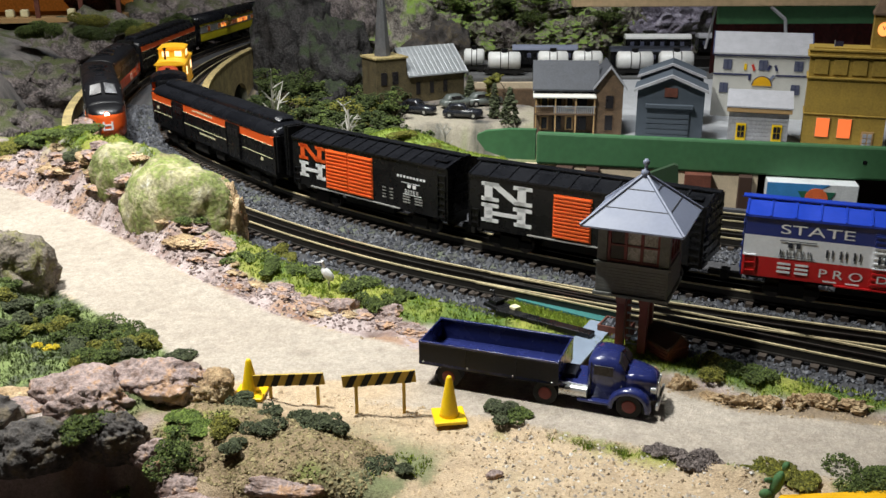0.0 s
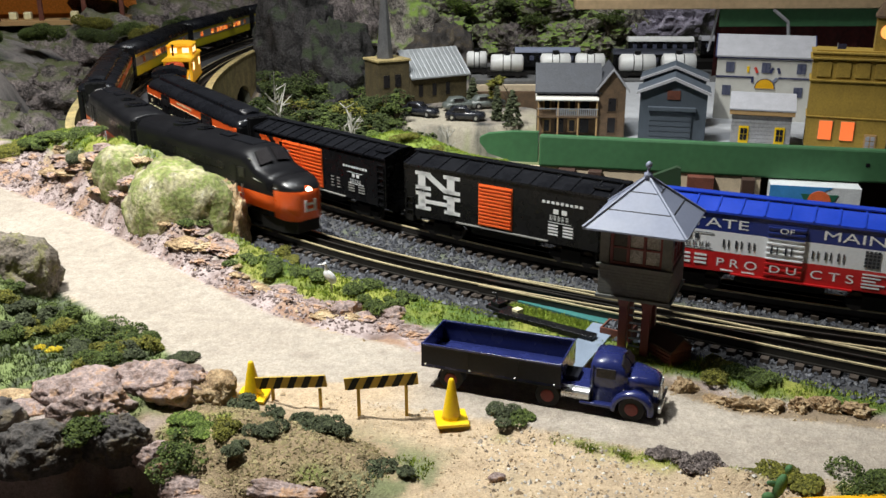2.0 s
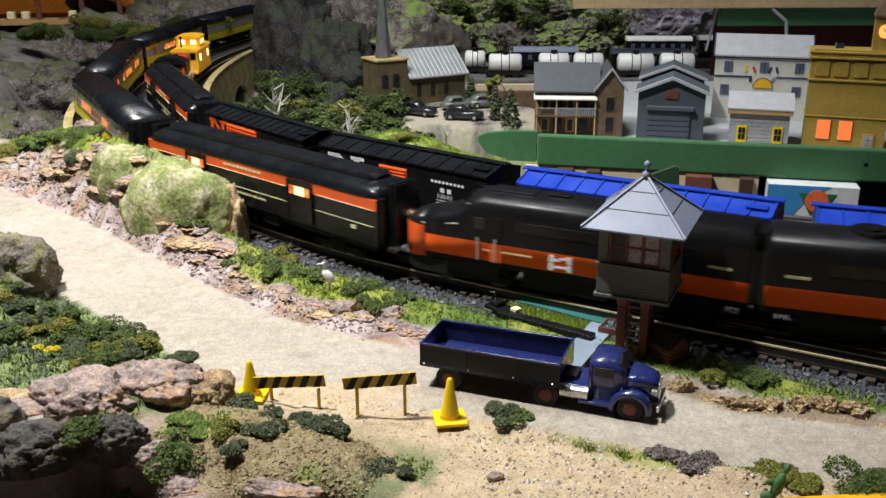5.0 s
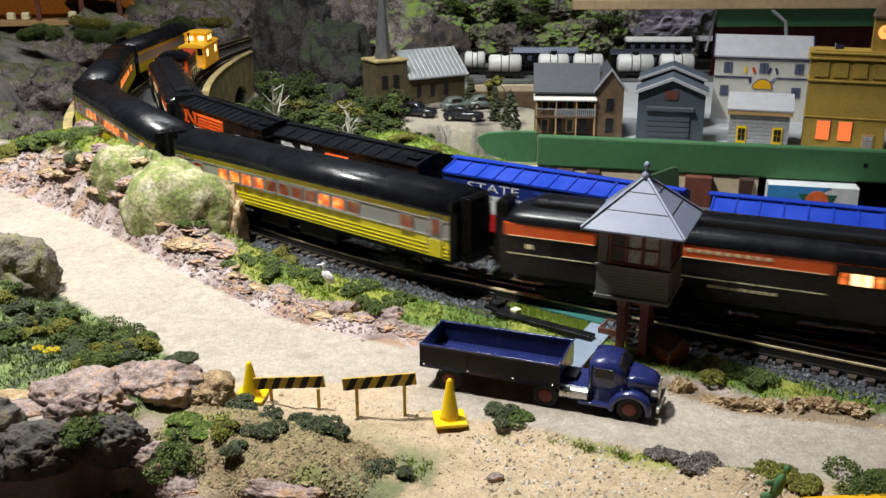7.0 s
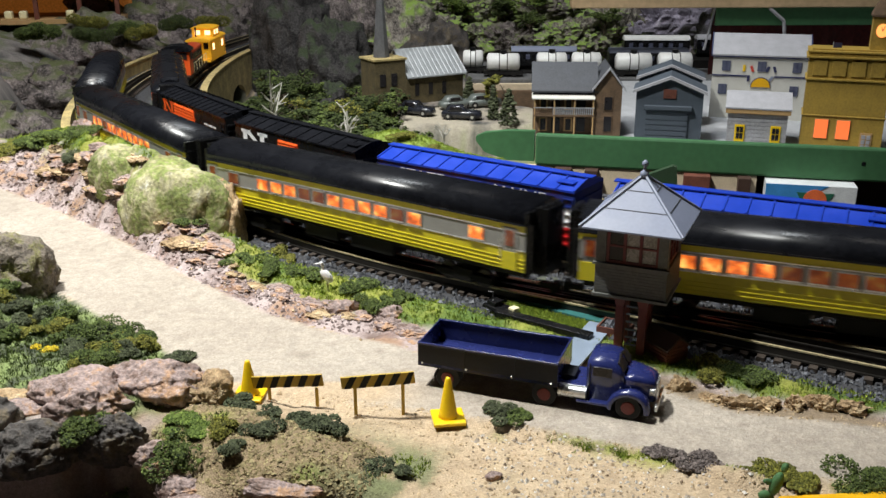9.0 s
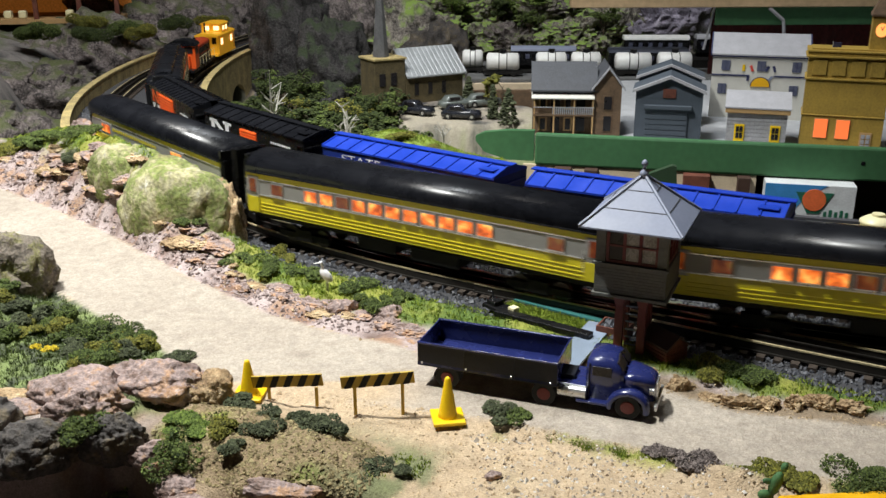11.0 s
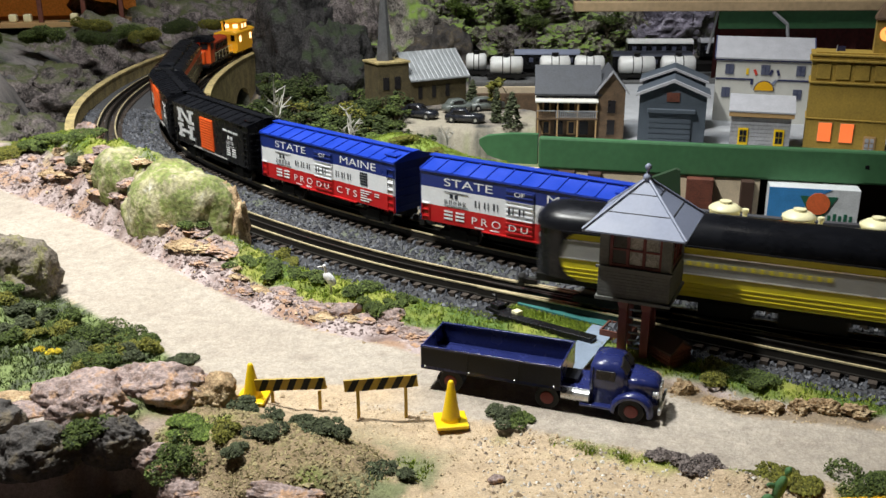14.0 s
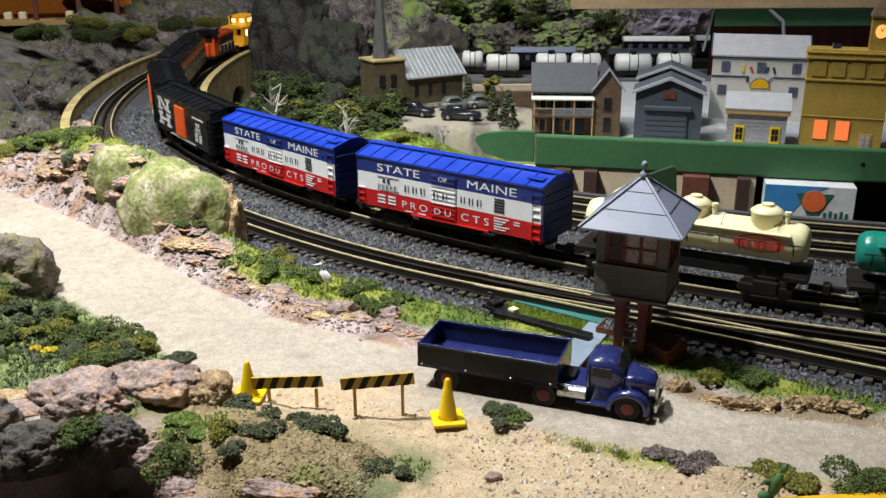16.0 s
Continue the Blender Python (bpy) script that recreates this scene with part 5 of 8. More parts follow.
def switcher():
    """End-cab switching engine, cab towards +x."""
    car = thing("switching_locomotive", "orange and black end-cab switching locomotive with arched cab roof", "locomotive", "freight train")
    h = 0.128
    part("frame", bx(-h, h, -0.030, 0.030, 0.020, 0.0275, 0.001), BLACK, car)
    part("hood", prism(fresh(), arch(0.0205, 0.0275, 0.068, 0.008, 8), -h + 0.012, h - 0.058), RUSTRED, car)
    part("hood_base", bx(-h + 0.010, h - 0.058, -0.0212, 0.0212, 0.0275, 0.046, 0.0006), BLACK, car)
    for k in range(8):
        part("louvre", bx(-h + 0.024 + k * 0.016, -h + 0.033 + k * 0.016, -0.0222, 0.0222, 0.050, 0.064, 0.0004), BLACK, car)
    part("cab", bx(h - 0.060, h - 0.020, -0.0300, 0.0300, 0.0275, 0.0815, 0.001), ORANGE, car)
    part("cab_roof", prism(fresh(), arch(0.0325, 0.0800, 0.0815, 0.0125, 12), h - 0.066, h - 0.014), BLACKROOF, car)
    for s in (-1, 1):
        w_ = part("cab_window", bx(h - 0.0205, h - 0.0185, s * 0.015 - 0.009, s * 0.015 + 0.009, 0.063, 0.078), DARKGLASS, car)
        part("cab_window", bx(h - 0.053, h - 0.028, s * 0.0302 - 0.0007, s * 0.0302 + 0.0007, 0.061, 0.076), DARKGLASS, car)
    part("short_hood", bx(h - 0.022, h - 0.004, -0.018, 0.018, 0.0275, 0.060, 0.003), ORANGE, car)
    bm = fresh()
    for y in (-0.029, 0.029):
        rod(bm, (-h + 0.002, y, 0.047), (h - 0.062, y, 0.047), 0.0007)
        for k in range(6):
            rod(bm, (-h + 0.002 + k * 0.036, y, 0.0275), (-h + 0.002 + k * 0.036, y, 0.047), 0.0006)
    part("handrail", bm, CREAM, car)
    part("exhaust", cyl(fresh(), 0.004, 0.010, pose(-0.03, 0, 0.079), 12), BLACK, car)
    part("marker_light", cyl(fresh(), 0.0022, 0.004, pose(h - 0.003, -0.014, 0.0585, 0, 90), 10), LITPALE, car)
    for x in (-h * 0.62, h * 0.62):
        bogie(car, x, 0.046, 0.0105)
    coupler(car, -h, -1)
    coupler(car, h, 1)
    return car


def caboose():
    car = thing("caboose", "bright yellow caboose with cupola, lit from inside", "caboose", "freight train")
    h, w, zb, ze = 0.086, 0.0295, 0.024, 0.070
    part("body", bx(-h + 0.016, h - 0.016, -w, w, zb, ze, 0.0006), CABOOSE, car)
    part("roof", prism(fresh(), arch(w + 0.002, ze, ze + 0.0015, 0.007, 8), -h, h), CABOOSE, car)
    cup = part("cupola", bx(-0.030, 0.030, -w * 0.92, w * 0.92, ze + 0.004, ze + 0.026, 0.0006), CABOOSE, car)
    part("cupola_roof", prism(fresh(), arch(w * 0.98, ze + 0.026, ze + 0.0272, 0.005, 8), -0.034, 0.034), CABOOSE, cup)
    for s in (-1, 1):
        for x in (-0.020, 0.006):
            part("cupola_window", bx(x, x + 0.013, s * w * 0.922 - 0.0006, s * w * 0.922 + 0.0006, ze + 0.011, ze + 0.022), LITPALE, cup)
        part("cupola_window", bx(0.0298, 0.0308, s * 0.013 - 0.007, s * 0.013 + 0.007, ze + 0.011, ze + 0.022), LITPALE, cup)
        for x in (-0.056, 0.036):
            wd = part("window", bx(x, x + 0.016, s * (w + 0.0002) - 0.0007, s * (w + 0.0002) + 0.0007, 0.046, 0.062), LITPALE, car)
        part("end_window", bx(h - 0.0162, h - 0.0152, s * 0.017 - 0.006, s * 0.017 + 0.006, 0.050, 0.066), DARKGLASS, car)
    part("platform", bx(-h, h, -w, w, 0.0195, 0.0245), CABOOSE, car)
    bm = fresh()
    for x in (-h + 0.002, h - 0.002):
        for y in (-w + 0.002, -0.010, 0.010, w - 0.002):
            rod(bm, (x, y, 0.0245), (x, y, ze if abs(y) > 0.02 else 0.046), 0.0008)
        rod(bm, (x, -w + 0.002, 0.046), (x, w - 0.002, 0.046), 0.0008)
    part("railing", bm, CABOOSE, car)
    part("chimney", cyl(cyl(fresh(), 0.0022, 0.026, pose(0.050, -0.012, ze + 0.016), 10), 0.0035, 0.003, pose(0.050, -0.012, ze + 0.030), 10), BLACK, car)
    for x in (-h * 0.58, h * 0.58):
        bogie(car, x, 0.034)
    coupler(car, -h, -1)
    coupler(car, h, 1)
    return car


# trains: (car, length, place of its right end along the line at 0 s, turned round)
PASSENGER_SPEED, FREIGHT_SPEED = 0.2903, -0.0478
FIRST = -2.006
PASSENGERS = [(locomotive(), 0.352, FIRST + 1.221, False), (locomotive(), 0.352, FIRST + 0.859, True), (baggage_car(0.445, "passenger train", True), 0.457, FIRST + 0.497, False),
              (coach("day", 1), 0.457, FIRST, False), (coach("day", 4), 0.457, FIRST - 0.499, False), (coach("day", 7), 0.457, FIRST - 0.998, False), (coach("tail", 0), 0.457, FIRST - 1.503, False)]
FREIGHT_HEAD = 0.608
maine = maine_boxcar()
maine_too = copy_thing(maine, pose(0, 0, 0))
FREIGHT = [(caboose(), 0.172, FREIGHT_HEAD - 1.69, False), (switcher(), 0.256, FREIGHT_HEAD - 1.40, False), (baggage_car(0.445, "freight train", False), 0.445, FREIGHT_HEAD - 0.886, False),
           (black_boxcar(True), 0.265, FREIGHT_HEAD - 0.590, False), (black_boxcar(False), 0.265, FREIGHT_HEAD - 0.298, False), (maine, 0.265, FREIGHT_HEAD, False), (maine_too, 0.265, FREIGHT_HEAD + 0.300, False),
           (tank_car("cream three-dome tank car with a red oval sign", CREAM, (-0.070, 0.0, 0.070)), 0.233, FREIGHT_HEAD + 0.565, False), (tank_car("teal green single-dome tank car", TANKGREEN, (0.0,), oval=False), 0.233, FREIGHT_HEAD + 0.832, False)]


# ---- scenery pieces: rocks, bushes, trees ----
def rock(x, y, z, rx, ry, rz, mat, seed, label, turn=0, sharp=1.0, sub=4, lean=0.0):
    """Cast plaster rock: broken facets, ledges and cracks, finer where it is larger."""
    bm = fresh()
    bmesh.ops.create_icosphere(bm, subdivisions=sub, radius=1)
    off = Vector((seed * 3.7, seed * 1.9, seed * 5.3))
    for v in bm.verts:
        p = v.co.copy()
        warp = p + noise.noise_vector(p * 1.6 + off) * 0.35
        d, c = noise.voronoi(warp * 1.9 + off)
        facet = (noise.cell(c[0] * 7.3) - 0.5) * 0.17 * sharp - 0.08 * sharp * math.exp(-((d[1] - d[0]) / 0.12)**2)
        d2, c2 = noise.voronoi(warp * 5.2 + off)
        chip = (noise.cell(c2[0] * 5.1) - 0.5) * 0.045 * sharp - 0.03 * sharp * math.exp(-((d2[1] - d2[0]) / 0.12)**2)
        big = noise.noise(p * 0.9 + off) * 0.35
        fine = (1 - abs(noise.noise(p * 11 + off)) * 2) * 0.05 * sharp + noise.noise(p * 23 + off) * 0.025
        fine += (1 - abs(noise.noise(p * 2.4 + off)) * 2) * 0.14 * sharp + (1 - abs(noise.noise(p * 5.5 + off)) * 2) * 0.07 * sharp
        ledge = math.floor((p.z + 0.30 * noise.noise(p * 1.7 + off)) * 5) / 5 - p.z
        v.co = p * (1 + big + facet + chip + fine) + Vector((p.x, p.y, 0)) * ledge * 0.35 * sharp
        v.co.x -= lean * v.co.z
        v.co.z = max(v.co.z, -0.6)
    bmesh.ops.transform(bm, matrix=Matrix.Diagonal((rx, ry, rz, 1)), verts=bm.verts)
    ob = part("rock", bm, mat, smooth=sharp < 0.9)
    ob.matrix_basis = pose(x, y, z, 0, 0, turn)
    return tagged(ob, label, "rock", "rocks")


def cloud(name, mat, pts, size, flat=0.8, seed=1):
    ob = stones(name, "", mat, np.array(pts), size, flat, seed)
    del ob["category"], ob["kind"]
    return ob


def foam(cx, cy, cz, r, h, n, seed, lumps=6):
    """Points on the skin and inside of a lumpy bush."""
    rng = np.random.default_rng(seed)
    c = np.stack([rng.normal(0, r * 0.45, lumps), rng.normal(0, r * 0.45, lumps), rng.uniform(0.15, 0.55, lumps) * h], -1)
    rad = rng.uniform(0.35, 0.6, lumps)
    k = rng.integers(0, lumps, n)
    d = rng.normal(0, 1, (n, 3))
    d /= np.linalg.norm(d, axis=1)[:, None]
    p = c[k] + d * (rad[k] * rng.uniform(0.75, 1.05, n))[:, None] * np.array([r, r, h * 0.75])
    p[:, 2] = np.maximum(p[:, 2], -0.003)
    return p + np.array([cx, cy, cz])


def bush(x, y, r, h, mat, seed, label, z=None, crumb=None):
    z = land(x, y) if z is None else z
    n = int(1700 * (r / 0.02)**1.2) + 400
    ob = cloud("bush", mat, foam(0, 0, 0, r, h, min(int(n * 1.3), 5500), seed), crumb or max(0.0008, r * 0.030), 0.9, seed)
    ob.matrix_basis = pose(x, y, z)
    return tagged(ob, label, "bush", "bushes")


def limb_mesh(segs):
    bm = fresh()
    for a, b, r, r2 in segs:
        rod(bm, a, b, r, 7, r2)
    return bm


def tree(x, y, h, spread, mat, seed, label, z=None, crumb=0.0035, n=1500, bare=False, slim=False):
    rng = random.Random(seed)
    z = land(x, y) - 0.003 if z is None else z
    t = thing("tree", label, "tree", "trees", m=pose(x, y, z))
    segs, tips, p = [], [], Vector((0, 0, 0))
    top = Vector((rng.uniform(-0.1, 0.1) * h, rng.uniform(-0.1, 0.1) * h, h * (0.62 if not slim else 0.9)))
    thick = h * (0.5 if bare else 1.0)
    segs.append((p, top, thick * 0.035, thick * 0.018))
    for k in range(7 if not slim else 3):
        a = rng.uniform(0, 6.28)
        start = top * rng.uniform(0.35, 0.95)
        end = start + Vector((math.cos(a) * spread * rng.uniform(0.5, 1), math.sin(a) * spread * rng.uniform(0.5, 1), h * rng.uniform(0.12, 0.36)))
        mid = (start + end) / 2 + Vector((rng.uniform(-1, 1), rng.uniform(-1, 1), rng.uniform(0, 1))) * spread * 0.2
        segs += [(start, mid, thick * 0.020, thick * 0.014), (mid, end, thick * 0.014, thick * 0.006)]
        for j in range(2):
            tw = mid + Vector((rng.uniform(-1, 1), rng.uniform(-1, 1), rng.uniform(0.2, 1))) * spread * 0.5
            segs.append((mid, tw, h * 0.007, h * 0.003))
            tips.append(tw)
        tips.append(end)
    part("trunk", limb_mesh(segs), DEADWOOD if bare else BARK, t)
    if not bare:
        pts = []
        if slim:
            rr = np.random.default_rng(seed)
            zz = rr.uniform(0.08, 1.0, n) * h
            rad = spread * (1.05 - zz / h)**0.8 * rr.uniform(0.55, 1.05, n)
            a = rr.uniform(0, 6.28, n)
            pts = np.stack([rad * np.cos(a), rad * np.sin(a), zz], -1)
        else:
            per = n // len(tips)
            for j, tip in enumerate(tips):
                pts.append(foam(tip.x, tip.y, tip.z - spread * 0.15, spread * 0.42, spread * 0.42, per, seed * 31 + j, 4))
            pts = np.concatenate(pts)
        c = cloud("crown", mat, pts, crumb, 0.6, seed)
        c.parent = t
    return t


MOSSBOULDER = rock_mat("mossy_boulder", [(0.13, 0.12, 0.05), (0.27, 0.24, 0.11), (0.20, 0.25, 0.06), (0.36, 0.33, 0.18), (0.42, 0.39, 0.25), (0.74, 0.72, 0.66)], 30, 0.003)
# crags between the road and the near line
rock(-0.320, 1.090, -0.006, 0.080, 0.054, 0.082, MOSSBOULDER, 3, "sloping mossy sandstone outcrop beside the track", -35, 0.25, 5, 0.15)
rock(-0.396, 1.170, 0.014, 0.062, 0.040, 0.062, MOSSBOULDER, 13, "low pale mossy boulder on the road bank", -30, 0.35, 5)
rock(-0.262, 1.080, -0.012, 0.024, 0.034, 0.062, SANDROCK, 9, "broken tan rock slab leaning on the boulder", 20, 0.65, 5)
rock(-0.560, 1.42, 0.040, 0.030, 0.020, 0.022, ROCK, 5, "grey-pink rock on the bank above the curve", 10)
k = 0
for (x0, y0), (x1, y1), n in (((-0.72, 1.42), (-0.515, 1.225), 18), ((-0.515, 1.225), (-0.404, 1.115), 18), ((-0.404, 1.115), (-0.279, 0.980), 20), ((-0.279, 0.980), (-0.168, 0.868), 16), ((-0.168, 0.868), (-0.02, 0.778), 13)):
    rr = random.Random(int(n + 100 * y0))
    for j in range(n):
        f = (j + rr.random()) / n
        off = rr.uniform(0.0, 0.050) if x0 < -0.3 else rr.uniform(0.0, 0.022)
        big = rr.uniform(0.006, 0.017) * (1.0 if x0 < -0.3 else 0.7)
        x, y = x0 + (x1 - x0) * f + off * 0.6, y0 + (y1 - y0) * f + off * 0.8
        rock(x, y, land(x, y) - big * 0.1, big * rr.uniform(1.2, 2.2), big * 1.1, big * rr.uniform(0.30, 0.5), ROCK if rr.random() < 0.75 else SANDROCK, 20 + k, "jagged pinkish grey rock on the road bank", rr.uniform(-60, -20), 1.0, 4)
        k += 1
for j in range(10):
    rr = random.Random(400 + j)
    x = 0.13 + j * 0.021
    y = np.interp(x, [0.09, 0.178, 0.224, 0.334, 0.5], [0.735, 0.70, 0.662, 0.636, 0.62]) + rr.uniform(-0.004, 0.008)
    rock(x, y, land(x, y), rr.uniform(0.008, 0.016), 0.008, rr.uniform(0.005, 0.010), SANDROCK, 60 + j, "low crumbly tan rock beside the road", rr.uniform(-40, 0), 1.2, 4)
for x, y, r in ((0.150, 0.716, 0.012), (-0.052, 0.835, 0.011), (-0.10, 0.845, 0.012)):
    rock(x, y, land(x, y), r * 1.3, r, r * 0.9, SANDROCK if x > 0 else ROCK, int(90 + 100 * abs(x)), "rough tan-grey rock in the grass", 30, 1.0, 3)
rock(0.034, 0.558, -0.012, 0.006, 0.004, 0.004, ROCK, 77, "smooth grey stone lying on the sand", 10, 0.3, 3)
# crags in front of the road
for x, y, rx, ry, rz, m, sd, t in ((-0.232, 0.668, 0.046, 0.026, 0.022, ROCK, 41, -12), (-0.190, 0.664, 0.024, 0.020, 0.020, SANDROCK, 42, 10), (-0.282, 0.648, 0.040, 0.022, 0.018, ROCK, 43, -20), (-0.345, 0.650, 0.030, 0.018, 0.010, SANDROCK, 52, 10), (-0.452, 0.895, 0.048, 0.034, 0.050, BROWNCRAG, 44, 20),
                                   (-0.170, 0.545, 0.030, 0.010, 0.007, ROCK, 45, -12), (-0.300, 0.598, 0.032, 0.020, 0.024, DARKSHADEROCK, 46, 20), (-0.250, 0.610, 0.028, 0.014, 0.024, DARKSHADEROCK, 47, 0), (-0.110, 0.540, 0.030, 0.010, 0.006, ROCK, 48, -10), (-0.350, 0.612, 0.034, 0.022, 0.024, DARKSHADEROCK, 49, 35), (-0.214, 0.606, 0.020, 0.012, 0.014, ROCK, 50, 0), (-0.275, 0.626, 0.028, 0.015, 0.020, ROCK, 51, 0), (-0.325, 0.632, 0.026, 0.014, 0.014, ROCK, 53, 15),
                                   (-0.325, 0.570, 0.040, 0.020, 0.016, DARKSHADEROCK, 54, 10), (-0.275, 0.575, 0.030, 0.016, 0.014, DARKSHADEROCK, 55, -20), (-0.215, 0.578, 0.022, 0.012, 0.014, DARKSHADEROCK, 56, 20), (-0.180, 0.560, 0.020, 0.012, 0.010, ROCK, 57, 0), (-0.375, 0.640, 0.030, 0.020, 0.018, DARKSHADEROCK, 58, 0)):
    # the darkest outcrops have the gorge's shade painted into their stains
    rock(x, y, land(x, y) - 0.003, rx, ry, rz, m, sd, "craggy grey-brown rock outcrop with ledges" if m is not DARKSHADEROCK else "craggy dark grey rock outcrop with gorge shade put into its colour", t, 0.55, 5)

BUSHES = [(-0.330, 0.800, 0.026, 0.030, MOSS), (-0.295, 0.785, 0.024, 0.028, MOSS),
          (-0.345, 0.740, 0.0050, 0.008, YELLOWFOAM), (-0.415, 0.745, 0.0065, 0.008, YELLOWFOAM), (-0.362, 0.752, 0.0045, 0.007, YELLOWFOAM), (-0.238, 0.738, 0.014, 0.010, GREYBUSH), (-0.270, 0.612, 0.022, 0.022, MOSS), (-0.245, 0.600, 0.014, 0.016, MOSS),
          (-0.188, 0.580, 0.020, 0.026, MOSS), (-0.178, 0.612, 0.018, 0.004, BRIGHTLEAF), (-0.160, 0.590, 0.011, 0.012, OLIVE), (-0.195, 0.618, 0.014, 0.004, BRIGHTLEAF), (-0.159, 0.652, 0.012, 0.009, GREYBUSH), (-0.130, 0.622, 0.009, 0.010, GREYBUSH), (-0.112, 0.618, 0.009, 0.010, GREYBUSH),
          (-0.095, 0.612, 0.014, 0.014, GREYBUSH), (-0.135, 0.590, 0.013, 0.011, GREYBUSH), (-0.085, 0.600, 0.013, 0.014, GREYBUSH), (-0.150, 0.572, 0.010, 0.009, GREYBUSH), (-0.05, 0.560, 0.015, 0.006, GREYBUSH),
          (0.040, 0.641, 0.013, 0.009, GREYBUSH), (0.058, 0.636, 0.012, 0.009, MOSS), (0.180, 0.571, 0.015, 0.009, PURPLE), (0.165, 0.578, 0.011, 0.008, PURPLE), (0.152, 0.583, 0.008, 0.006, PURPLE), (0.288, 0.540, 0.022, 0.015, MOSS), (0.305, 0.545, 0.018, 0.013, MOSS), (0.220, 0.556, 0.016, 0.005, OLIVE), (0.240, 0.552, 0.014, 0.005, OLIVE),
          (-0.515, 1.260, 0.024, 0.022, GREYBUSH), (-0.382, 1.115, 0.016, 0.012, GREYBUSH), (-0.303, 1.035, 0.014, 0.010, MOSS), (-0.192, 1.018, 0.012, 0.014, OLIVE), (-0.180, 1.000, 0.011, 0.010, OLIVE), (-0.190, 0.945, 0.016, 0.010, MOSS), (-0.225, 0.975, 0.018, 0.010, MOSS),
          (-0.072, 0.848, 0.016, 0.016, MOSS), (-0.088, 0.885, 0.020, 0.012, MOSS), (-0.145, 0.925, 0.018, 0.010, MOSS), (-0.045, 0.862, 0.013, 0.010, MOSS), (0.225, 0.706, 0.018, 0.011, OLIVE), (0.245, 0.700, 0.016, 0.009, MOSS), (0.265, 0.690, 0.014, 0.007, MOSS),
          (-0.640, 1.430, 0.040, 0.018, MOSS), (-0.590, 1.390, 0.036, 0.016, MOSS), (-0.540, 1.345, 0.030, 0.014, MOSS), (-0.700, 1.48, 0.040, 0.018, OLIVE), (-0.455, 1.275, 0.030, 0.016, MOSS), (-0.385, 1.225, 0.020, 0.013, MOSS), (-0.355, 1.185, 0.018, 0.014, OLIVE), (-0.335, 1.165, 0.014, 0.012, OLIVE), (-0.79, 1.54, 0.04, 0.02, MOSS), (-0.62, 1.45, 0.014, 0.010, YELLOWFOAM),
          (-0.495, 0.905, 0.030, 0.016, OLIVE), (-0.06, 1.475, 0.020, 0.014, OLIVE), (-0.02, 1.44, 0.018, 0.012, OLIVE), (-0.12, 1.56, 0.016, 0.014, BRIGHTLEAF)]
for i in range(46):
    rr = random.Random(5000 + i)
    u, w = rr.random(), rr.random()
    BUSHES.append((-0.27 - 0.19 * u + 0.015 * w, 0.725 + 0.10 * u + 0.085 * (w - 0.4), rr.uniform(0.006, 0.017), rr.uniform(0.010, 0.024), rr.choice((MOSS, MOSS, GREYBUSH, GREYBUSH, OLIVE))))
FOAMWORD = {MOSS.name: "dark green foam bush", OLIVE.name: "olive and yellow-green foam bush", GREYBUSH.name: "small grey-green foam bush", YELLOWFOAM.name: "low foam bush with yellow flowers", PURPLE.name: "dry purple-brown foam bush", BRIGHTLEAF.name: "pale green foam bush"}
for i, (x, y, r, h, m) in enumerate(BUSHES):
    bush(x, y, r, h * (0.72 if x < -0.2 and y < 1.0 else 0.85), m, 200 + i, FOAMWORD[m.name] + (" on the rocky slope" if x < -0.1 else " beside the road"))

# ---- road works: cones, barriers, lorry ----
def cone(x, y, h, turn):
    c = thing("traffic_cone", "bright yellow plastic traffic cone on a square foot", "traffic cone", "cones", m=pose(x, y, -0.0115, 0, 0, turn))
    part("foot", bx(-0.0125, 0.0125, -0.0125, 0.0125, 0, 0.0028, 0.0008), CONE, c)
    part("cone", loft(fresh(), [[(r * math.cos(a), r * math.sin(a), z) for a in [2 * math.pi * k / 20 for k in range(20)]] for r, z in ((0.0078, 0.0026), (0.0070, 0.006), (0.0024, h - 0.002), (0.0016, h - 0.0003), (0.0008, h))]), CONE, c, smooth=True)
    return c


cone(0.003, 0.637, 0.036, 8)
cone(-0.158, 0.676, 0.032, -6)


def barrier(x0, y0, x1, y1, x2, y2, x3, y3, tip, low):
    """Striped board from (x2, y2) to (x3, y3) on two legs."""
    b = thing("road_barrier", "yellow and black striped wooden road barrier on two legs", "barrier", "barriers")
    for x, y in ((x0, y0), (x1, y1)):
        part("leg", bx(x - 0.0013, x + 0.0013, y - 0.0012, y + 0.0012, -0.0125, low + 0.006, 0.0003), BARYELLOW, b)
    d = Vector((x3 - x2, y3 - y2, 0))
    l, a = d.length, math.degrees(math.atan2(d.y, d.x))
    m = pose(x2, y2 - 0.0012, low, 0, -tip, a)
    board = part("board", bx(0, l, -0.002, 0, 0, 0.0098, 0.0002), BARYELLOW, b)
    board.matrix_basis = m
    n = 5
    for k in range(n):
        bm = fresh()
        x = l * (k + 0.12) / n
        w = l / n * 0.48
        lean = 0.0058
        pts = [(max(0, x - lean * 0.5 + (0 if k else 0)), 0.0098), (x + w - lean * 0.5, 0.0098), (min(l, x + w + lean * 0.5), 0.0), (x + lean * 0.5, 0.0)]
        pts = [(min(l, max(0, l - p[0])), z) for p, z in [((q[0], 0), q[1]) for q in pts]]
        loft(bm, [[(px, -0.0024, pz) for px, pz in pts], [(px, -0.0018, pz) for px, pz in pts]])
        part("stripe", bm, RUBBER, board)
    return b


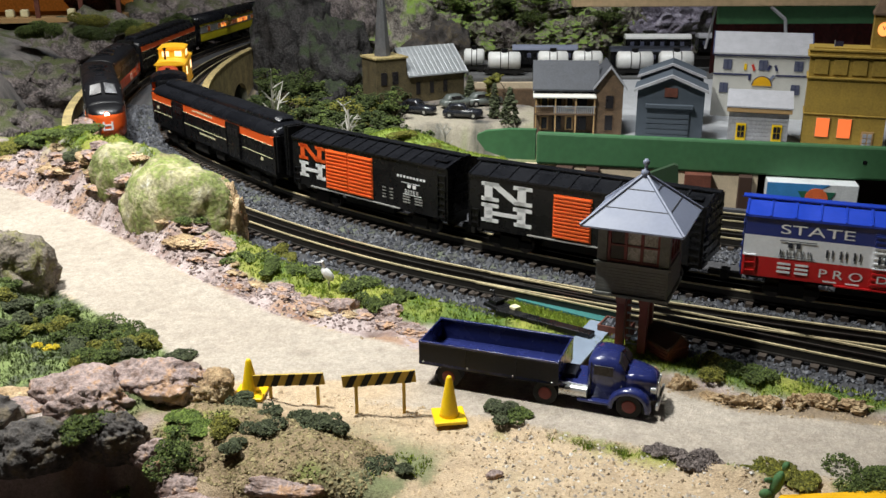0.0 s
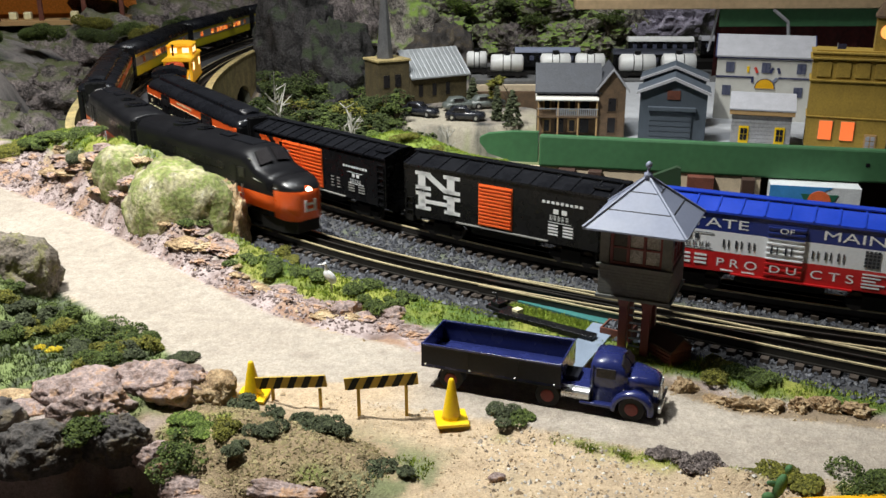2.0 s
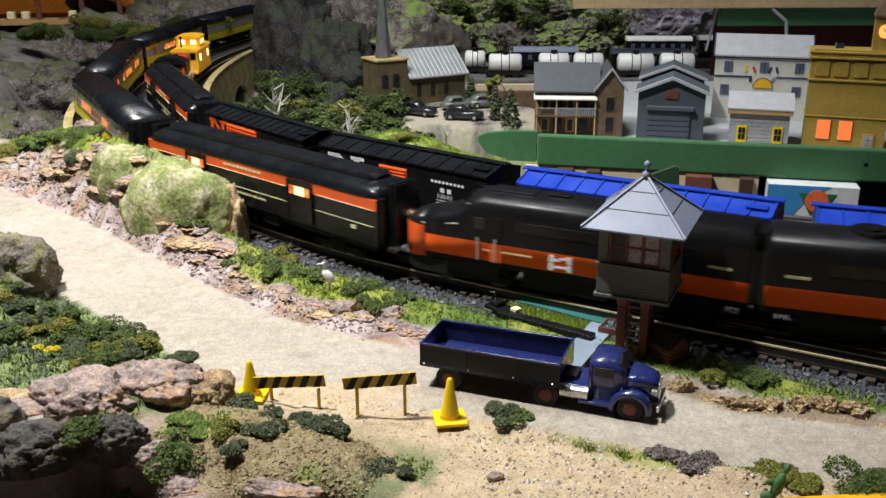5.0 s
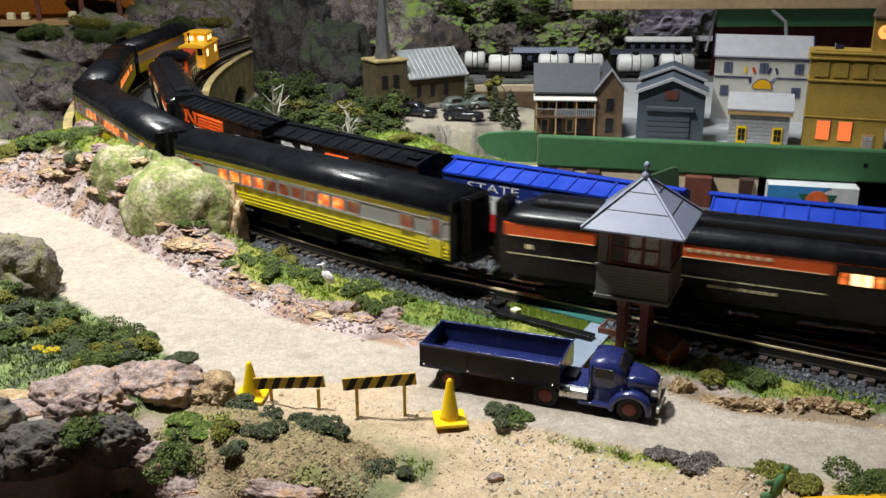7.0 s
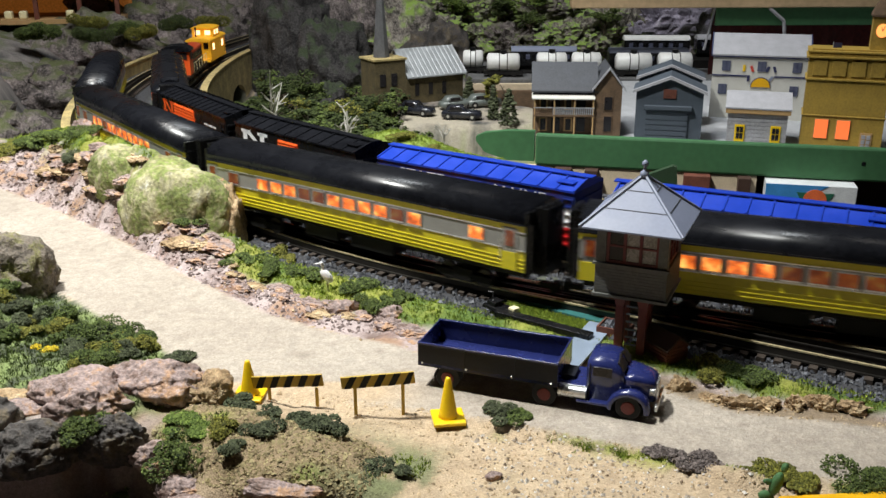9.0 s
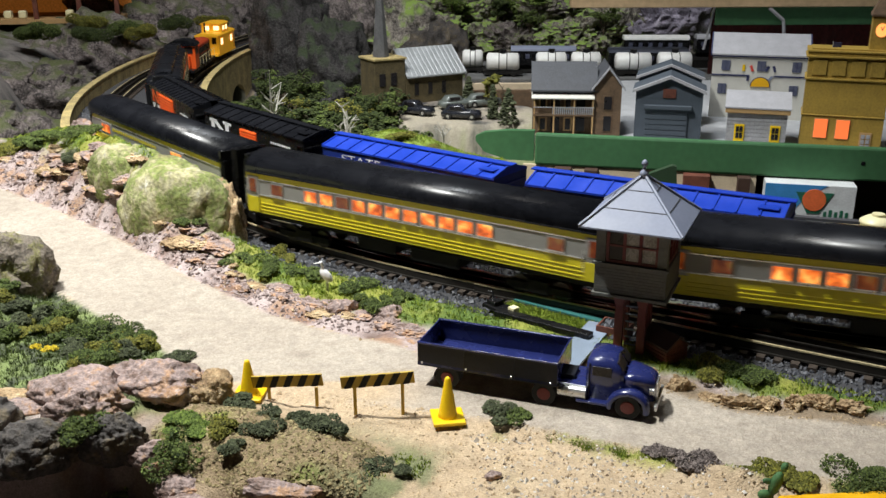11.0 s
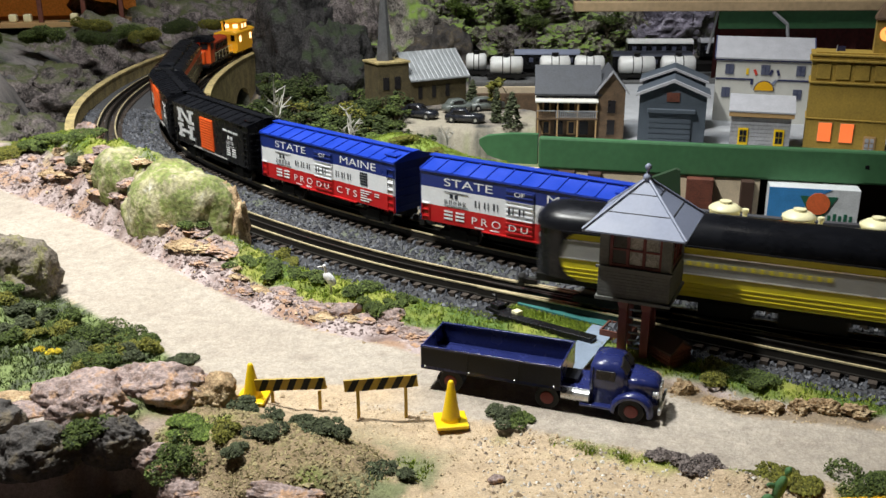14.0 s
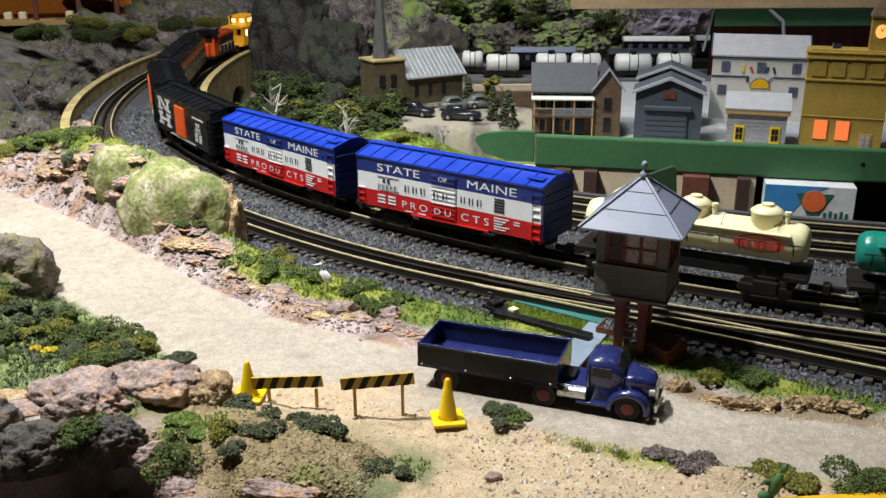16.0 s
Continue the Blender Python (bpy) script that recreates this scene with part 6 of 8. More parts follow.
barrier(-0.141, 0.672, -0.101, 0.660, -0.153, 0.674, -0.094, 0.660, 8.5, -0.002)
barrier(-0.069, 0.645, -0.032, 0.646, -0.079, 0.646, -0.022, 0.646, 5, 0.0115)


def lorry():
    """Toy articulated lorry; x forward from the front axle, near side -y."""
    t = thing("toy_lorry", "dark blue die-cast toy lorry with an open trailer, on the road", "lorry", m=pose(0.1485, 0.6545, -0.0105, 0, 0, -20.5))

    def wheel(x, y, parent):
        w = part("wheel", cyl(fresh(), 0.0098, 0.007, pose(x, y, 0.0098, 90), 24), RUBBER, parent, "black rubber tyre with red hub")
        part("hub", loft(fresh(), [[(x + r * math.cos(a), y + math.copysign(d, y), 0.0098 + r * math.sin(a)) for a in [2 * math.pi * k / 18 for k in range(18)]] for r, d in ((0.0055, 0.0034), (0.005, 0.0042), (0.002, 0.0046))]), HUBRED, w)
    tr = part("trailer_frame", box(box(fresh(), -0.160, -0.045, -0.009, 0.009, 0.016, 0.023), -0.075, -0.050, -0.012, 0.012, 0.012, 0.018), TRUCKDARK, t)
    # open trailer body
    x0, x1, w, z0, z1, k = -0.172, -0.055, 0.0252, 0.0195, 0.0390, 0.0014
    part("trailer_floor", bx(x0, x1, -w, w, z0, z0 + 0.0022), TRUCKBLUE, t)
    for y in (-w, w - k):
        # near side is in shade: painted darker here, the far one stays blue
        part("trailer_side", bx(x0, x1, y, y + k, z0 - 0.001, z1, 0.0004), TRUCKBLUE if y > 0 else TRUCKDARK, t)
        part("side_rail", bx(x0, x1, y - 0.0006, y + k + 0.0006, z1 - 0.0012, z1 + 0.0006, 0.0003), TRUCKBLUE, t)
    for x in (x0, x1 - k):
        part("trailer_end", bx(x, x + k, -w + k, w - k, z0 - 0.001, z1 + (0.000 if x < -0.1 else 0.001), 0.0004), TRUCKBLUE, t)
    for f in (0.34, 0.70):
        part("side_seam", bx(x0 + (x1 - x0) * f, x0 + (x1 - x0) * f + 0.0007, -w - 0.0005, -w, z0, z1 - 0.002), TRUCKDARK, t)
    bm = fresh()
    for xx in (-0.168, -0.130, -0.092, -0.060):
        bmesh.ops.create_icosphere(bm, subdivisions=1, radius=0.0009, matrix=Matrix.Translation((xx, -w - 0.0004, z0 + 0.002)))
    part("rivet", bm, CHROME, t)
    for y in (-0.0195, 0.0195):
        wheel(-0.147, y, t)
        wheel(-0.066, y, t)
        wheel(0, y, t)
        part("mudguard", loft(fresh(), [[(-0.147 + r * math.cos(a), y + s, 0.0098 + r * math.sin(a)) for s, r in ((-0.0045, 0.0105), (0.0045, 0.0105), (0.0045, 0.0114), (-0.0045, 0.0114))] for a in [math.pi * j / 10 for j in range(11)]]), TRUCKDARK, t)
        part("wing", loft(fresh(), [[(r * math.cos(a) * 1.08, y + s * (1 if y > 0 else 1), 0.0088 + r * math.sin(a) * (1.0 + 0.06 * math.cos(a))) for s, r in ((-0.0058, 0.0116), (0.0058, 0.0116), (0.0052, 0.0148), (0.0, 0.0156), (-0.0052, 0.0148))] for a in [math.radians(-8 + 196 * j / 14) for j in range(15)]]), TRUCKBLUE, t, smooth=True)
        part("running_board", bx(-0.040, -0.012, y - 0.005, y + 0.005, 0.0085, 0.0108, 0.0006), TRUCKBLUE, t)
    part("fuel_tank", cyl(fresh(), 0.0052, 0.022, pose(-0.044, -0.0185, 0.0145, 0, 90), 16), CHROME, t, "silver side fuel tank")
    part("chassis", bx(-0.078, 0.012, -0.010, 0.010, 0.011, 0.0175, 0.001), TRUCKBLUE, t)
    part("deck", bx(-0.060, -0.034, -0.017, 0.017, 0.0165, 0.0195, 0.0006), TRUCKBLUE, t)

    def ring(x, w_, zb, ze, zt, n=8):
        return [(x, w_ * (-math.cos(math.pi * j / n)), ze + (zt - ze) * math.sin(math.pi * j / n)**0.55) for j in range(n + 1)] + [(x, w_, zb), (x, -w_, zb)]
    def low(z):
        return 0.011 + (z - 0.011) * 0.80
    cab = part("cab", loft(fresh(), [ring(-0.034, 0.0165, 0.011, low(0.043), low(0.0490)), ring(-0.0325, 0.0185, 0.011, low(0.044), low(0.0530)), ring(-0.024, 0.0188, 0.011, low(0.044), low(0.0552)), ring(-0.013, 0.0186, 0.011, low(0.042), low(0.0538)), ring(-0.0085, 0.0180, 0.011, low(0.040), low(0.0490)), ring(-0.0050, 0.0176, 0.011, low(0.036), low(0.0395))]), TRUCKBLUE, t, smooth=True)
    for s in (-1, 1):
        part("side_window", bx(-0.029, -0.014, s * 0.0183 - 0.0008, s * 0.0183 + 0.0008, low(0.0355), low(0.0455), 0.0005), DARKGLASS, cab)
        part("door_seam", bx(-0.0315, -0.0308, s * 0.0186 - 0.0004, s * 0.0186 + 0.0004, 0.013, low(0.048)), TRUCKDARK, cab)
        bm = fresh()
        pts = ((-0.0128, s * 0.0012, low(0.0520)), (-0.0072, s * 0.0012, low(0.0420)), (-0.0072, s * 0.0150, low(0.0415)), (-0.0118, s * 0.0140, low(0.0490)))
        bm.faces.new([bm.verts.new(p) for p in pts])
        r = bmesh.ops.extrude_face_region(bm, geom=bm.faces[:])
        bmesh.ops.translate(bm, vec=(0.0022, 0, 0.0012), verts=[v for v in r["geom"] if isinstance(v, bmesh.types.BMVert)])
        part("windscreen", bm, DARKGLASS, cab)
        part("headlamp", cyl(fresh(), 0.0028, 0.004, pose(0.0165, s * 0.0125, 0.0215, 0, 90), 14), CHROME, t)
    part("bonnet", loft(fresh(), [ring(-0.007, 0.0165, 0.014, low(0.036), low(0.0400)), ring(0.004, 0.0150, 0.014, low(0.034), low(0.0392)), ring(0.013, 0.0125, 0.013, low(0.031), low(0.0370)), ring(0.0175, 0.0105, 0.012, low(0.028), low(0.0335)), ring(0.0190, 0.0085, 0.012, low(0.024), low(0.0290))]), TRUCKBLUE, t, smooth=True)
    part("grille", bx(0.0182, 0.0200, -0.0065, 0.0065, 0.0125, 0.0265, 0.0006), CHROME, t)
    part("bumper", bx(0.0195, 0.0218, -0.0195, 0.0195, 0.0085, 0.0130, 0.0007), CHROME, t, "worn silver bumper")
    return t


lorry()

# ---- signal tower and the things at its foot ----
tower = thing("signal_tower", "grey clapboard signal tower with slate-blue pyramid roof on maroon legs", "signal tower", m=pose(0.168, 0.7535, -0.0125, 0, 0, -24))
S = 0.030
zf, zt = 0.066, 0.125
part("floor_slab", bx(-S - 0.002, S + 0.002, -S - 0.002, S + 0.002, zf - 0.003, zf, 0.0004), TOWERWALL, tower)
for nm, a in (("wall", (-S, S, -S, -S + 0.002)), ("wall", (-S, S, S - 0.002, S)), ("wall", (-S, -S + 0.002, -S + 0.002, S - 0.002)), ("wall", (S - 0.002, S, -S + 0.002, S - 0.002))):
    low = part("wall", bx(*a, zf, zf + 0.026), TOWERWALL, tower)
    wd, dp = a[1] - a[0], a[3] - a[2]
    for k_ in range(9):
        z = zf + 0.001 + k_ * 0.0027
        part("clapboard", bx(a[0] - 0.0003, a[1] + 0.0003, a[2] - 0.0003, a[3] + 0.0003, z, z + 0.0025, 0.0002), TOWERWALL, low)
part("sill", bx(-S - 0.0022, S + 0.0022, -S - 0.0022, -S + 0.0005, zf + 0.0255, zf + 0.0275), TOWERWALL, tower)
for x in (-S, S - 0.008):
    for y in (-S, S - 0.008):
        part("corner_post", bx(x, x + 0.008, y, y + 0.008, zf + 0.026, zt), TOWERWALL, tower)
for rot in (0, 90, 180, 270):
    w_ = part("window", box(box(box(fresh(), -0.020, 0.020, -S + 0.001, -S + 0.003, zf + 0.027, zf + 0.030), -0.020, 0.020, -S + 0.001, -S + 0.003, zt - 0.004, zt), -0.020, 0.020, -S + 0.0012, -S + 0.0028, zf + 0.042, zf + 0.0435), MAROON, tower, "maroon window frame")
    for x in (-0.0215, -0.0075, 0.006, 0.020):
        box_ = part("mullion", bx(x, x + 0.0025, -S + 0.0008, -S + 0.0032, zf + 0.027, zt), MAROON, w_)
    for x in (-0.019, -0.005, 0.0085):
        # some panes are solid pale, a painted reflection; the others dark glass
        part("pane", bx(x, x + 0.0115, -S + 0.0024, -S + 0.0030, zf + 0.030, zt - 0.004), REFLECTPANE if rot in (0, 180) and x > -0.01 else DARKGLASS, w_)
    w_.matrix_basis = pose(0, 0, 0, 0, 0, rot)
part("ceiling_board", bx(-S + 0.002, S - 0.002, -S + 0.002, S - 0.002, zt, zt + 0.001), TOWERWALL, tower)
E_ = 0.0425
roof_z, tip_z = 0.1265, 0.1645
bm = fresh()
vs = [bm.verts.new((sx_ * E_, sy_ * E_, roof_z)) for sx_, sy_ in ((-1, -1), (1, -1), (1, 1), (-1, 1))]
vb = [bm.verts.new((sx_ * E_, sy_ * E_, roof_z - 0.0015)) for sx_, sy_ in ((-1, -1), (1, -1), (1, 1), (-1, 1))]
vt = bm.verts.new((0, 0, tip_z))
for a in range(4):
    bm.faces.new((vs[a], vs[(a + 1) % 4], vt))
    bm.faces.new((vb[a], vb[(a + 1) % 4], vs[(a + 1) % 4], vs[a]))
bm.faces.new(vb[::-1])
roof_ob = part("roof", bm, SLATE, tower)
for sx_, sy_ in ((-1, -1), (1, -1), (1, 1), (-1, 1)):
    part("hip_ridge", rod(fresh(), (sx_ * E_, sy_ * E_, roof_z + 0.0004), (0, 0, tip_z + 0.0004), 0.0014, 6), SLATE, roof_ob)
for f in (0.36, 0.70):
    for a in range(4):
        part("roof_seam", rod(fresh(), (-E_ * (1 - f), -E_ * (1 - f), roof_z + (tip_z - roof_z) * f), (E_ * (1 - f), -E_ * (1 - f), roof_z + (tip_z - roof_z) * f), 0.0005, 5), DARKSLATE, roof_ob).matrix_basis = pose(0, 0, 0, 0, 0, 90 * a)
fin = part("finial", loft(fresh(), [[(r * math.cos(2 * math.pi * j / 12), r * math.sin(2 * math.pi * j / 12), tip_z + z) for j in range(12)] for r, z in ((0.0042, -0.002), (0.0035, 0.0025), (0.0014, 0.0035), (0.0014, 0.007), (0.0028, 0.008), (0.0028, 0.0105), (0.0008, 0.0125))]), SLATE, tower, smooth=True)
for x, y in ((-0.011, -0.010), (0.009, -0.010), (-0.011, 0.012), (0.009, 0.012)):
    part("leg", loft(fresh(), [[(x + a * r, y + b * r, z) for a, b in ((-1, -1), (1, -1), (1, 1), (-1, 1))] for r, z in ((0.0035, 0.0), (0.0035, 0.050), (0.0065, zf - 0.002))]), MAROON, tower)
lad = part("ladder", box(fresh(), -0.0062, -0.0054, -0.0085, -0.0078, 0, zf), MAROON, tower)
for k_ in range(8):
    part("rung", bx(-0.006, 0.004, -0.0088, -0.0078, 0.004 + k_ * 0.0072, 0.0055 + k_ * 0.0072), PLATE, lad)
part("base_plate", bx(-0.055, 0.045, -0.022, 0.030, 0.0006, 0.0022), PLATE, tower, "pale grey base plate")
shed = thing("tool_shed", "small red-brown wooden shed with pitched roof at the tower's foot", "shed", m=pose(0.193, 0.738, -0.0105, 0, 0, -62))
part("body", prism(fresh(), [(-0.011, 0), (0.011, 0), (0.011, 0.018), (0, 0.026), (-0.011, 0.018)], -0.015, 0.015), RUST, shed)
for s in (-1, 1):
    part("roof", loft(fresh(), [[(x, s * 0.0135, 0.0160), (x, 0, 0.0265), (x, 0, 0.0280), (x, s * 0.0135, 0.0175)] for x in (-0.018, 0.018)]), BROWNPOST, shed)
for k_ in range(5):
    part("board", bx(-0.0155, 0.0155, -0.0118, 0.0118, 0.002 + k_ * 0.0032, 0.0046 + k_ * 0.0032, 0.0003), RUST, shed)
bin_ = thing("coal_bin", "open wooden bin full of black coal", "bin", m=pose(0.158, 0.786, -0.0105, 0, 0, -30))
for a in ((-0.014, 0.014, -0.012, -0.0105), (-0.014, 0.014, 0.0105, 0.012), (-0.014, -0.0125, -0.0105, 0.0105), (0.0125, 0.014, -0.0105, 0.0105)):
    part("side", bx(*a, 0, 0.012), RUST, bin_)
rg = np.random.default_rng(8)
coal = cloud("coal", BALLAST, np.stack([rg.uniform(-0.011, 0.011, 260), rg.uniform(-0.009, 0.009, 260), rg.uniform(0.006, 0.012, 260)], -1), 0.0018, 0.8, 8)
coal.parent = bin_
tagged(part("ramp", bx(-0.055, 0.055, -0.012, 0.012, 0, 0.002, m=pose(0.122, 0.752, -0.006, 0, 0, 62)), PLATE), "pale grey flat ramp board beside the tower", "board")
tagged(part("roadbed_board", bx(-0.055, 0.055, -0.008, 0.008, 0, 0.0018, m=pose(0.120, 0.842, -0.0095, 0, 0, -36)), TEAL), "teal foam board showing under the switch", "board")
machine = thing("switch_machine", "black switch machine with levers beside the points", "switch machine", m=pose(0.052, 0.842, -0.006, 0, 0, -50))
part("base", bx(-0.012, 0.016, -0.008, 0.008, 0, 0.004, 0.0006), BLACK, machine)
part("lever", rod(rod(fresh(), (-0.004, 0, 0.003), (-0.010, 0.004, 0.013), 0.0009), (-0.010, 0.004, 0.013), (-0.014, 0.002, 0.013), 0.0008), BLACK, machine)
part("motor", bx(-0.008, 0.004, -0.006, 0.006, 0.004, 0.0085, 0.0008), BLACK, machine)
part("contact", bx(0.020, 0.028, -0.004, 0.004, 0.002, 0.009, 0.0006), CREAM, machine)
tagged(part("control_bar", bx(-0.050, 0.050, -0.0055, 0.0055, 0, 0.006, 0.0008, m=pose(0.092, 0.796, -0.0055, 0, 0, -35)), BLACK), "long black plastic switch housing in the grass", "housing")

rg = np.random.default_rng(28)
along, across = rg.uniform(-0.02, 1.05, 1400), rg.normal(0, 0.0045, 1400)
across += 0.004 * np.sin(along * 17)
keep_ = np.sin(along * 23 + 1) + rg.uniform(-0.8, 0.8, 1400) > -0.25
blades("grass", "yellow-green moss along the near edge of the road", GRASS, np.stack([0.078 + 0.082 * along, 0.616 - 0.036 * along + across, -0.0125 + 0 * along], -1)[keep_], 0.0022, 28)
rg = np.random.default_rng(18)
along, across = rg.uniform(-0.056, 0.050, 1500), rg.uniform(-0.013, 0.015, 1500)
blades("grass", "bright yellow-green scenic grass beside the switch housing", GRASS, np.stack([0.104 + 0.819 * along + 0.574 * across, 0.817 - 0.574 * along + 0.819 * across, -0.0085 + 0 * along], -1), 0.0032, 18)
tagged(part("turf_pad", bx(-0.058, 0.052, -0.015, 0.014, -0.006, 0.0, 0.001, m=pose(0.104, 0.817, -0.0080, 0, 0, -35)), GRASS), "grassy turf pad under the switch housing", "turf", kind="structure")

# small figures and the bird
heron = fresh()
bmesh.ops.create_icosphere(heron, subdivisions=2, radius=1, matrix=Matrix.Translation((0, 0, 0.0115)) @ Matrix.Rotation(0.9, 4, "Y") @ Matrix.Diagonal((0.0062, 0.0030, 0.0034, 1)))
rod(heron, (-0.0022, 0, 0.0155), (-0.0030, 0, 0.0205), 0.0013, 8, 0.0009)
bmesh.ops.create_icosphere(heron, subdivisions=1, radius=0.0015, matrix=Matrix.Translation((-0.0034, 0, 0.021)))
rod(heron, (-0.004, 0, 0.021), (-0.0085, 0, 0.0205), 0.0006, 5, 0.0002)
rod(heron, (0, 0.001, 0), (0, 0.001, 0.009), 0.0005)
rod(heron, (0.001, -0.001, 0), (0.001, -0.001, 0.009), 0.0005)
hb = part("bird_figurine", heron, WHITE)
hb.matrix_basis = pose(-0.119, 0.886, land(-0.119, 0.886) + 0.001) @ Matrix.Scale(1.45, 4)
tagged(hb, "small white long-legged bird figurine in the grass", "figurine")
fg = fresh()
for p, s in (((0, 0, 0.018), (0.0055, 0.0045, 0.0105)), ((0.001, 0, 0.0325), (0.0032, 0.0032, 0.0040)), ((-0.004, 0, 0.007), (0.0075, 0.0040, 0.0045)), ((-0.0065, 0.001, 0.018), (0.0055, 0.0022, 0.0025))):
    bmesh.ops.create_icosphere(fg, subdivisions=2, radius=1, matrix=Matrix.Translation(p) @ Matrix.Diagonal((*s, 1)))
fo = part("figurine", fg, FIGGREEN, smooth=True)
fo.matrix_basis = pose(0.214, 0.528, -0.015, 0, 16, 0) @ Matrix.Diagonal((0.75, 0.8, 0.92, 1))
tagged(fo, "small plain seated figurine painted green beside the road", "figurine")
cart = thing("yellow_toy_vehicle", "orange-yellow toy vehicle at the near edge of the layout", "toy vehicle", m=pose(0.266, 0.508, -0.0148, 0, 0, 4))
part("body", loft(fresh(), [[(x, y * f, z) for y, z in ((-0.018, 0.004), (0.018, 0.004), (0.018, 0.010), (0.010, 0.0125), (-0.010, 0.0125), (-0.018, 0.010))] for x, f in ((-0.050, 0.7), (-0.045, 1.0), (0.06, 1.0))]), YELLOWORANGE, cart)
part("base", bx(-0.04, 0.055, -0.014, 0.014, 0, 0.005), RUBBER, cart)


# ---- viaduct walls of the curve ----
def parapet(line, s0, s1, off, thick, top, low, label, arch_at=None, arch_half=0.05, arch_top=-0.03):
    rings = []
    for s in np.arange(s0, s1, 0.008):
        p, h = line.at(s), line.heading(s)
        nx, ny = -math.sin(h), math.cos(h)
        zb = low
        if arch_at is not None and abs(s - arch_at) < arch_half:
            zb = arch_top - 0.05 * (1 - math.sqrt(1 - ((s - arch_at) / arch_half)**2))
        a, b = (p[0] + nx * off, p[1] + ny * off), (p[0] + nx * (off + thick), p[1] + ny * (off + thick))
        rings.append([(*a, zb), (*b, zb), (*b, top), (*a, top)])
    w = thing("viaduct_wall", label, "wall", "viaduct walls", "structure")
    part("masonry", loft(fresh(), rings), STONE, w)
    cap = []
    for r in rings:
        a, b = Vector(r[3]), Vector(r[2])
        d = (b - a) * 0.15
        cap.append([tuple(a - d), tuple(b + d), tuple(b + d + Vector((0, 0, 0.004))), tuple(a - d + Vector((0, 0, 0.004)))])
    part("coping", loft(fresh(), cap), STONE, w)
    return w


parapet(NEAR, -1.98, -0.86, -0.066, 0.012, 0.014, -0.22, "curved buff stone parapet on the outside of the viaduct")
parapet(FAR, -2.10, -1.10, 0.058, 0.012, 0.012, -0.20, "curved buff stone viaduct wall with an arch", arch_at=-1.62, arch_half=0.085, arch_top=-0.056)
deck = []
for s in np.arange(-1.76, -1.46, 0.02):
    p, h = FAR.at(s), FAR.heading(s)
    a, b = (p[0] + math.sin(h) * 0.06, p[1] - math.cos(h) * 0.06), (p[0] - math.sin(h) * 0.06, p[1] + math.cos(h) * 0.06)
    deck.append([(*a, -0.045), (*b, -0.045), (*b, -0.0138), (*a, -0.0138)])
tagged(part("culvert_deck", loft(fresh(), deck), TIE), "dark deck carrying the line over the arch", "deck", kind="structure")


def mossy(name, rock_c, moss_c, amount):
    """Rock with green on its upper ledges."""
    m = material(name, rock_c, 0.9, grain=0.65, scale=24, bump=0.012)
    nt = m.node_tree
    geo, sep, n, add, ramp, mix2 = (nt.nodes.new(k_) for k_ in ("ShaderNodeNewGeometry", "ShaderNodeSeparateXYZ", "ShaderNodeTexNoise", "ShaderNodeMath", "ShaderNodeMapRange", "ShaderNodeMix"))
    co = nt.nodes.new("ShaderNodeTexCoord")
    nt.links.new(co.outputs["Object"], n.inputs["Vector"])
    n.inputs["Scale"].default_value, n.inputs["Detail"].default_value = 22, 10
    nt.links.new(geo.outputs["Normal"], sep.inputs[0])
    add.operation = "MULTIPLY_ADD"
    nt.links.new(n.outputs["Fac"], add.inputs[0])
    add.inputs[1].default_value = 2.2
    nt.links.new(sep.outputs["Z"], add.inputs[2])
    ramp.inputs["From Min"].default_value, ramp.inputs["From Max"].default_value = 1.95 - amount, 2.5 - amount
    nt.links.new(add.outputs[0], ramp.inputs["Value"])
    mix2.data_type = "RGBA"
    base = [k_ for k_ in nt.nodes if k_.bl_idname == "ShaderNodeMix" and k_ is not mix2][0]
    mix2.inputs["B"].default_value = (*moss_c, 1)
    warp, crack, span, dark = (nt.nodes.new(k_) for k_ in ("ShaderNodeMix", "ShaderNodeTexVoronoi", "ShaderNodeMapRange", "ShaderNodeMix"))
    warp.data_type, dark.data_type, dark.blend_type, crack.feature = "VECTOR", "RGBA", "MULTIPLY", "DISTANCE_TO_EDGE"
    warp.inputs["Factor"].default_value, dark.inputs["Factor"].default_value, crack.inputs["Scale"].default_value = 0.10, 1.0, 11
    nt.links.new(co.outputs["Object"], warp.inputs["A"])
    nt.links.new(n.outputs["Color"], warp.inputs["B"])
    nt.links.new(warp.outputs["Result"], crack.inputs["Vector"])
    span.inputs["From Max"].default_value, span.inputs["To Min"].default_value = 0.10, 0.35
    nt.links.new(crack.outputs["Distance"], span.inputs["Value"])
    nt.links.new(base.outputs["Result"], dark.inputs["A"])
    nt.links.new(span.outputs[0], dark.inputs["B"])
    nt.links.new(dark.outputs["Result"], mix2.inputs["A"])
    nt.links.new(ramp.outputs[0], mix2.inputs["Factor"])
    nt.links.new(mix2.outputs["Result"], nt.nodes["Principled BSDF"].inputs["Base Color"])
    return m


CLIFF = mossy("dark_cliff", (0.26, 0.22, 0.21), (0.11, 0.125, 0.05), 0.3)
HILLROCK = mossy("grassy_hill_rock", (0.36, 0.32, 0.28), (0.26, 0.38, 0.08), 0.5)
GREYCLIFF = mossy("grey_cliff", (0.075, 0.070, 0.069), (0.045, 0.062, 0.03), 0.4)


def crag(x, y, z, rx, ry, rz, mat, seed, label, turn=0, sharp=1.1):
    return rock(x, y, z, rx, ry, rz, mat, seed, label, turn, sharp, 5)


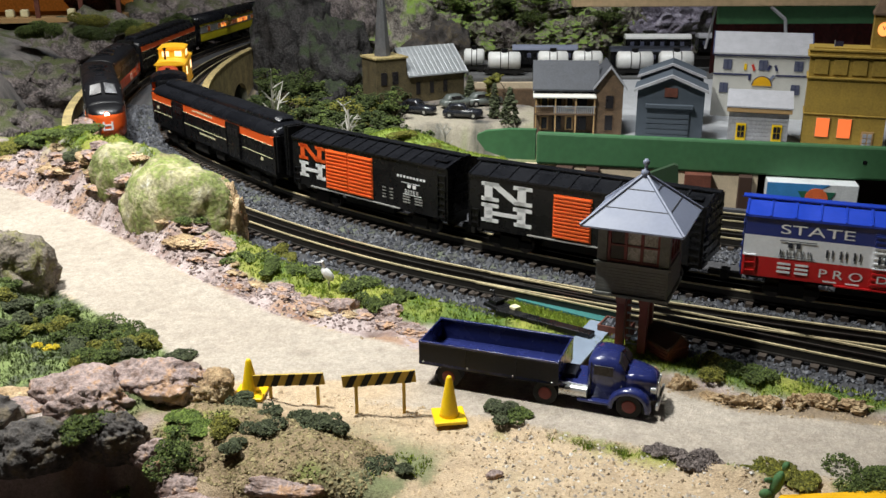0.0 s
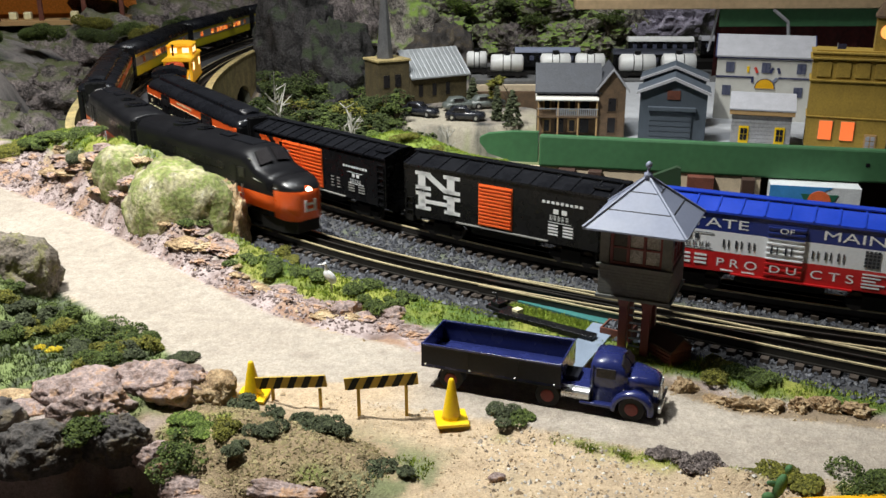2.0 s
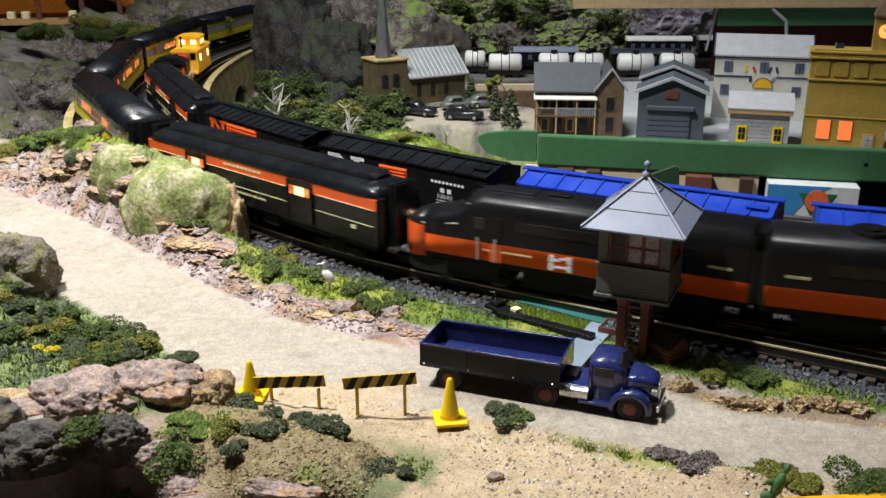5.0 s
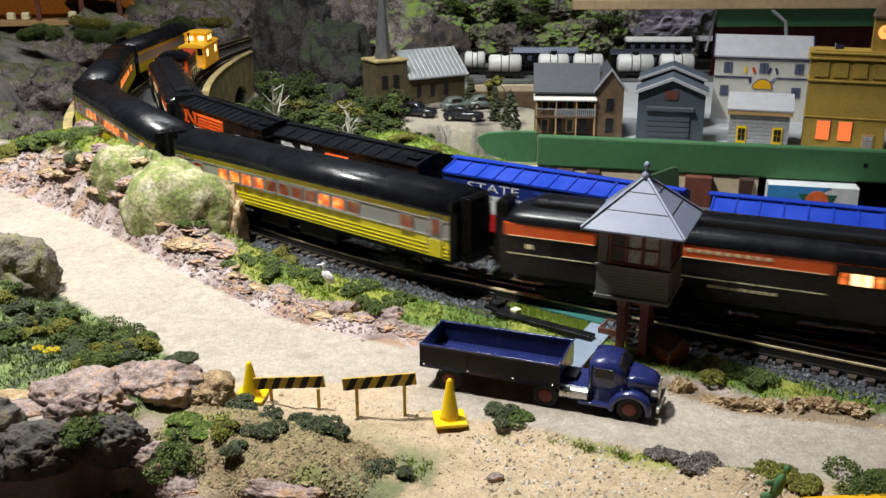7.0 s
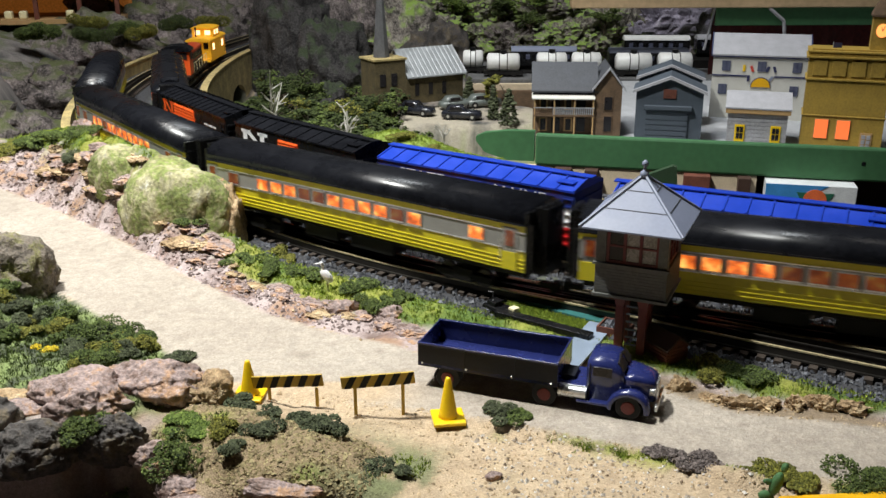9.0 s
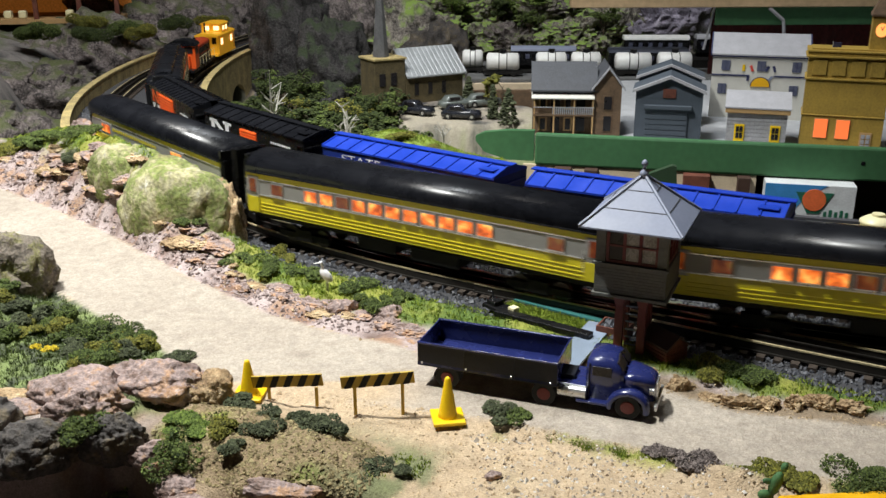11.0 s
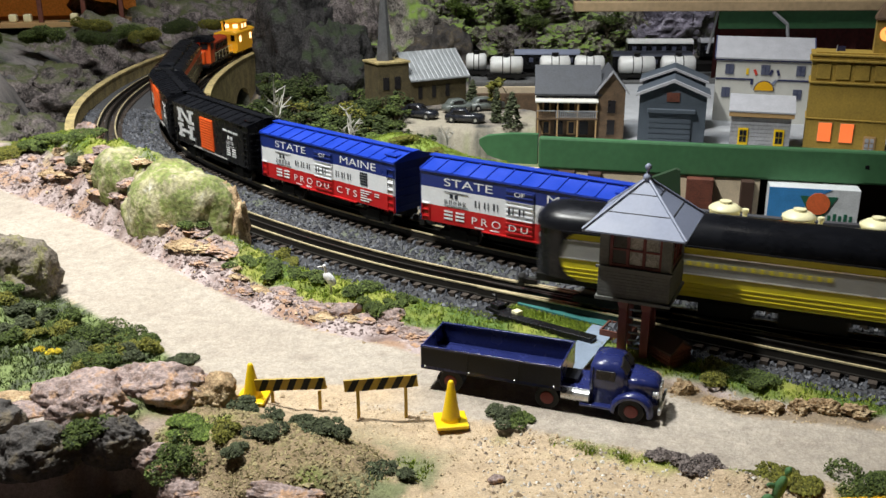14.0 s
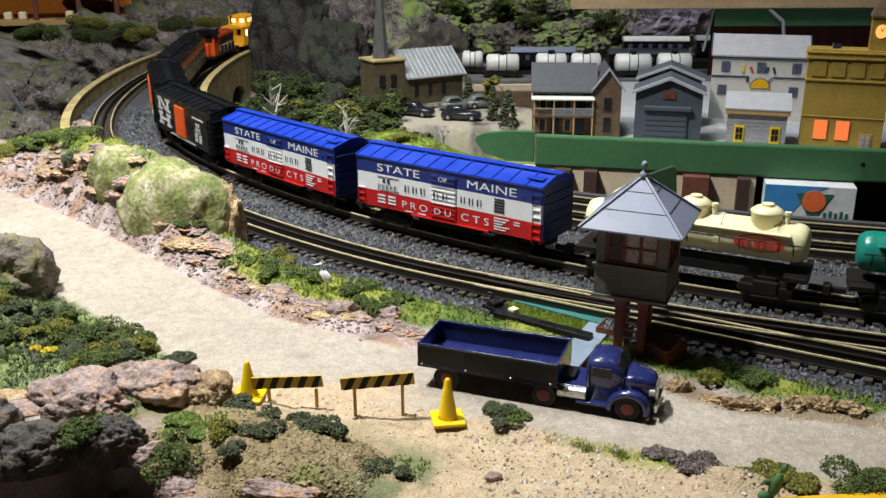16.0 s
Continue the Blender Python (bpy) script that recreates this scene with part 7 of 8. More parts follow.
# rock wall behind the curve
for i, (x, y, z, rx, ry, rz) in enumerate(((-1.10, 2.02, -0.12, 0.20, 0.16, 0.12), (-1.02, 1.80, -0.15, 0.12, 0.10, 0.11), (-1.22, 2.25, -0.09, 0.25, 0.20, 0.12), (-1.06, 2.42, -0.09, 0.17, 0.20, 0.12), (-1.02, 2.72, -0.06, 0.17, 0.22, 0.17),
                                            (-0.98, 3.02, -0.06, 0.17, 0.22, 0.18), (-0.90, 3.35, -0.06, 0.20, 0.22, 0.19), (-1.25, 2.65, -0.10, 0.25, 0.25, 0.13), (-1.35, 2.0, -0.10, 0.22, 0.25, 0.12), (-0.80, 3.70, -0.06, 0.22, 0.22, 0.20), (-0.97, 2.14, -0.19, 0.10, 0.14, 0.11), (-0.93, 1.72, -0.16, 0.12, 0.08, 0.10), (-1.10, 1.66, -0.13, 0.14, 0.10, 0.13))):
    crag(x, y, z, rx, ry, rz, CLIFF, 300 + i, "weathered grey-brown plaster rock wall behind the curve", 17 * i, 0.8)
# dark crag that hides the line, and the slopes round it
for i, (x, y, z, rx, ry, rz, m) in enumerate(((-0.385, 2.68, -0.05, 0.110, 0.15, 0.33, GREYCLIFF), (-0.295, 2.55, -0.08, 0.11, 0.12, 0.17, GREYCLIFF), (-0.25, 2.75, -0.02, 0.13, 0.13, 0.24, CLIFF), (-0.476, 2.66, -0.10, 0.058, 0.08, 0.26, GREYCLIFF), (-0.12, 2.72, 0.0, 0.13, 0.12, 0.18, HILLROCK), (-0.30, 2.40, -0.15, 0.08, 0.07, 0.10, GREYCLIFF),
                                               (-0.30, 2.95, 0.05, 0.2, 0.16, 0.30, GREYCLIFF), (-0.02, 2.62, -0.02, 0.10, 0.08, 0.11, DARKSHADEROCK))):
    crag(x, y, z, rx, ry, rz, m, 330 + i, "dark grey plaster crag beside the line", 23 * i, 0.85)
for i in range(22):
    rr = random.Random(700 + i)
    x = -0.10 + 0.052 * i * 0.62 + rr.uniform(-0.03, 0.03)
    row = i % 3
    crag(x, 2.75 + 0.20 * row + rr.uniform(-0.04, 0.04), 0.01 + 0.075 * row + rr.uniform(-0.02, 0.02), rr.uniform(0.08, 0.14), 0.10, rr.uniform(0.055, 0.085), HILLROCK if rr.random() < 0.75 else CLIFF, 360 + i, "pale ledged rock with bright green grass on the hillside", rr.uniform(0, 90), 1.2)

crag(0.64, 2.74, 0.05, 0.12, 0.06, 0.085, rock_mat("lilac_rock", [(0.10, 0.09, 0.11), (0.22, 0.20, 0.25), (0.34, 0.31, 0.38), (0.46, 0.43, 0.50)], 30), 391, "pale lilac-grey painted rock behind the far yard", 10)

# ---- trees and bushes of the valley ----
for i in range(54):
    rr = random.Random(900 + i)
    f = rr.random()
    x, y = -0.44 + 0.32 * f + rr.uniform(-0.03, 0.03), 1.80 + 0.30 * rr.random() + (0.22 if f < 0.4 else 0)
    tree(x, y, rr.uniform(0.085, 0.145), rr.uniform(0.028, 0.046), rr.choice((LEAF, LEAF, LEAF, LEAF, MOSS, LEAF, OLIVE)), 900 + i, "small dark green model tree in the valley", n=1300, crumb=0.0024)
for x, y, h, s in ((-0.300, 1.66, 0.215, 0.042), (-0.175, 1.70, 0.195, 0.038), (0.004, 1.78, 0.130, 0.022), (-0.155, 1.67, 0.09, 0.020)):
    tree(x, y, h, s, LEAF, int(1000 + 1000 * abs(x)), "bare pale dead model tree", bare=True)
for x, y, h, s in ((0.137, 1.93, 0.075, 0.022), (0.108, 1.98, 0.076, 0.013), (0.060, 2.14, 0.066, 0.018), (-0.125, 1.86, 0.075, 0.010)):
    tree(x, y, h, s, GREYBUSH, int(1100 + 1000 * abs(x)), "dark slim conifer beside the car park", slim=True, n=700, crumb=0.003)
for i in range(6):
    rr = random.Random(1700 + i)
    tree(-0.235 + 0.021 * i, 1.97 + rr.uniform(-0.03, 0.03), rr.uniform(0.10, 0.15), rr.uniform(0.026, 0.038), rr.choice((LEAF, LEAF, OLIVE)), 1700 + i, "small dark green model tree before the church", n=1100, crumb=0.0024)
tree(-0.045, 1.86, 0.085, 0.034, LEAF, 1201, "flat-topped dark tree before the church", n=900)
tree(0.112, 2.12, 0.088, 0.020, OLIVE, 1202, "olive bushy tree beside the car park", n=500)
for i in range(16):
    rr = random.Random(1300 + i)
    x, y = rr.uniform(-0.05, 0.55), rr.uniform(2.62, 3.1)
    tree(x, y, rr.uniform(0.07, 0.12), rr.uniform(0.025, 0.045), rr.choice((BRIGHTLEAF, LEAF, MOSS)), 1300 + i, "light green model tree on the rocky hillside", n=1000, crumb=0.0028, z=0.02 + 0.16 * (y - 2.6))
for i in range(12):
    rr = random.Random(1400 + i)
    bush(-1.30 + i * 0.055, 2.20 + rr.uniform(-0.1, 0.15) + i * 0.05, 0.045, 0.040, rr.choice((MOSS, LEAF, OLIVE)), 1400 + i, "dark green foam bush on top of the rock wall", z=0.075 + rr.uniform(-0.015, 0.02))

# ---- church, cars ----
CHURCHSTONE = material("brown_church_stone", (0.11, 0.085, 0.04), 0.85, grain=0.4, scale=60, bump=0.001)
church = thing("church", "brown stone church with tall grey spire and tin roof", "church", m=pose(-0.133, 2.08, -0.035, 0, 0, 30))
part("tower", bx(-0.034, 0.042, -0.030, 0.040, 0, 0.100, 0.001), CHURCHSTONE, church)
part("tower_cornice", bx(-0.037, 0.045, -0.033, 0.043, 0.100, 0.105, 0.001), STONE, church)
part("spire", loft(fresh(), [[(r * math.cos(2 * math.pi * j / 8), 0.005 + r * math.sin(2 * math.pi * j / 8), z) for j in range(8)] for r, z in ((0.019, 0.105), (0.016, 0.14), (0.009, 0.22), (0.001, 0.31))]), material("spire_slate", (0.11, 0.11, 0.115), 0.7, grain=0.3), church)
for x in (-0.022, 0.006):
    part("window", prism(fresh(), [(-0.0316, 0.045), (-0.029, 0.045), (-0.029, 0.072), (-0.0316, 0.072)], x, x + 0.014), DARKGLASS, church)
part("nave_wall", bx(0.042, 0.190, -0.030, 0.085, 0, 0.062), CHURCHSTONE, church)
bm = fresh()
nave = part("nave_roof", loft(bm, [[(x, -0.038, 0.058), (x, 0.030, 0.112), (x, 0.098, 0.058), (x, 0.098, 0.061), (x, 0.030, 0.116), (x, -0.038, 0.061)] for x in (0.043, 0.197)]), TIN, church, "grey corrugated tin roof")
for k_ in range(14):
    x = 0.046 + k_ * 0.0114
    part("roof_rib", rod(fresh(), (x, -0.038, 0.0615), (x, 0.030, 0.1165), 0.0009, 5), TIN, nave)
for x in (0.065, 0.10, 0.135):
    part("window", bx(x, x + 0.010, -0.0312, -0.029, 0.018, 0.045), DARKGLASS, church)


def toy_car(x, y, turn, mat, label):
    c = thing("toy_car", label, "car", "parked cars", m=pose(x, y, land(x, y) + 0.0005, 0, 0, turn))
    def ring(xx, w_, zb, zt_):
        return [(xx, -w_, zb), (xx, w_, zb), (xx, w_, zt_ * 0.8), (xx, w_ * 0.75, zt_), (xx, -w_ * 0.75, zt_), (xx, -w_, zt_ * 0.8)]
    part("body", loft(fresh(), [ring(-0.042, 0.010, 0.006, 0.015), ring(-0.038, 0.0155, 0.005, 0.019), ring(0.020, 0.016, 0.005, 0.020), ring(0.040, 0.0135, 0.005, 0.018), ring(0.044, 0.009, 0.006, 0.014)]), mat, c, smooth=True)
    cab = part("cabin", loft(fresh(), [ring(-0.034, 0.012, 0.016, 0.021), ring(-0.024, 0.0135, 0.016, 0.030), ring(0.002, 0.0135, 0.016, 0.031), ring(0.014, 0.012, 0.016, 0.020)]), mat, c, smooth=True)
    for s in (-1, 1):
        part("side_window", bx(-0.022, 0.002, s * 0.0130 - 0.0008, s * 0.0130 + 0.0008, 0.0205, 0.0275), DARKGLASS, cab)
        for xx in (-0.026, 0.026):
            w_ = part("wheel", cyl(fresh(), 0.0075, 0.005, pose(xx, s * 0.0145, 0.0075, 90), 16), RUBBER, c)
            part("hubcap", cyl(fresh(), 0.0035, 0.0056, pose(xx, s * 0.0145, 0.0075, 90), 12), CHROME, w_)
    part("windscreen", bx(0.0085, 0.0100, -0.0095, 0.0095, 0.0205, 0.0270, m=pose(0, 0, 0)), DARKGLASS, cab)
    return c


toy_car(-0.058, 2.035, -30, CARDARK, "black vintage toy car parked on pale gravel")
toy_car(0.040, 1.985, -12, CARDARK, "black vintage toy coupe parked on pale gravel")
toy_car(0.032, 2.105, 25, CARGREY, "grey-green vintage toy car parked on pale gravel")
toy_car(0.092, 2.125, 20, CARGREY, "grey vintage toy car parked beside the conifers")

# ---- shelf of the town: green fascia, what shows under it ----
TURN = -13.0
fascia = thing("green_fascia", "green painted fascia board along the edge of the town shelf", "board", kind="structure", m=pose(0.155, 1.535, 0, 0, 0, TURN))
part("board", bx(0.0, 1.9, 0.0, 0.014, -0.038, 0.016, 0.004), GREENBOARD, fascia)
part("screw", bx(0.513, 0.519, -0.0012, 0.0, -0.012, -0.006, 0.0008), BLACK, fascia)
flap = part("end_board", loft(fresh(), [[(x, 0.02 - 0.002, z0), (x, 0.032, z0), (x, 0.032, z1), (x, 0.02 - 0.002, z1)] for x, z0, z1 in ((-0.105, -0.005, 0.003), (-0.09, -0.024, 0.010), (-0.05, -0.036, 0.015), (-0.004, -0.036, 0.016))]), GREENBOARD, fascia)
street = tagged(part("town_street", bx(0.0, 1.9, 0.014, 1.0, -0.030, -0.006, m=pose(0.155, 1.535, 0, 0, 0, TURN)), material("street_paving", (0.42, 0.43, 0.45), 0.8, grain=0.15)), "pale grey street surface of the model town", "street", kind="structure")
under = pose(0.155, 1.535, 0, 0, 0, TURN)
tagged(part("wall_panel", bx(-0.02, 0.36, 0.004, 0.010, -0.13, -0.0385, m=under), CREAMWALL), "cream panel under the town shelf", "panel", kind="structure")
tagged(part("wall_panel", bx(0.36, 1.9, 0.090, 0.096, -0.13, -0.030, m=under), BROWNPOST), "dark panel under the town shelf", "panel", kind="structure")
for x, w_, m in ((0.035, 0.028, BROWNPOST), (0.085, 0.022, BROWNPOST), (0.245, 0.042, RUST), (0.33, 0.02, BROWNPOST), (0.58, 0.05, BROWNPOST), (0.70, 0.03, BROWNPOST)):
    tagged(part("shelf_post", bx(x, x + w_, -0.016, 0.003, -0.125, -0.0385, 0.001, m=under), m), "dark brown timber post under the town shelf", "post", "shelf posts")
tagged(part("bench_edge", rail_mesh(SIDING2, 0.02, 1.8, 0.052, 0.010, -0.120, -0.005), material("slate_board", (0.06, 0.06, 0.068), 0.7)), "dark grey edging board behind the sidings", "board", kind="structure")
carton = thing("carton", "blue and white carton with orange disc and green triangle", "carton", m=pose(0.155, 1.535, 0, 0, 0, TURN))
part("body", bx(0.372, 0.507, -0.030, 0.010, -0.122, -0.040, 0.001), BOXWHITE, carton)
bm = fresh()
pts = [(0.3715, -0.1215), (0.410, -0.1215), (0.415, -0.085), (0.435, -0.058), (0.465, -0.0405), (0.3715, -0.0405)]
loft(bm, [[(x, -0.0308, z) for x, z in pts], [(x, -0.0300, z) for x, z in pts]])
part("blue_field", bm, BOXBLUE, carton)
bm = fresh()
loft(bm, [[(x, -0.0312, z) for x, z in ((0.418, -0.052), (0.474, -0.052), (0.455, -0.086), (0.437, -0.086))], [(x, -0.0302, z) for x, z in ((0.418, -0.052), (0.474, -0.052), (0.455, -0.086), (0.437, -0.086))]])
part("green_wedge", bm, VITGREEN, carton)
part("orange_disc", cyl(fresh(), 0.0175, 0.0012, pose(0.446, -0.0316, -0.064, 90), 28), VITORANGE, carton)
for k_ in range(5):
    part("name_bar", bx(0.462 + k_ * 0.008, 0.4665 + k_ * 0.008, -0.0310, -0.0300, -0.095, -0.082 + 0.003 * (k_ % 2)), VITGREEN, carton)
wedge = fresh()
loft(wedge, [[(x, y, z) for x, z in ((0.0, 0.0), (0.055, 0.0), (0.050, 0.062), (0.044, 0.064), (0.0, 0.045))] for y in (0.0, 0.012)])
tagged(part("dark_flap", wedge, DEEPGREEN), "dark green leaning card behind the tracks", "card").matrix_basis = pose(0.292, 1.33, -0.05, 0, 0, -12)


# ---- houses of the town ----
def gable(bm, x0, x1, y0, y1, z0, ze, zr):
    """Walls with a gable front and back; ridge along y."""
    xm = (x0 + x1) / 2
    return loft(bm, [[(x0, y, z0), (x1, y, z0), (x1, y, ze), (xm, y, zr), (x0, y, ze)] for y in (y0, y1)])


def pitched(bm, x0, x1, y0, y1, ze, zr, over, t):
    xm = (x0 + x1) / 2
    return loft(bm, [[(x0 - over, y, ze - over * (zr - ze) / (xm - x0)), (xm, y, zr), (x1 + over, y, ze - over * (zr - ze) / (xm - x0)), (x1 + over, y, ze - over * (zr - ze) / (xm - x0) + t), (xm, y, zr + t), (x0 - over, y, ze - over * (zr - ze) / (xm - x0) + t)] for y in (y0 - over, y1 + over)])


hotel = thing("hotel", "brown brick two-storey hotel with verandah and dark slate roof", "house", "town houses", m=pose(0.159, 1.625, -0.0065, 0, 0, -5))
part("wall", bx(0.0, 0.108, 0.012, 0.105, 0, 0.078), BRICK, hotel)
wing = part("gable_wing", gable(fresh(), 0.106, 0.152, -0.004, 0.105, 0, 0.088, 0.118), BRICK, hotel)
part("roof", loft(fresh(), [[(x, -0.004, 0.077), (x, 0.055, 0.118), (x, 0.112, 0.077), (x, 0.112, 0.080), (x, 0.055, 0.122), (x, -0.004, 0.080)] for x in (-0.004, 0.112)]), DARKSLATE, hotel)
part("gable_roof", pitched(fresh(), 0.106, 0.152, 0.000, 0.105, 0.088, 0.118, 0.005, 0.003), DARKSLATE, hotel)
part("barge_board", pitched(fresh(), 0.106, 0.152, -0.004, -0.012, 0.0875, 0.1175, 0.006, 0.0045), PALEROOF, hotel)
part("verandah_roof", loft(fresh(), [[(x, -0.012, 0.066), (x, 0.012, 0.076), (x, 0.012, 0.078), (x, -0.012, 0.068)] for x in (-0.003, 0.106)]), OFFWHITE, hotel, "pale tin verandah roof")
part("balcony_floor", bx(0, 0.106, -0.010, 0.012, 0.036, 0.039), BRICK, hotel)
for x in (0.001, 0.035, 0.070, 0.102):
    part("verandah_post", bx(x, x + 0.0025, -0.0095, -0.007, 0, 0.067), WOODTRIM, hotel)
rail_ = part("balcony_rail", bx(0.0, 0.106, -0.0098, -0.0085, 0.0505, 0.052), GREYBOARD, hotel)
for k_ in range(30):
    part("baluster", bx(0.003 + k_ * 0.0034, 0.0045 + k_ * 0.0034, -0.0096, -0.0086, 0.039, 0.0505), GREYBOARD if k_ > 8 else BRICK, rail_)
for z0, z1 in ((0.006, 0.030), (0.044, 0.064)):
    for x in (0.010, 0.032, 0.054, 0.076):
        w_ = part("window", bx(x, x + 0.015, 0.0105, 0.0125, z0, z1), WOODTRIM if int(x * 1000) % 4 else DARKGLASS, hotel)
        part("pane", bx(x + 0.003, x + 0.012, 0.0098, 0.0108, z0 + 0.002, z1 - 0.002), DARKGLASS, w_)
    w_ = part("window", bx(0.1205, 0.1375, -0.0052, -0.0035, z0 + 0.002, z1 + 0.008), BRICK, wing)
    part("pane", bx(0.1225, 0.1355, -0.0060, -0.0048, z0 + 0.004, z1 + 0.006), DARKGLASS, w_)

shed_b = thing("warehouse", "dark blue-grey gabled warehouse with pale roof edge", "house", "town houses", m=pose(0.329, 1.580, -0.0065, 0, 0, -14) @ Matrix.Diagonal((0.97, 1, 1, 1)))
body_ = part("wall", gable(fresh(), 0, 0.114, 0, 0.07, 0, 0.086, 0.108), HOUSEBLUE, shed_b)
part("roof", pitched(fresh(), 0, 0.114, 0, 0.07, 0.086, 0.1085, 0.006, 0.003), HOUSEBLUE, shed_b)
part("barge_board", pitched(fresh(), 0, 0.114, -0.002, -0.006, 0.0855, 0.1080, 0.006, 0.0050), PALEROOF, shed_b)
part("sign", bx(0.046, 0.068, -0.0015, 0.0, 0.075, 0.090), RUST, shed_b, "small red-brown sign board")
part("awning", bx(0.015, 0.096, -0.009, 0.0, 0.056, 0.063, 0.001), HOUSEBLUE, shed_b)
part("shutter", bx(0.018, 0.090, -0.003, 0.0, 0, 0.056), HOUSEBLUE, shed_b)
for k_ in range(6):
    part("shutter_board", bx(0.018, 0.090, -0.0042, -0.003, 0.003 + k_ * 0.009, 0.0105 + k_ * 0.009, 0.0004), HOUSEBLUE, shed_b)
back_b = thing("warehouse", "second dark gabled warehouse behind the first", "house", "town houses", m=pose(0.361, 1.715, -0.0065, 0, 0, -14) @ Matrix.Diagonal((0.90, 1, 0.95, 1)))
part("wall", gable(fresh(), 0, 0.124, 0, 0.07, 0, 0.092, 0.114), HOUSEBLUE, back_b)
part("roof", pitched(fresh(), 0, 0.124, 0, 0.07, 0.092, 0.1145, 0.006, 0.003), HOUSEBLUE, back_b)
part("barge_board", pitched(fresh(), 0, 0.124, -0.002, -0.006, 0.0915, 0.1140, 0.006, 0.0045), PALEROOF, back_b)

station = thing("station_house", "small pale grey boarded house with yellow window frames", "house", "town houses", m=pose(0.479, 1.550, -0.0065, 0, 0, -17) @ Matrix.Diagonal((0.89, 1, 0.97, 1)))
part("wall", bx(0, 0.106, 0, 0.075, 0, 0.056), GREYBOARD, station)
for k_ in range(8):
    part("weatherboard", bx(-0.0006, 0.1066, -0.0012, 0.0, 0.002 + k_ * 0.0066, 0.0080 + k_ * 0.0066, 0.0003), GREYBOARD, station)
part("eave_board", bx(-0.005, 0.111, -0.007, 0.078, 0.056, 0.064, 0.0006), WOODTRIM, station)
part("roof", loft(fresh(), [[(x, -0.008, 0.064), (x, 0.036, 0.086), (x, 0.082, 0.064), (x, 0.082, 0.0665), (x, 0.036, 0.0885), (x, -0.008, 0.0665)] for x in (-0.006, 0.112)]), PALEROOF, station)
for x in (0.014, 0.078):
    w_ = part("window", bx(x, x + 0.018, -0.0032, -0.001, 0.005, 0.036, 0.0004), CONE, station, "yellow painted window frame")
    for a in range(2):
        for b in range(2):
            part("pane", bx(x + 0.003 + a * 0.0066, x + 0.0086 + a * 0.0066, -0.0040, -0.0026, 0.012 + b * 0.011, 0.0215 + b * 0.011), DARKGLASS, w_)

hall = thing("white_hall", "off-white two-storey hall with painted sun sign and dark blue lines", "house", "town houses", m=pose(0.512, 1.78, -0.0065, 0, 0, -16) @ Matrix.Diagonal((0.915, 1, 0.93, 1)))
part("wall", bx(0, 0.186, 0, 0.12, 0, 0.128), OFFWHITE, hall)
part("roof", loft(fresh(), [[(x, -0.004, 0.127), (x, 0.045, 0.163), (x, 0.125, 0.127), (x, 0.125, 0.130), (x, 0.045, 0.167), (x, -0.004, 0.130)] for x in (-0.004, 0.190)]), PALEROOF, hall)
for x in (-0.005, 0.1885):
    part("roof_edge", loft(fresh(), [[(xx, -0.005, 0.126), (xx, 0.045, 0.163), (xx, 0.045, 0.168), (xx, -0.005, 0.131)] for xx in (x, x + 0.0025)]), TRIMBLUE, hall)
part("eave_line", bx(-0.002, 0.188, -0.003, 0.0, 0.124, 0.127), TRIMBLUE, hall)
for a, b in ((0, 0.070), (0.122, 0.186)):
    part("string_line", bx(a, b, -0.0016, 0.0, 0.086, 0.089), TRIMBLUE, hall)
for x, z in ((0.018, 0.097), (0.088, 0.097), (0.156, 0.097), (0.014, 0.050), (0.154, 0.050)):
    w_ = part("window", bx(x, x + 0.017, -0.0016, 0.0, z, z + 0.020), BLUEGLASS, hall)
    part("window_bar", bx(x + 0.008, x + 0.009, -0.0022, -0.0014, z, z + 0.020), TRIMBLUE, w_)
sun = fresh()
loft(sun, [[(0.097 + 0.0185 * math.cos(math.pi * j / 14), y, 0.066 + 0.0185 * math.sin(math.pi * j / 14)) for j in range(15)] for y in (-0.0026, -0.0012)])
sun_ob = part("sun_sign", sun, YELLOWORANGE, hall, "yellow half-sun sign with dark blue rim")
rim = fresh()
for j in range(14):
    a0, a1 = math.pi * j / 14, math.pi * (j + 1) / 14
    rod(rim, (0.097 + 0.0192 * math.cos(a0), -0.002, 0.066 + 0.0192 * math.sin(a0)), (0.097 + 0.0192 * math.cos(a1), -0.002, 0.066 + 0.0192 * math.sin(a1)), 0.0010, 5)
part("sun_rim", rim, TRIMBLUE, sun_ob)
for (x, z, a), m in zip(((0.062, 0.103, 0), (0.078, 0.102, -25), (0.108, 0.102, 25), (0.122, 0.102, -20), (0.072, 0.083, 0), (0.116, 0.083, 40)), (CONE, LOGORED, TRIMBLUE, TRIMBLUE, TRIMBLUE, SLATE)):
    o = part("painted_mark", bx(-0.0025, 0.0025, -0.0016, 0.0, -0.006, 0.006), m, hall)
    o.matrix_basis = pose(x, 0, z, 0, a, 0)

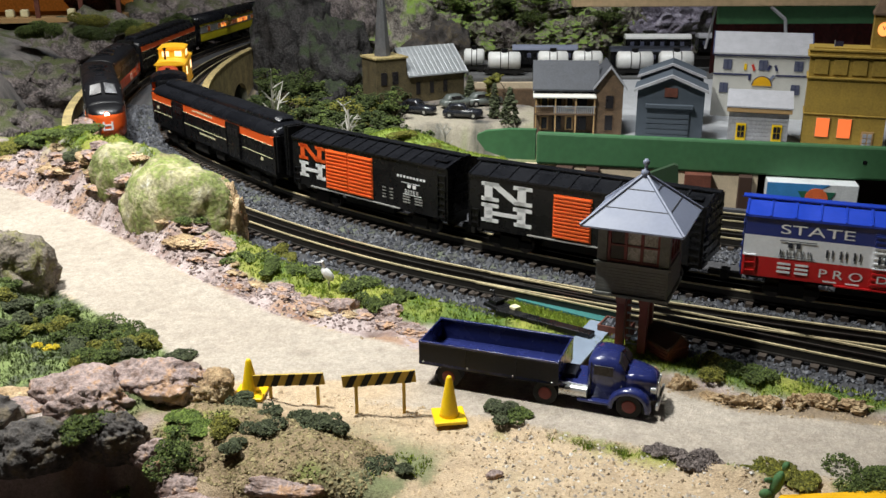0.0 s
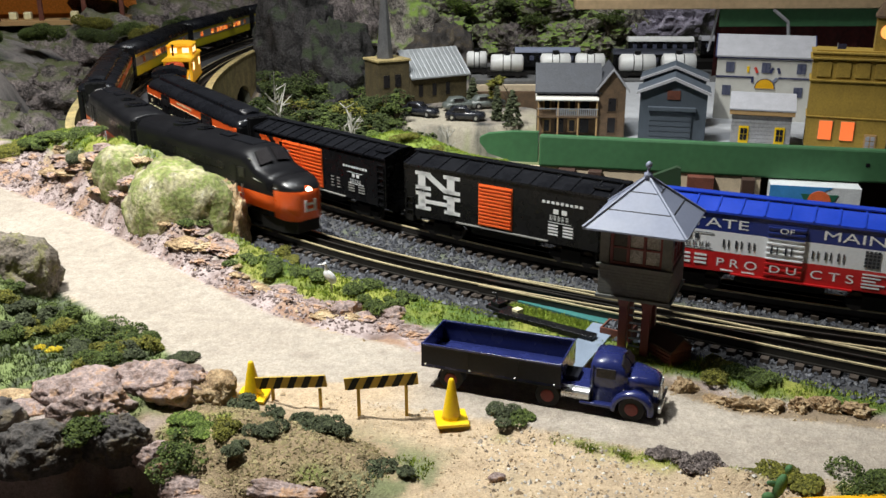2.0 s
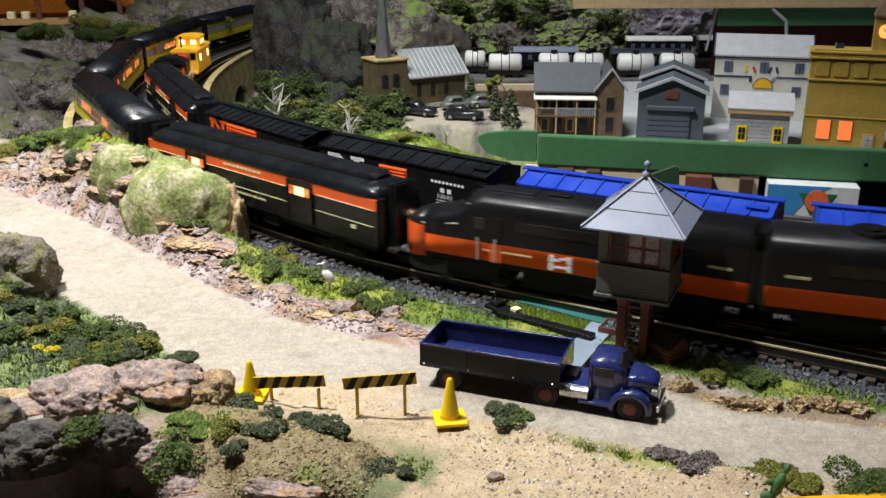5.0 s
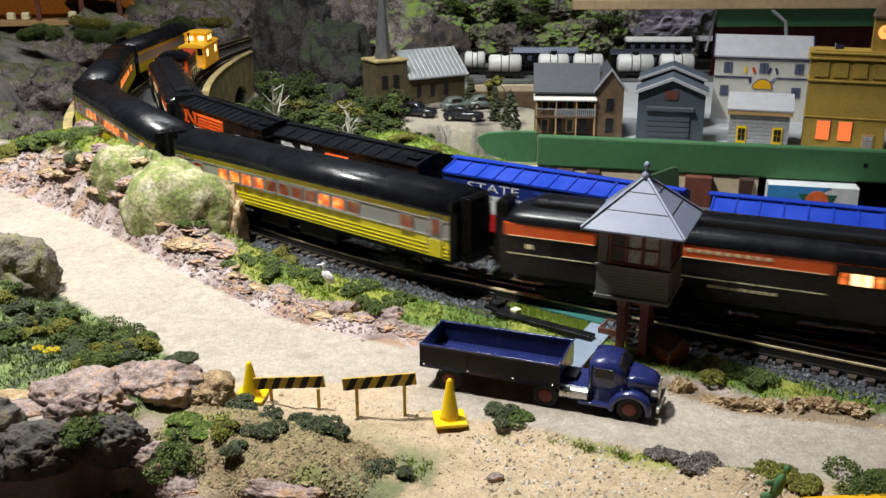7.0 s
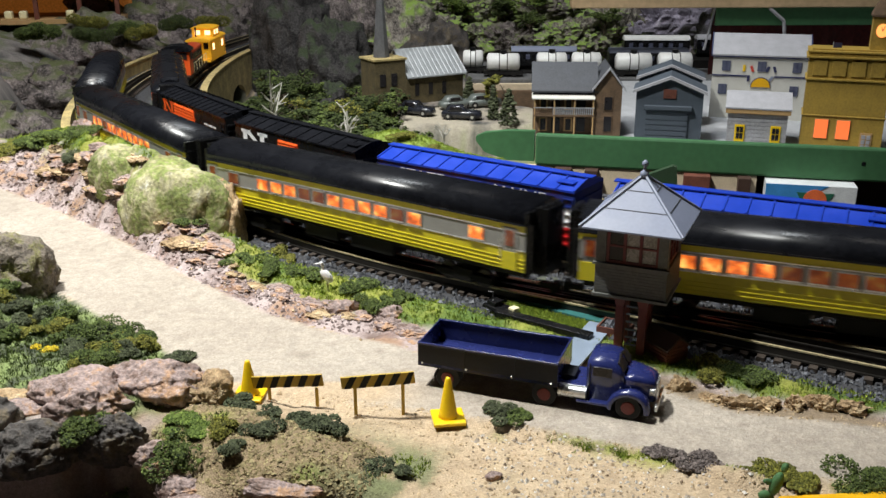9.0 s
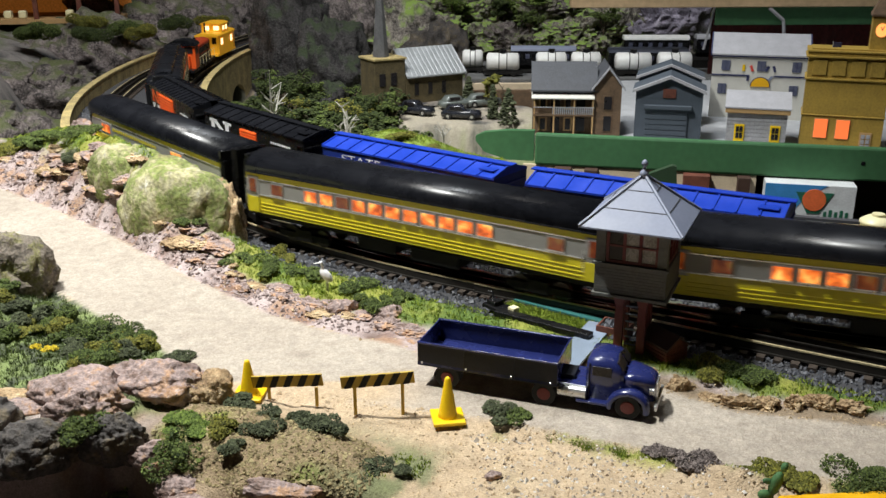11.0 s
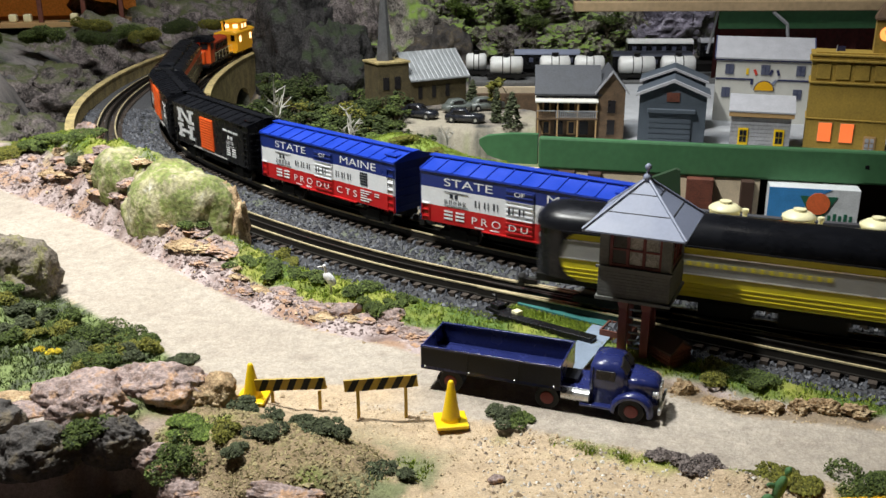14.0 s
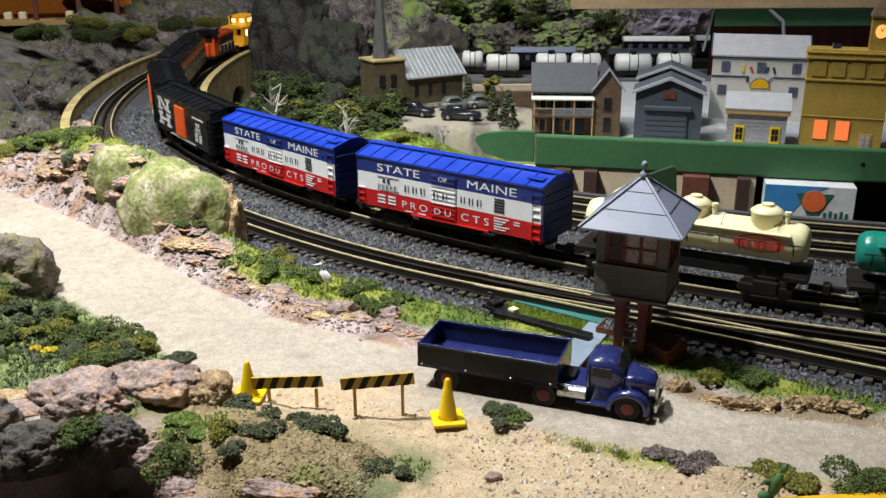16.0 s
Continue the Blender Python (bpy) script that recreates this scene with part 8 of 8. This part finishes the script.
# clock building
bank = thing("clock_building", "ochre stone building with clock tower and two lit windows", "house", "town houses", m=pose(0.594, 1.525, -0.0065, 0, 0, -20) @ Matrix.Diagonal((0.90, 1, 1.08, 1)))
part("wall", bx(0, 0.138, 0, 0.06, 0, 0.137), OCHRE, bank)
for z0, z1, o in ((0.137, 0.140, 0.005), (0.140, 0.145, 0.002), (0.145, 0.148, 0.004), (0.104, 0.107, 0.003), (0.050, 0.052, 0.002)):
    part("cornice", bx(-o, 0.138 + o, -o, 0.06 + o, z0, z1, 0.0006), OCHRE, bank)
part("roof_deck", bx(0.004, 0.134, 0.004, 0.056, 0.1482, 0.150), OCHRE, bank)
for k_ in range(4):
    part("panel", bx(0.008 + k_ * 0.032, 0.032 + k_ * 0.032, -0.002, 0.0, 0.111, 0.133, 0.0006), OCHRE, bank)
for x in (0.023, 0.060):
    w_ = part("window", bx(x - 0.001, x + 0.023, -0.0016, 0.0, 0.016, 0.046), WOODTRIM, bank)
    part("pane", bx(x, x + 0.022, -0.0026, -0.0012, 0.017, 0.045), material("lit_town_window", (0.5, 0.12, 0.04), 0.5, emit=(1.0, 0.18, 0.04), strength=0.85), w_)
dr = part("door", bx(0.101, 0.121, -0.0022, 0.0, 0.0, 0.028), WOODTRIM, bank, "pale glazed door")
for a in range(2):
    for b in range(3):
        part("pane", bx(0.1035 + a * 0.0085, 0.110 + a * 0.0085, -0.0032, -0.0018, 0.004 + b * 0.0075, 0.0100 + b * 0.0075), GREYBOARD, dr)
ct = part("clock_tower", bx(0.098, 0.130, 0.012, 0.044, 0.148, 0.198), OCHRE, bank)
part("tower_roof", loft(fresh(), [[(0.114 + a * r, 0.028 + b * r, z - 0.007) for a, b in ((-1, -1), (1, -1), (1, 1), (-1, 1))] for r, z in ((0.019, 0.205), (0.019, 0.208), (0.012, 0.222), (0.002, 0.236))]), BRICK, ct)
dial = part("clock_face", cyl(fresh(), 0.0098, 0.002, pose(0.114, 0.0115, 0.178, 90), 28), material("lit_clock", (0.8, 0.4, 0.15), 0.4, emit=(1.0, 0.36, 0.08), strength=1.3), ct, "glowing orange clock face")
for a, l in ((30, 0.0075), (-20, 0.0055)):
    h_ = part("clock_bar", bx(-0.0005, 0.0005, -0.0012, -0.0005, 0, l), TRIMBLUE, dial)
    h_.matrix_basis = pose(0.114, 0.0108, 0.178, 0, a, 0)
flag = thing("flag", "small dark blue and red flag on the roof", "flag", m=pose(0.634, 1.535, 0.1435))
part("pole", cyl(fresh(), 0.0006, 0.022, pose(0, 0, 0.011), 6), GREYBOARD, flag)
part("cloth", bx(0.0005, 0.014, -0.0005, 0.0005, 0.004, 0.020), TRIMBLUE, flag)

# ---- upper shelf behind the town ----
tagged(part("upper_shelf", bx(0.30, 2.2, 2.22, 2.26, 0.160, 0.182, 0.002), PINE), "pale pine edge of the upper shelf", "shelf", kind="structure")
tagged(part("upper_board", bx(0.64, 2.2, 2.235, 2.245, 0.118, 0.159, 0.002), GREENBOARD), "green painted board under the upper shelf", "board", kind="structure")
cw = fresh()
loft(cw, [[(0.64 + k_ * 0.012, 2.262 + 0.006 * math.sin(k_ * 1.3) + d, z) for d, z in ((0, -0.03), (0.003, -0.03), (0.003, 0.159), (0, 0.159))] for k_ in range(130)])
tagged(part("curtain", cw, CURTAIN), "dark red curtain hanging behind the town", "curtain", kind="structure")
pipe = thing("bent_pipe", "bent grey pipe hanging below the green board", "pipe")
part("pipe", rod(rod(fresh(), (0.76, 2.225, 0.158), (0.795, 2.222, 0.130), 0.004, 8), (0.795, 2.222, 0.130), (0.80, 2.222, 0.095), 0.004, 8), GREYBOARD, pipe)
tagged(part("prop", rod(fresh(), (0.640, 2.25, 0.158), (0.622, 2.25, 0.06), 0.003, 8), PALEROOF), "thin pale metal prop under the shelf", "prop")

# ---- far yard: tank wagons and coaches ----
yard_bed = tagged(part("yard_bed", bx(0.06, 1.2, 2.21, 2.50, -0.06, 0.0, 0.003), material("yard_ballast", (0.13, 0.13, 0.13), 0.9, grain=0.4)), "grey ballast bed of the far yard", "track bed", kind="structure")


def yard_tank(x, y, z, l, label):
    t = thing("tank_wagon", label, "tank car", "far yard wagons", m=pose(x, y, z, 0, 0, -3))
    part("tank", loft(fresh(), [tank_ring(0.021 * f, xx, 0.034, 18) for xx, f in ((-l / 2, 0.7), (-l / 2 + 0.004, 1), (l / 2 - 0.004, 1), (l / 2, 0.7))]), TANKWHITE, t, smooth=True)
    part("dome", cyl(fresh(), 0.008, 0.010, pose(0, 0, 0.057), 14), BLACK, t)
    part("frame", bx(-l / 2 - 0.008, l / 2 + 0.008, -0.014, 0.014, 0.006, 0.015), UNDER, t)
    for s in (-1, 1):
        part("band", loft(fresh(), [tank_ring(0.0216, s * l * 0.12 + d, 0.034, 18) for d in (-0.001, 0.001)]), UNDER, t)
        for y_ in (-0.013, 0.013):
            part("wheel", cyl(fresh(), 0.007, 0.004, pose(s * l * 0.33, y_, 0.007, 90), 12), UNDER, t)
    return t


for x, y, l in ((0.145, 2.25, 0.078), (0.262, 2.26, 0.072), (0.345, 2.26, 0.070), (0.455, 2.245, 0.085), (0.555, 2.25, 0.08), (0.075, 2.31, 0.05)):
    yard_tank(x, y, 0.0, l, "white toy tank wagon standing in the far yard")


def yard_coach(x, y, z, l, roofmat, label):
    t = thing("yard_coach", label, "coach", "far yard wagons", m=pose(x, y, z, 0, 0, -3))
    part("body", bx(-l / 2, l / 2, -0.020, 0.020, 0.010, 0.045, 0.001), BLACK, t)
    part("roof", prism(fresh(), arch(0.021, 0.045, 0.046, 0.010, 8), -l / 2, l / 2), roofmat, t)
    part("frame", bx(-l / 2 + 0.005, l / 2 - 0.005, -0.012, 0.012, 0.0, 0.010), UNDER, t)
    for k_ in range(6):
        part("window", bx(-l / 2 + 0.012 + k_ * l / 6.6, -l / 2 + 0.022 + k_ * l / 6.6, -0.0207, -0.0195, 0.027, 0.038), BLUEGLASS, t)
    return t


yard_coach(0.545, 2.42, 0.02, 0.165, TANKWHITE, "dark toy coach with white roof in the far yard")
yard_coach(0.72, 2.43, 0.02, 0.14, PALEROOF, "dark toy coach with grey roof in the far yard")
yard_coach(0.25, 2.34, 0.004, 0.16, SLATE, "low slate-roofed toy coach in the far yard")
yard_coach(0.50, 2.30, 0.004, 0.19, SLATE, "low grey-roofed toy coach in the far yard")
tagged(part("plinth", bx(0.56, 0.80, 2.36, 2.48, -0.03, 0.02), UNDER), "dark raised plinth in the far yard", "plinth", kind="structure")
tagged(part("plinth", bx(0.12, 0.55, 2.29, 2.36, -0.03, 0.004), UNDER), "low dark plinth in the far yard", "plinth", kind="structure")
for y, z, x1 in ((2.195, -0.009, 0.50), (2.172, -0.021, 0.48)):
    tagged(part("low_wall", bx(0.07, x1, y, y + 0.012, -0.08, z, 0.001), BRICK if z < -0.01 else CREAMWALL), "low retaining wall below the far yard", "wall", kind="structure")

# ---- lit building on the far left terrace ----
depot = thing("timber_depot", "open timber building glowing orange inside, on the terrace", "building", m=pose(-1.30, 2.78, 0.078, 0, 0, 10))
part("floor_slab", bx(-0.15, 0.36, -0.06, 0.20, 0, 0.012), WOODTRIM, depot)
part("rear_wall", bx(-0.15, 0.36, 0.19, 0.20, 0.012, 0.14), material("lit_timber", (0.45, 0.20, 0.06), 0.7, grain=0.5, scale=20, emit=(1.0, 0.32, 0.05), strength=0.10), depot)
part("roof", bx(-0.17, 0.38, -0.08, 0.22, 0.14, 0.15), RUST, depot)
for x in (-0.14, 0.0, 0.12, 0.24, 0.345):
    part("post", bx(x, x + 0.012, -0.050, -0.038, 0.012, 0.14), RUST, depot)
for x in (0.03, 0.07, 0.20):
    part("sack", bx(x, x + 0.022, -0.02, 0.005, 0.012, 0.034, 0.004), CREAM, depot)


# ---- what moves ----
def motions():
    times = [0.5 * k for k in range(33)]
    for line, speed, train in ((NEAR, PASSENGER_SPEED, PASSENGERS), (FAR, FREIGHT_SPEED, FREIGHT)):
        for car, length, start, turned in train:
            walk(car, [(t, line.car(start + speed * t, length) @ pose(0, 0, 0, 0, 0, 180 if turned else 0)) for t in times])


motions()
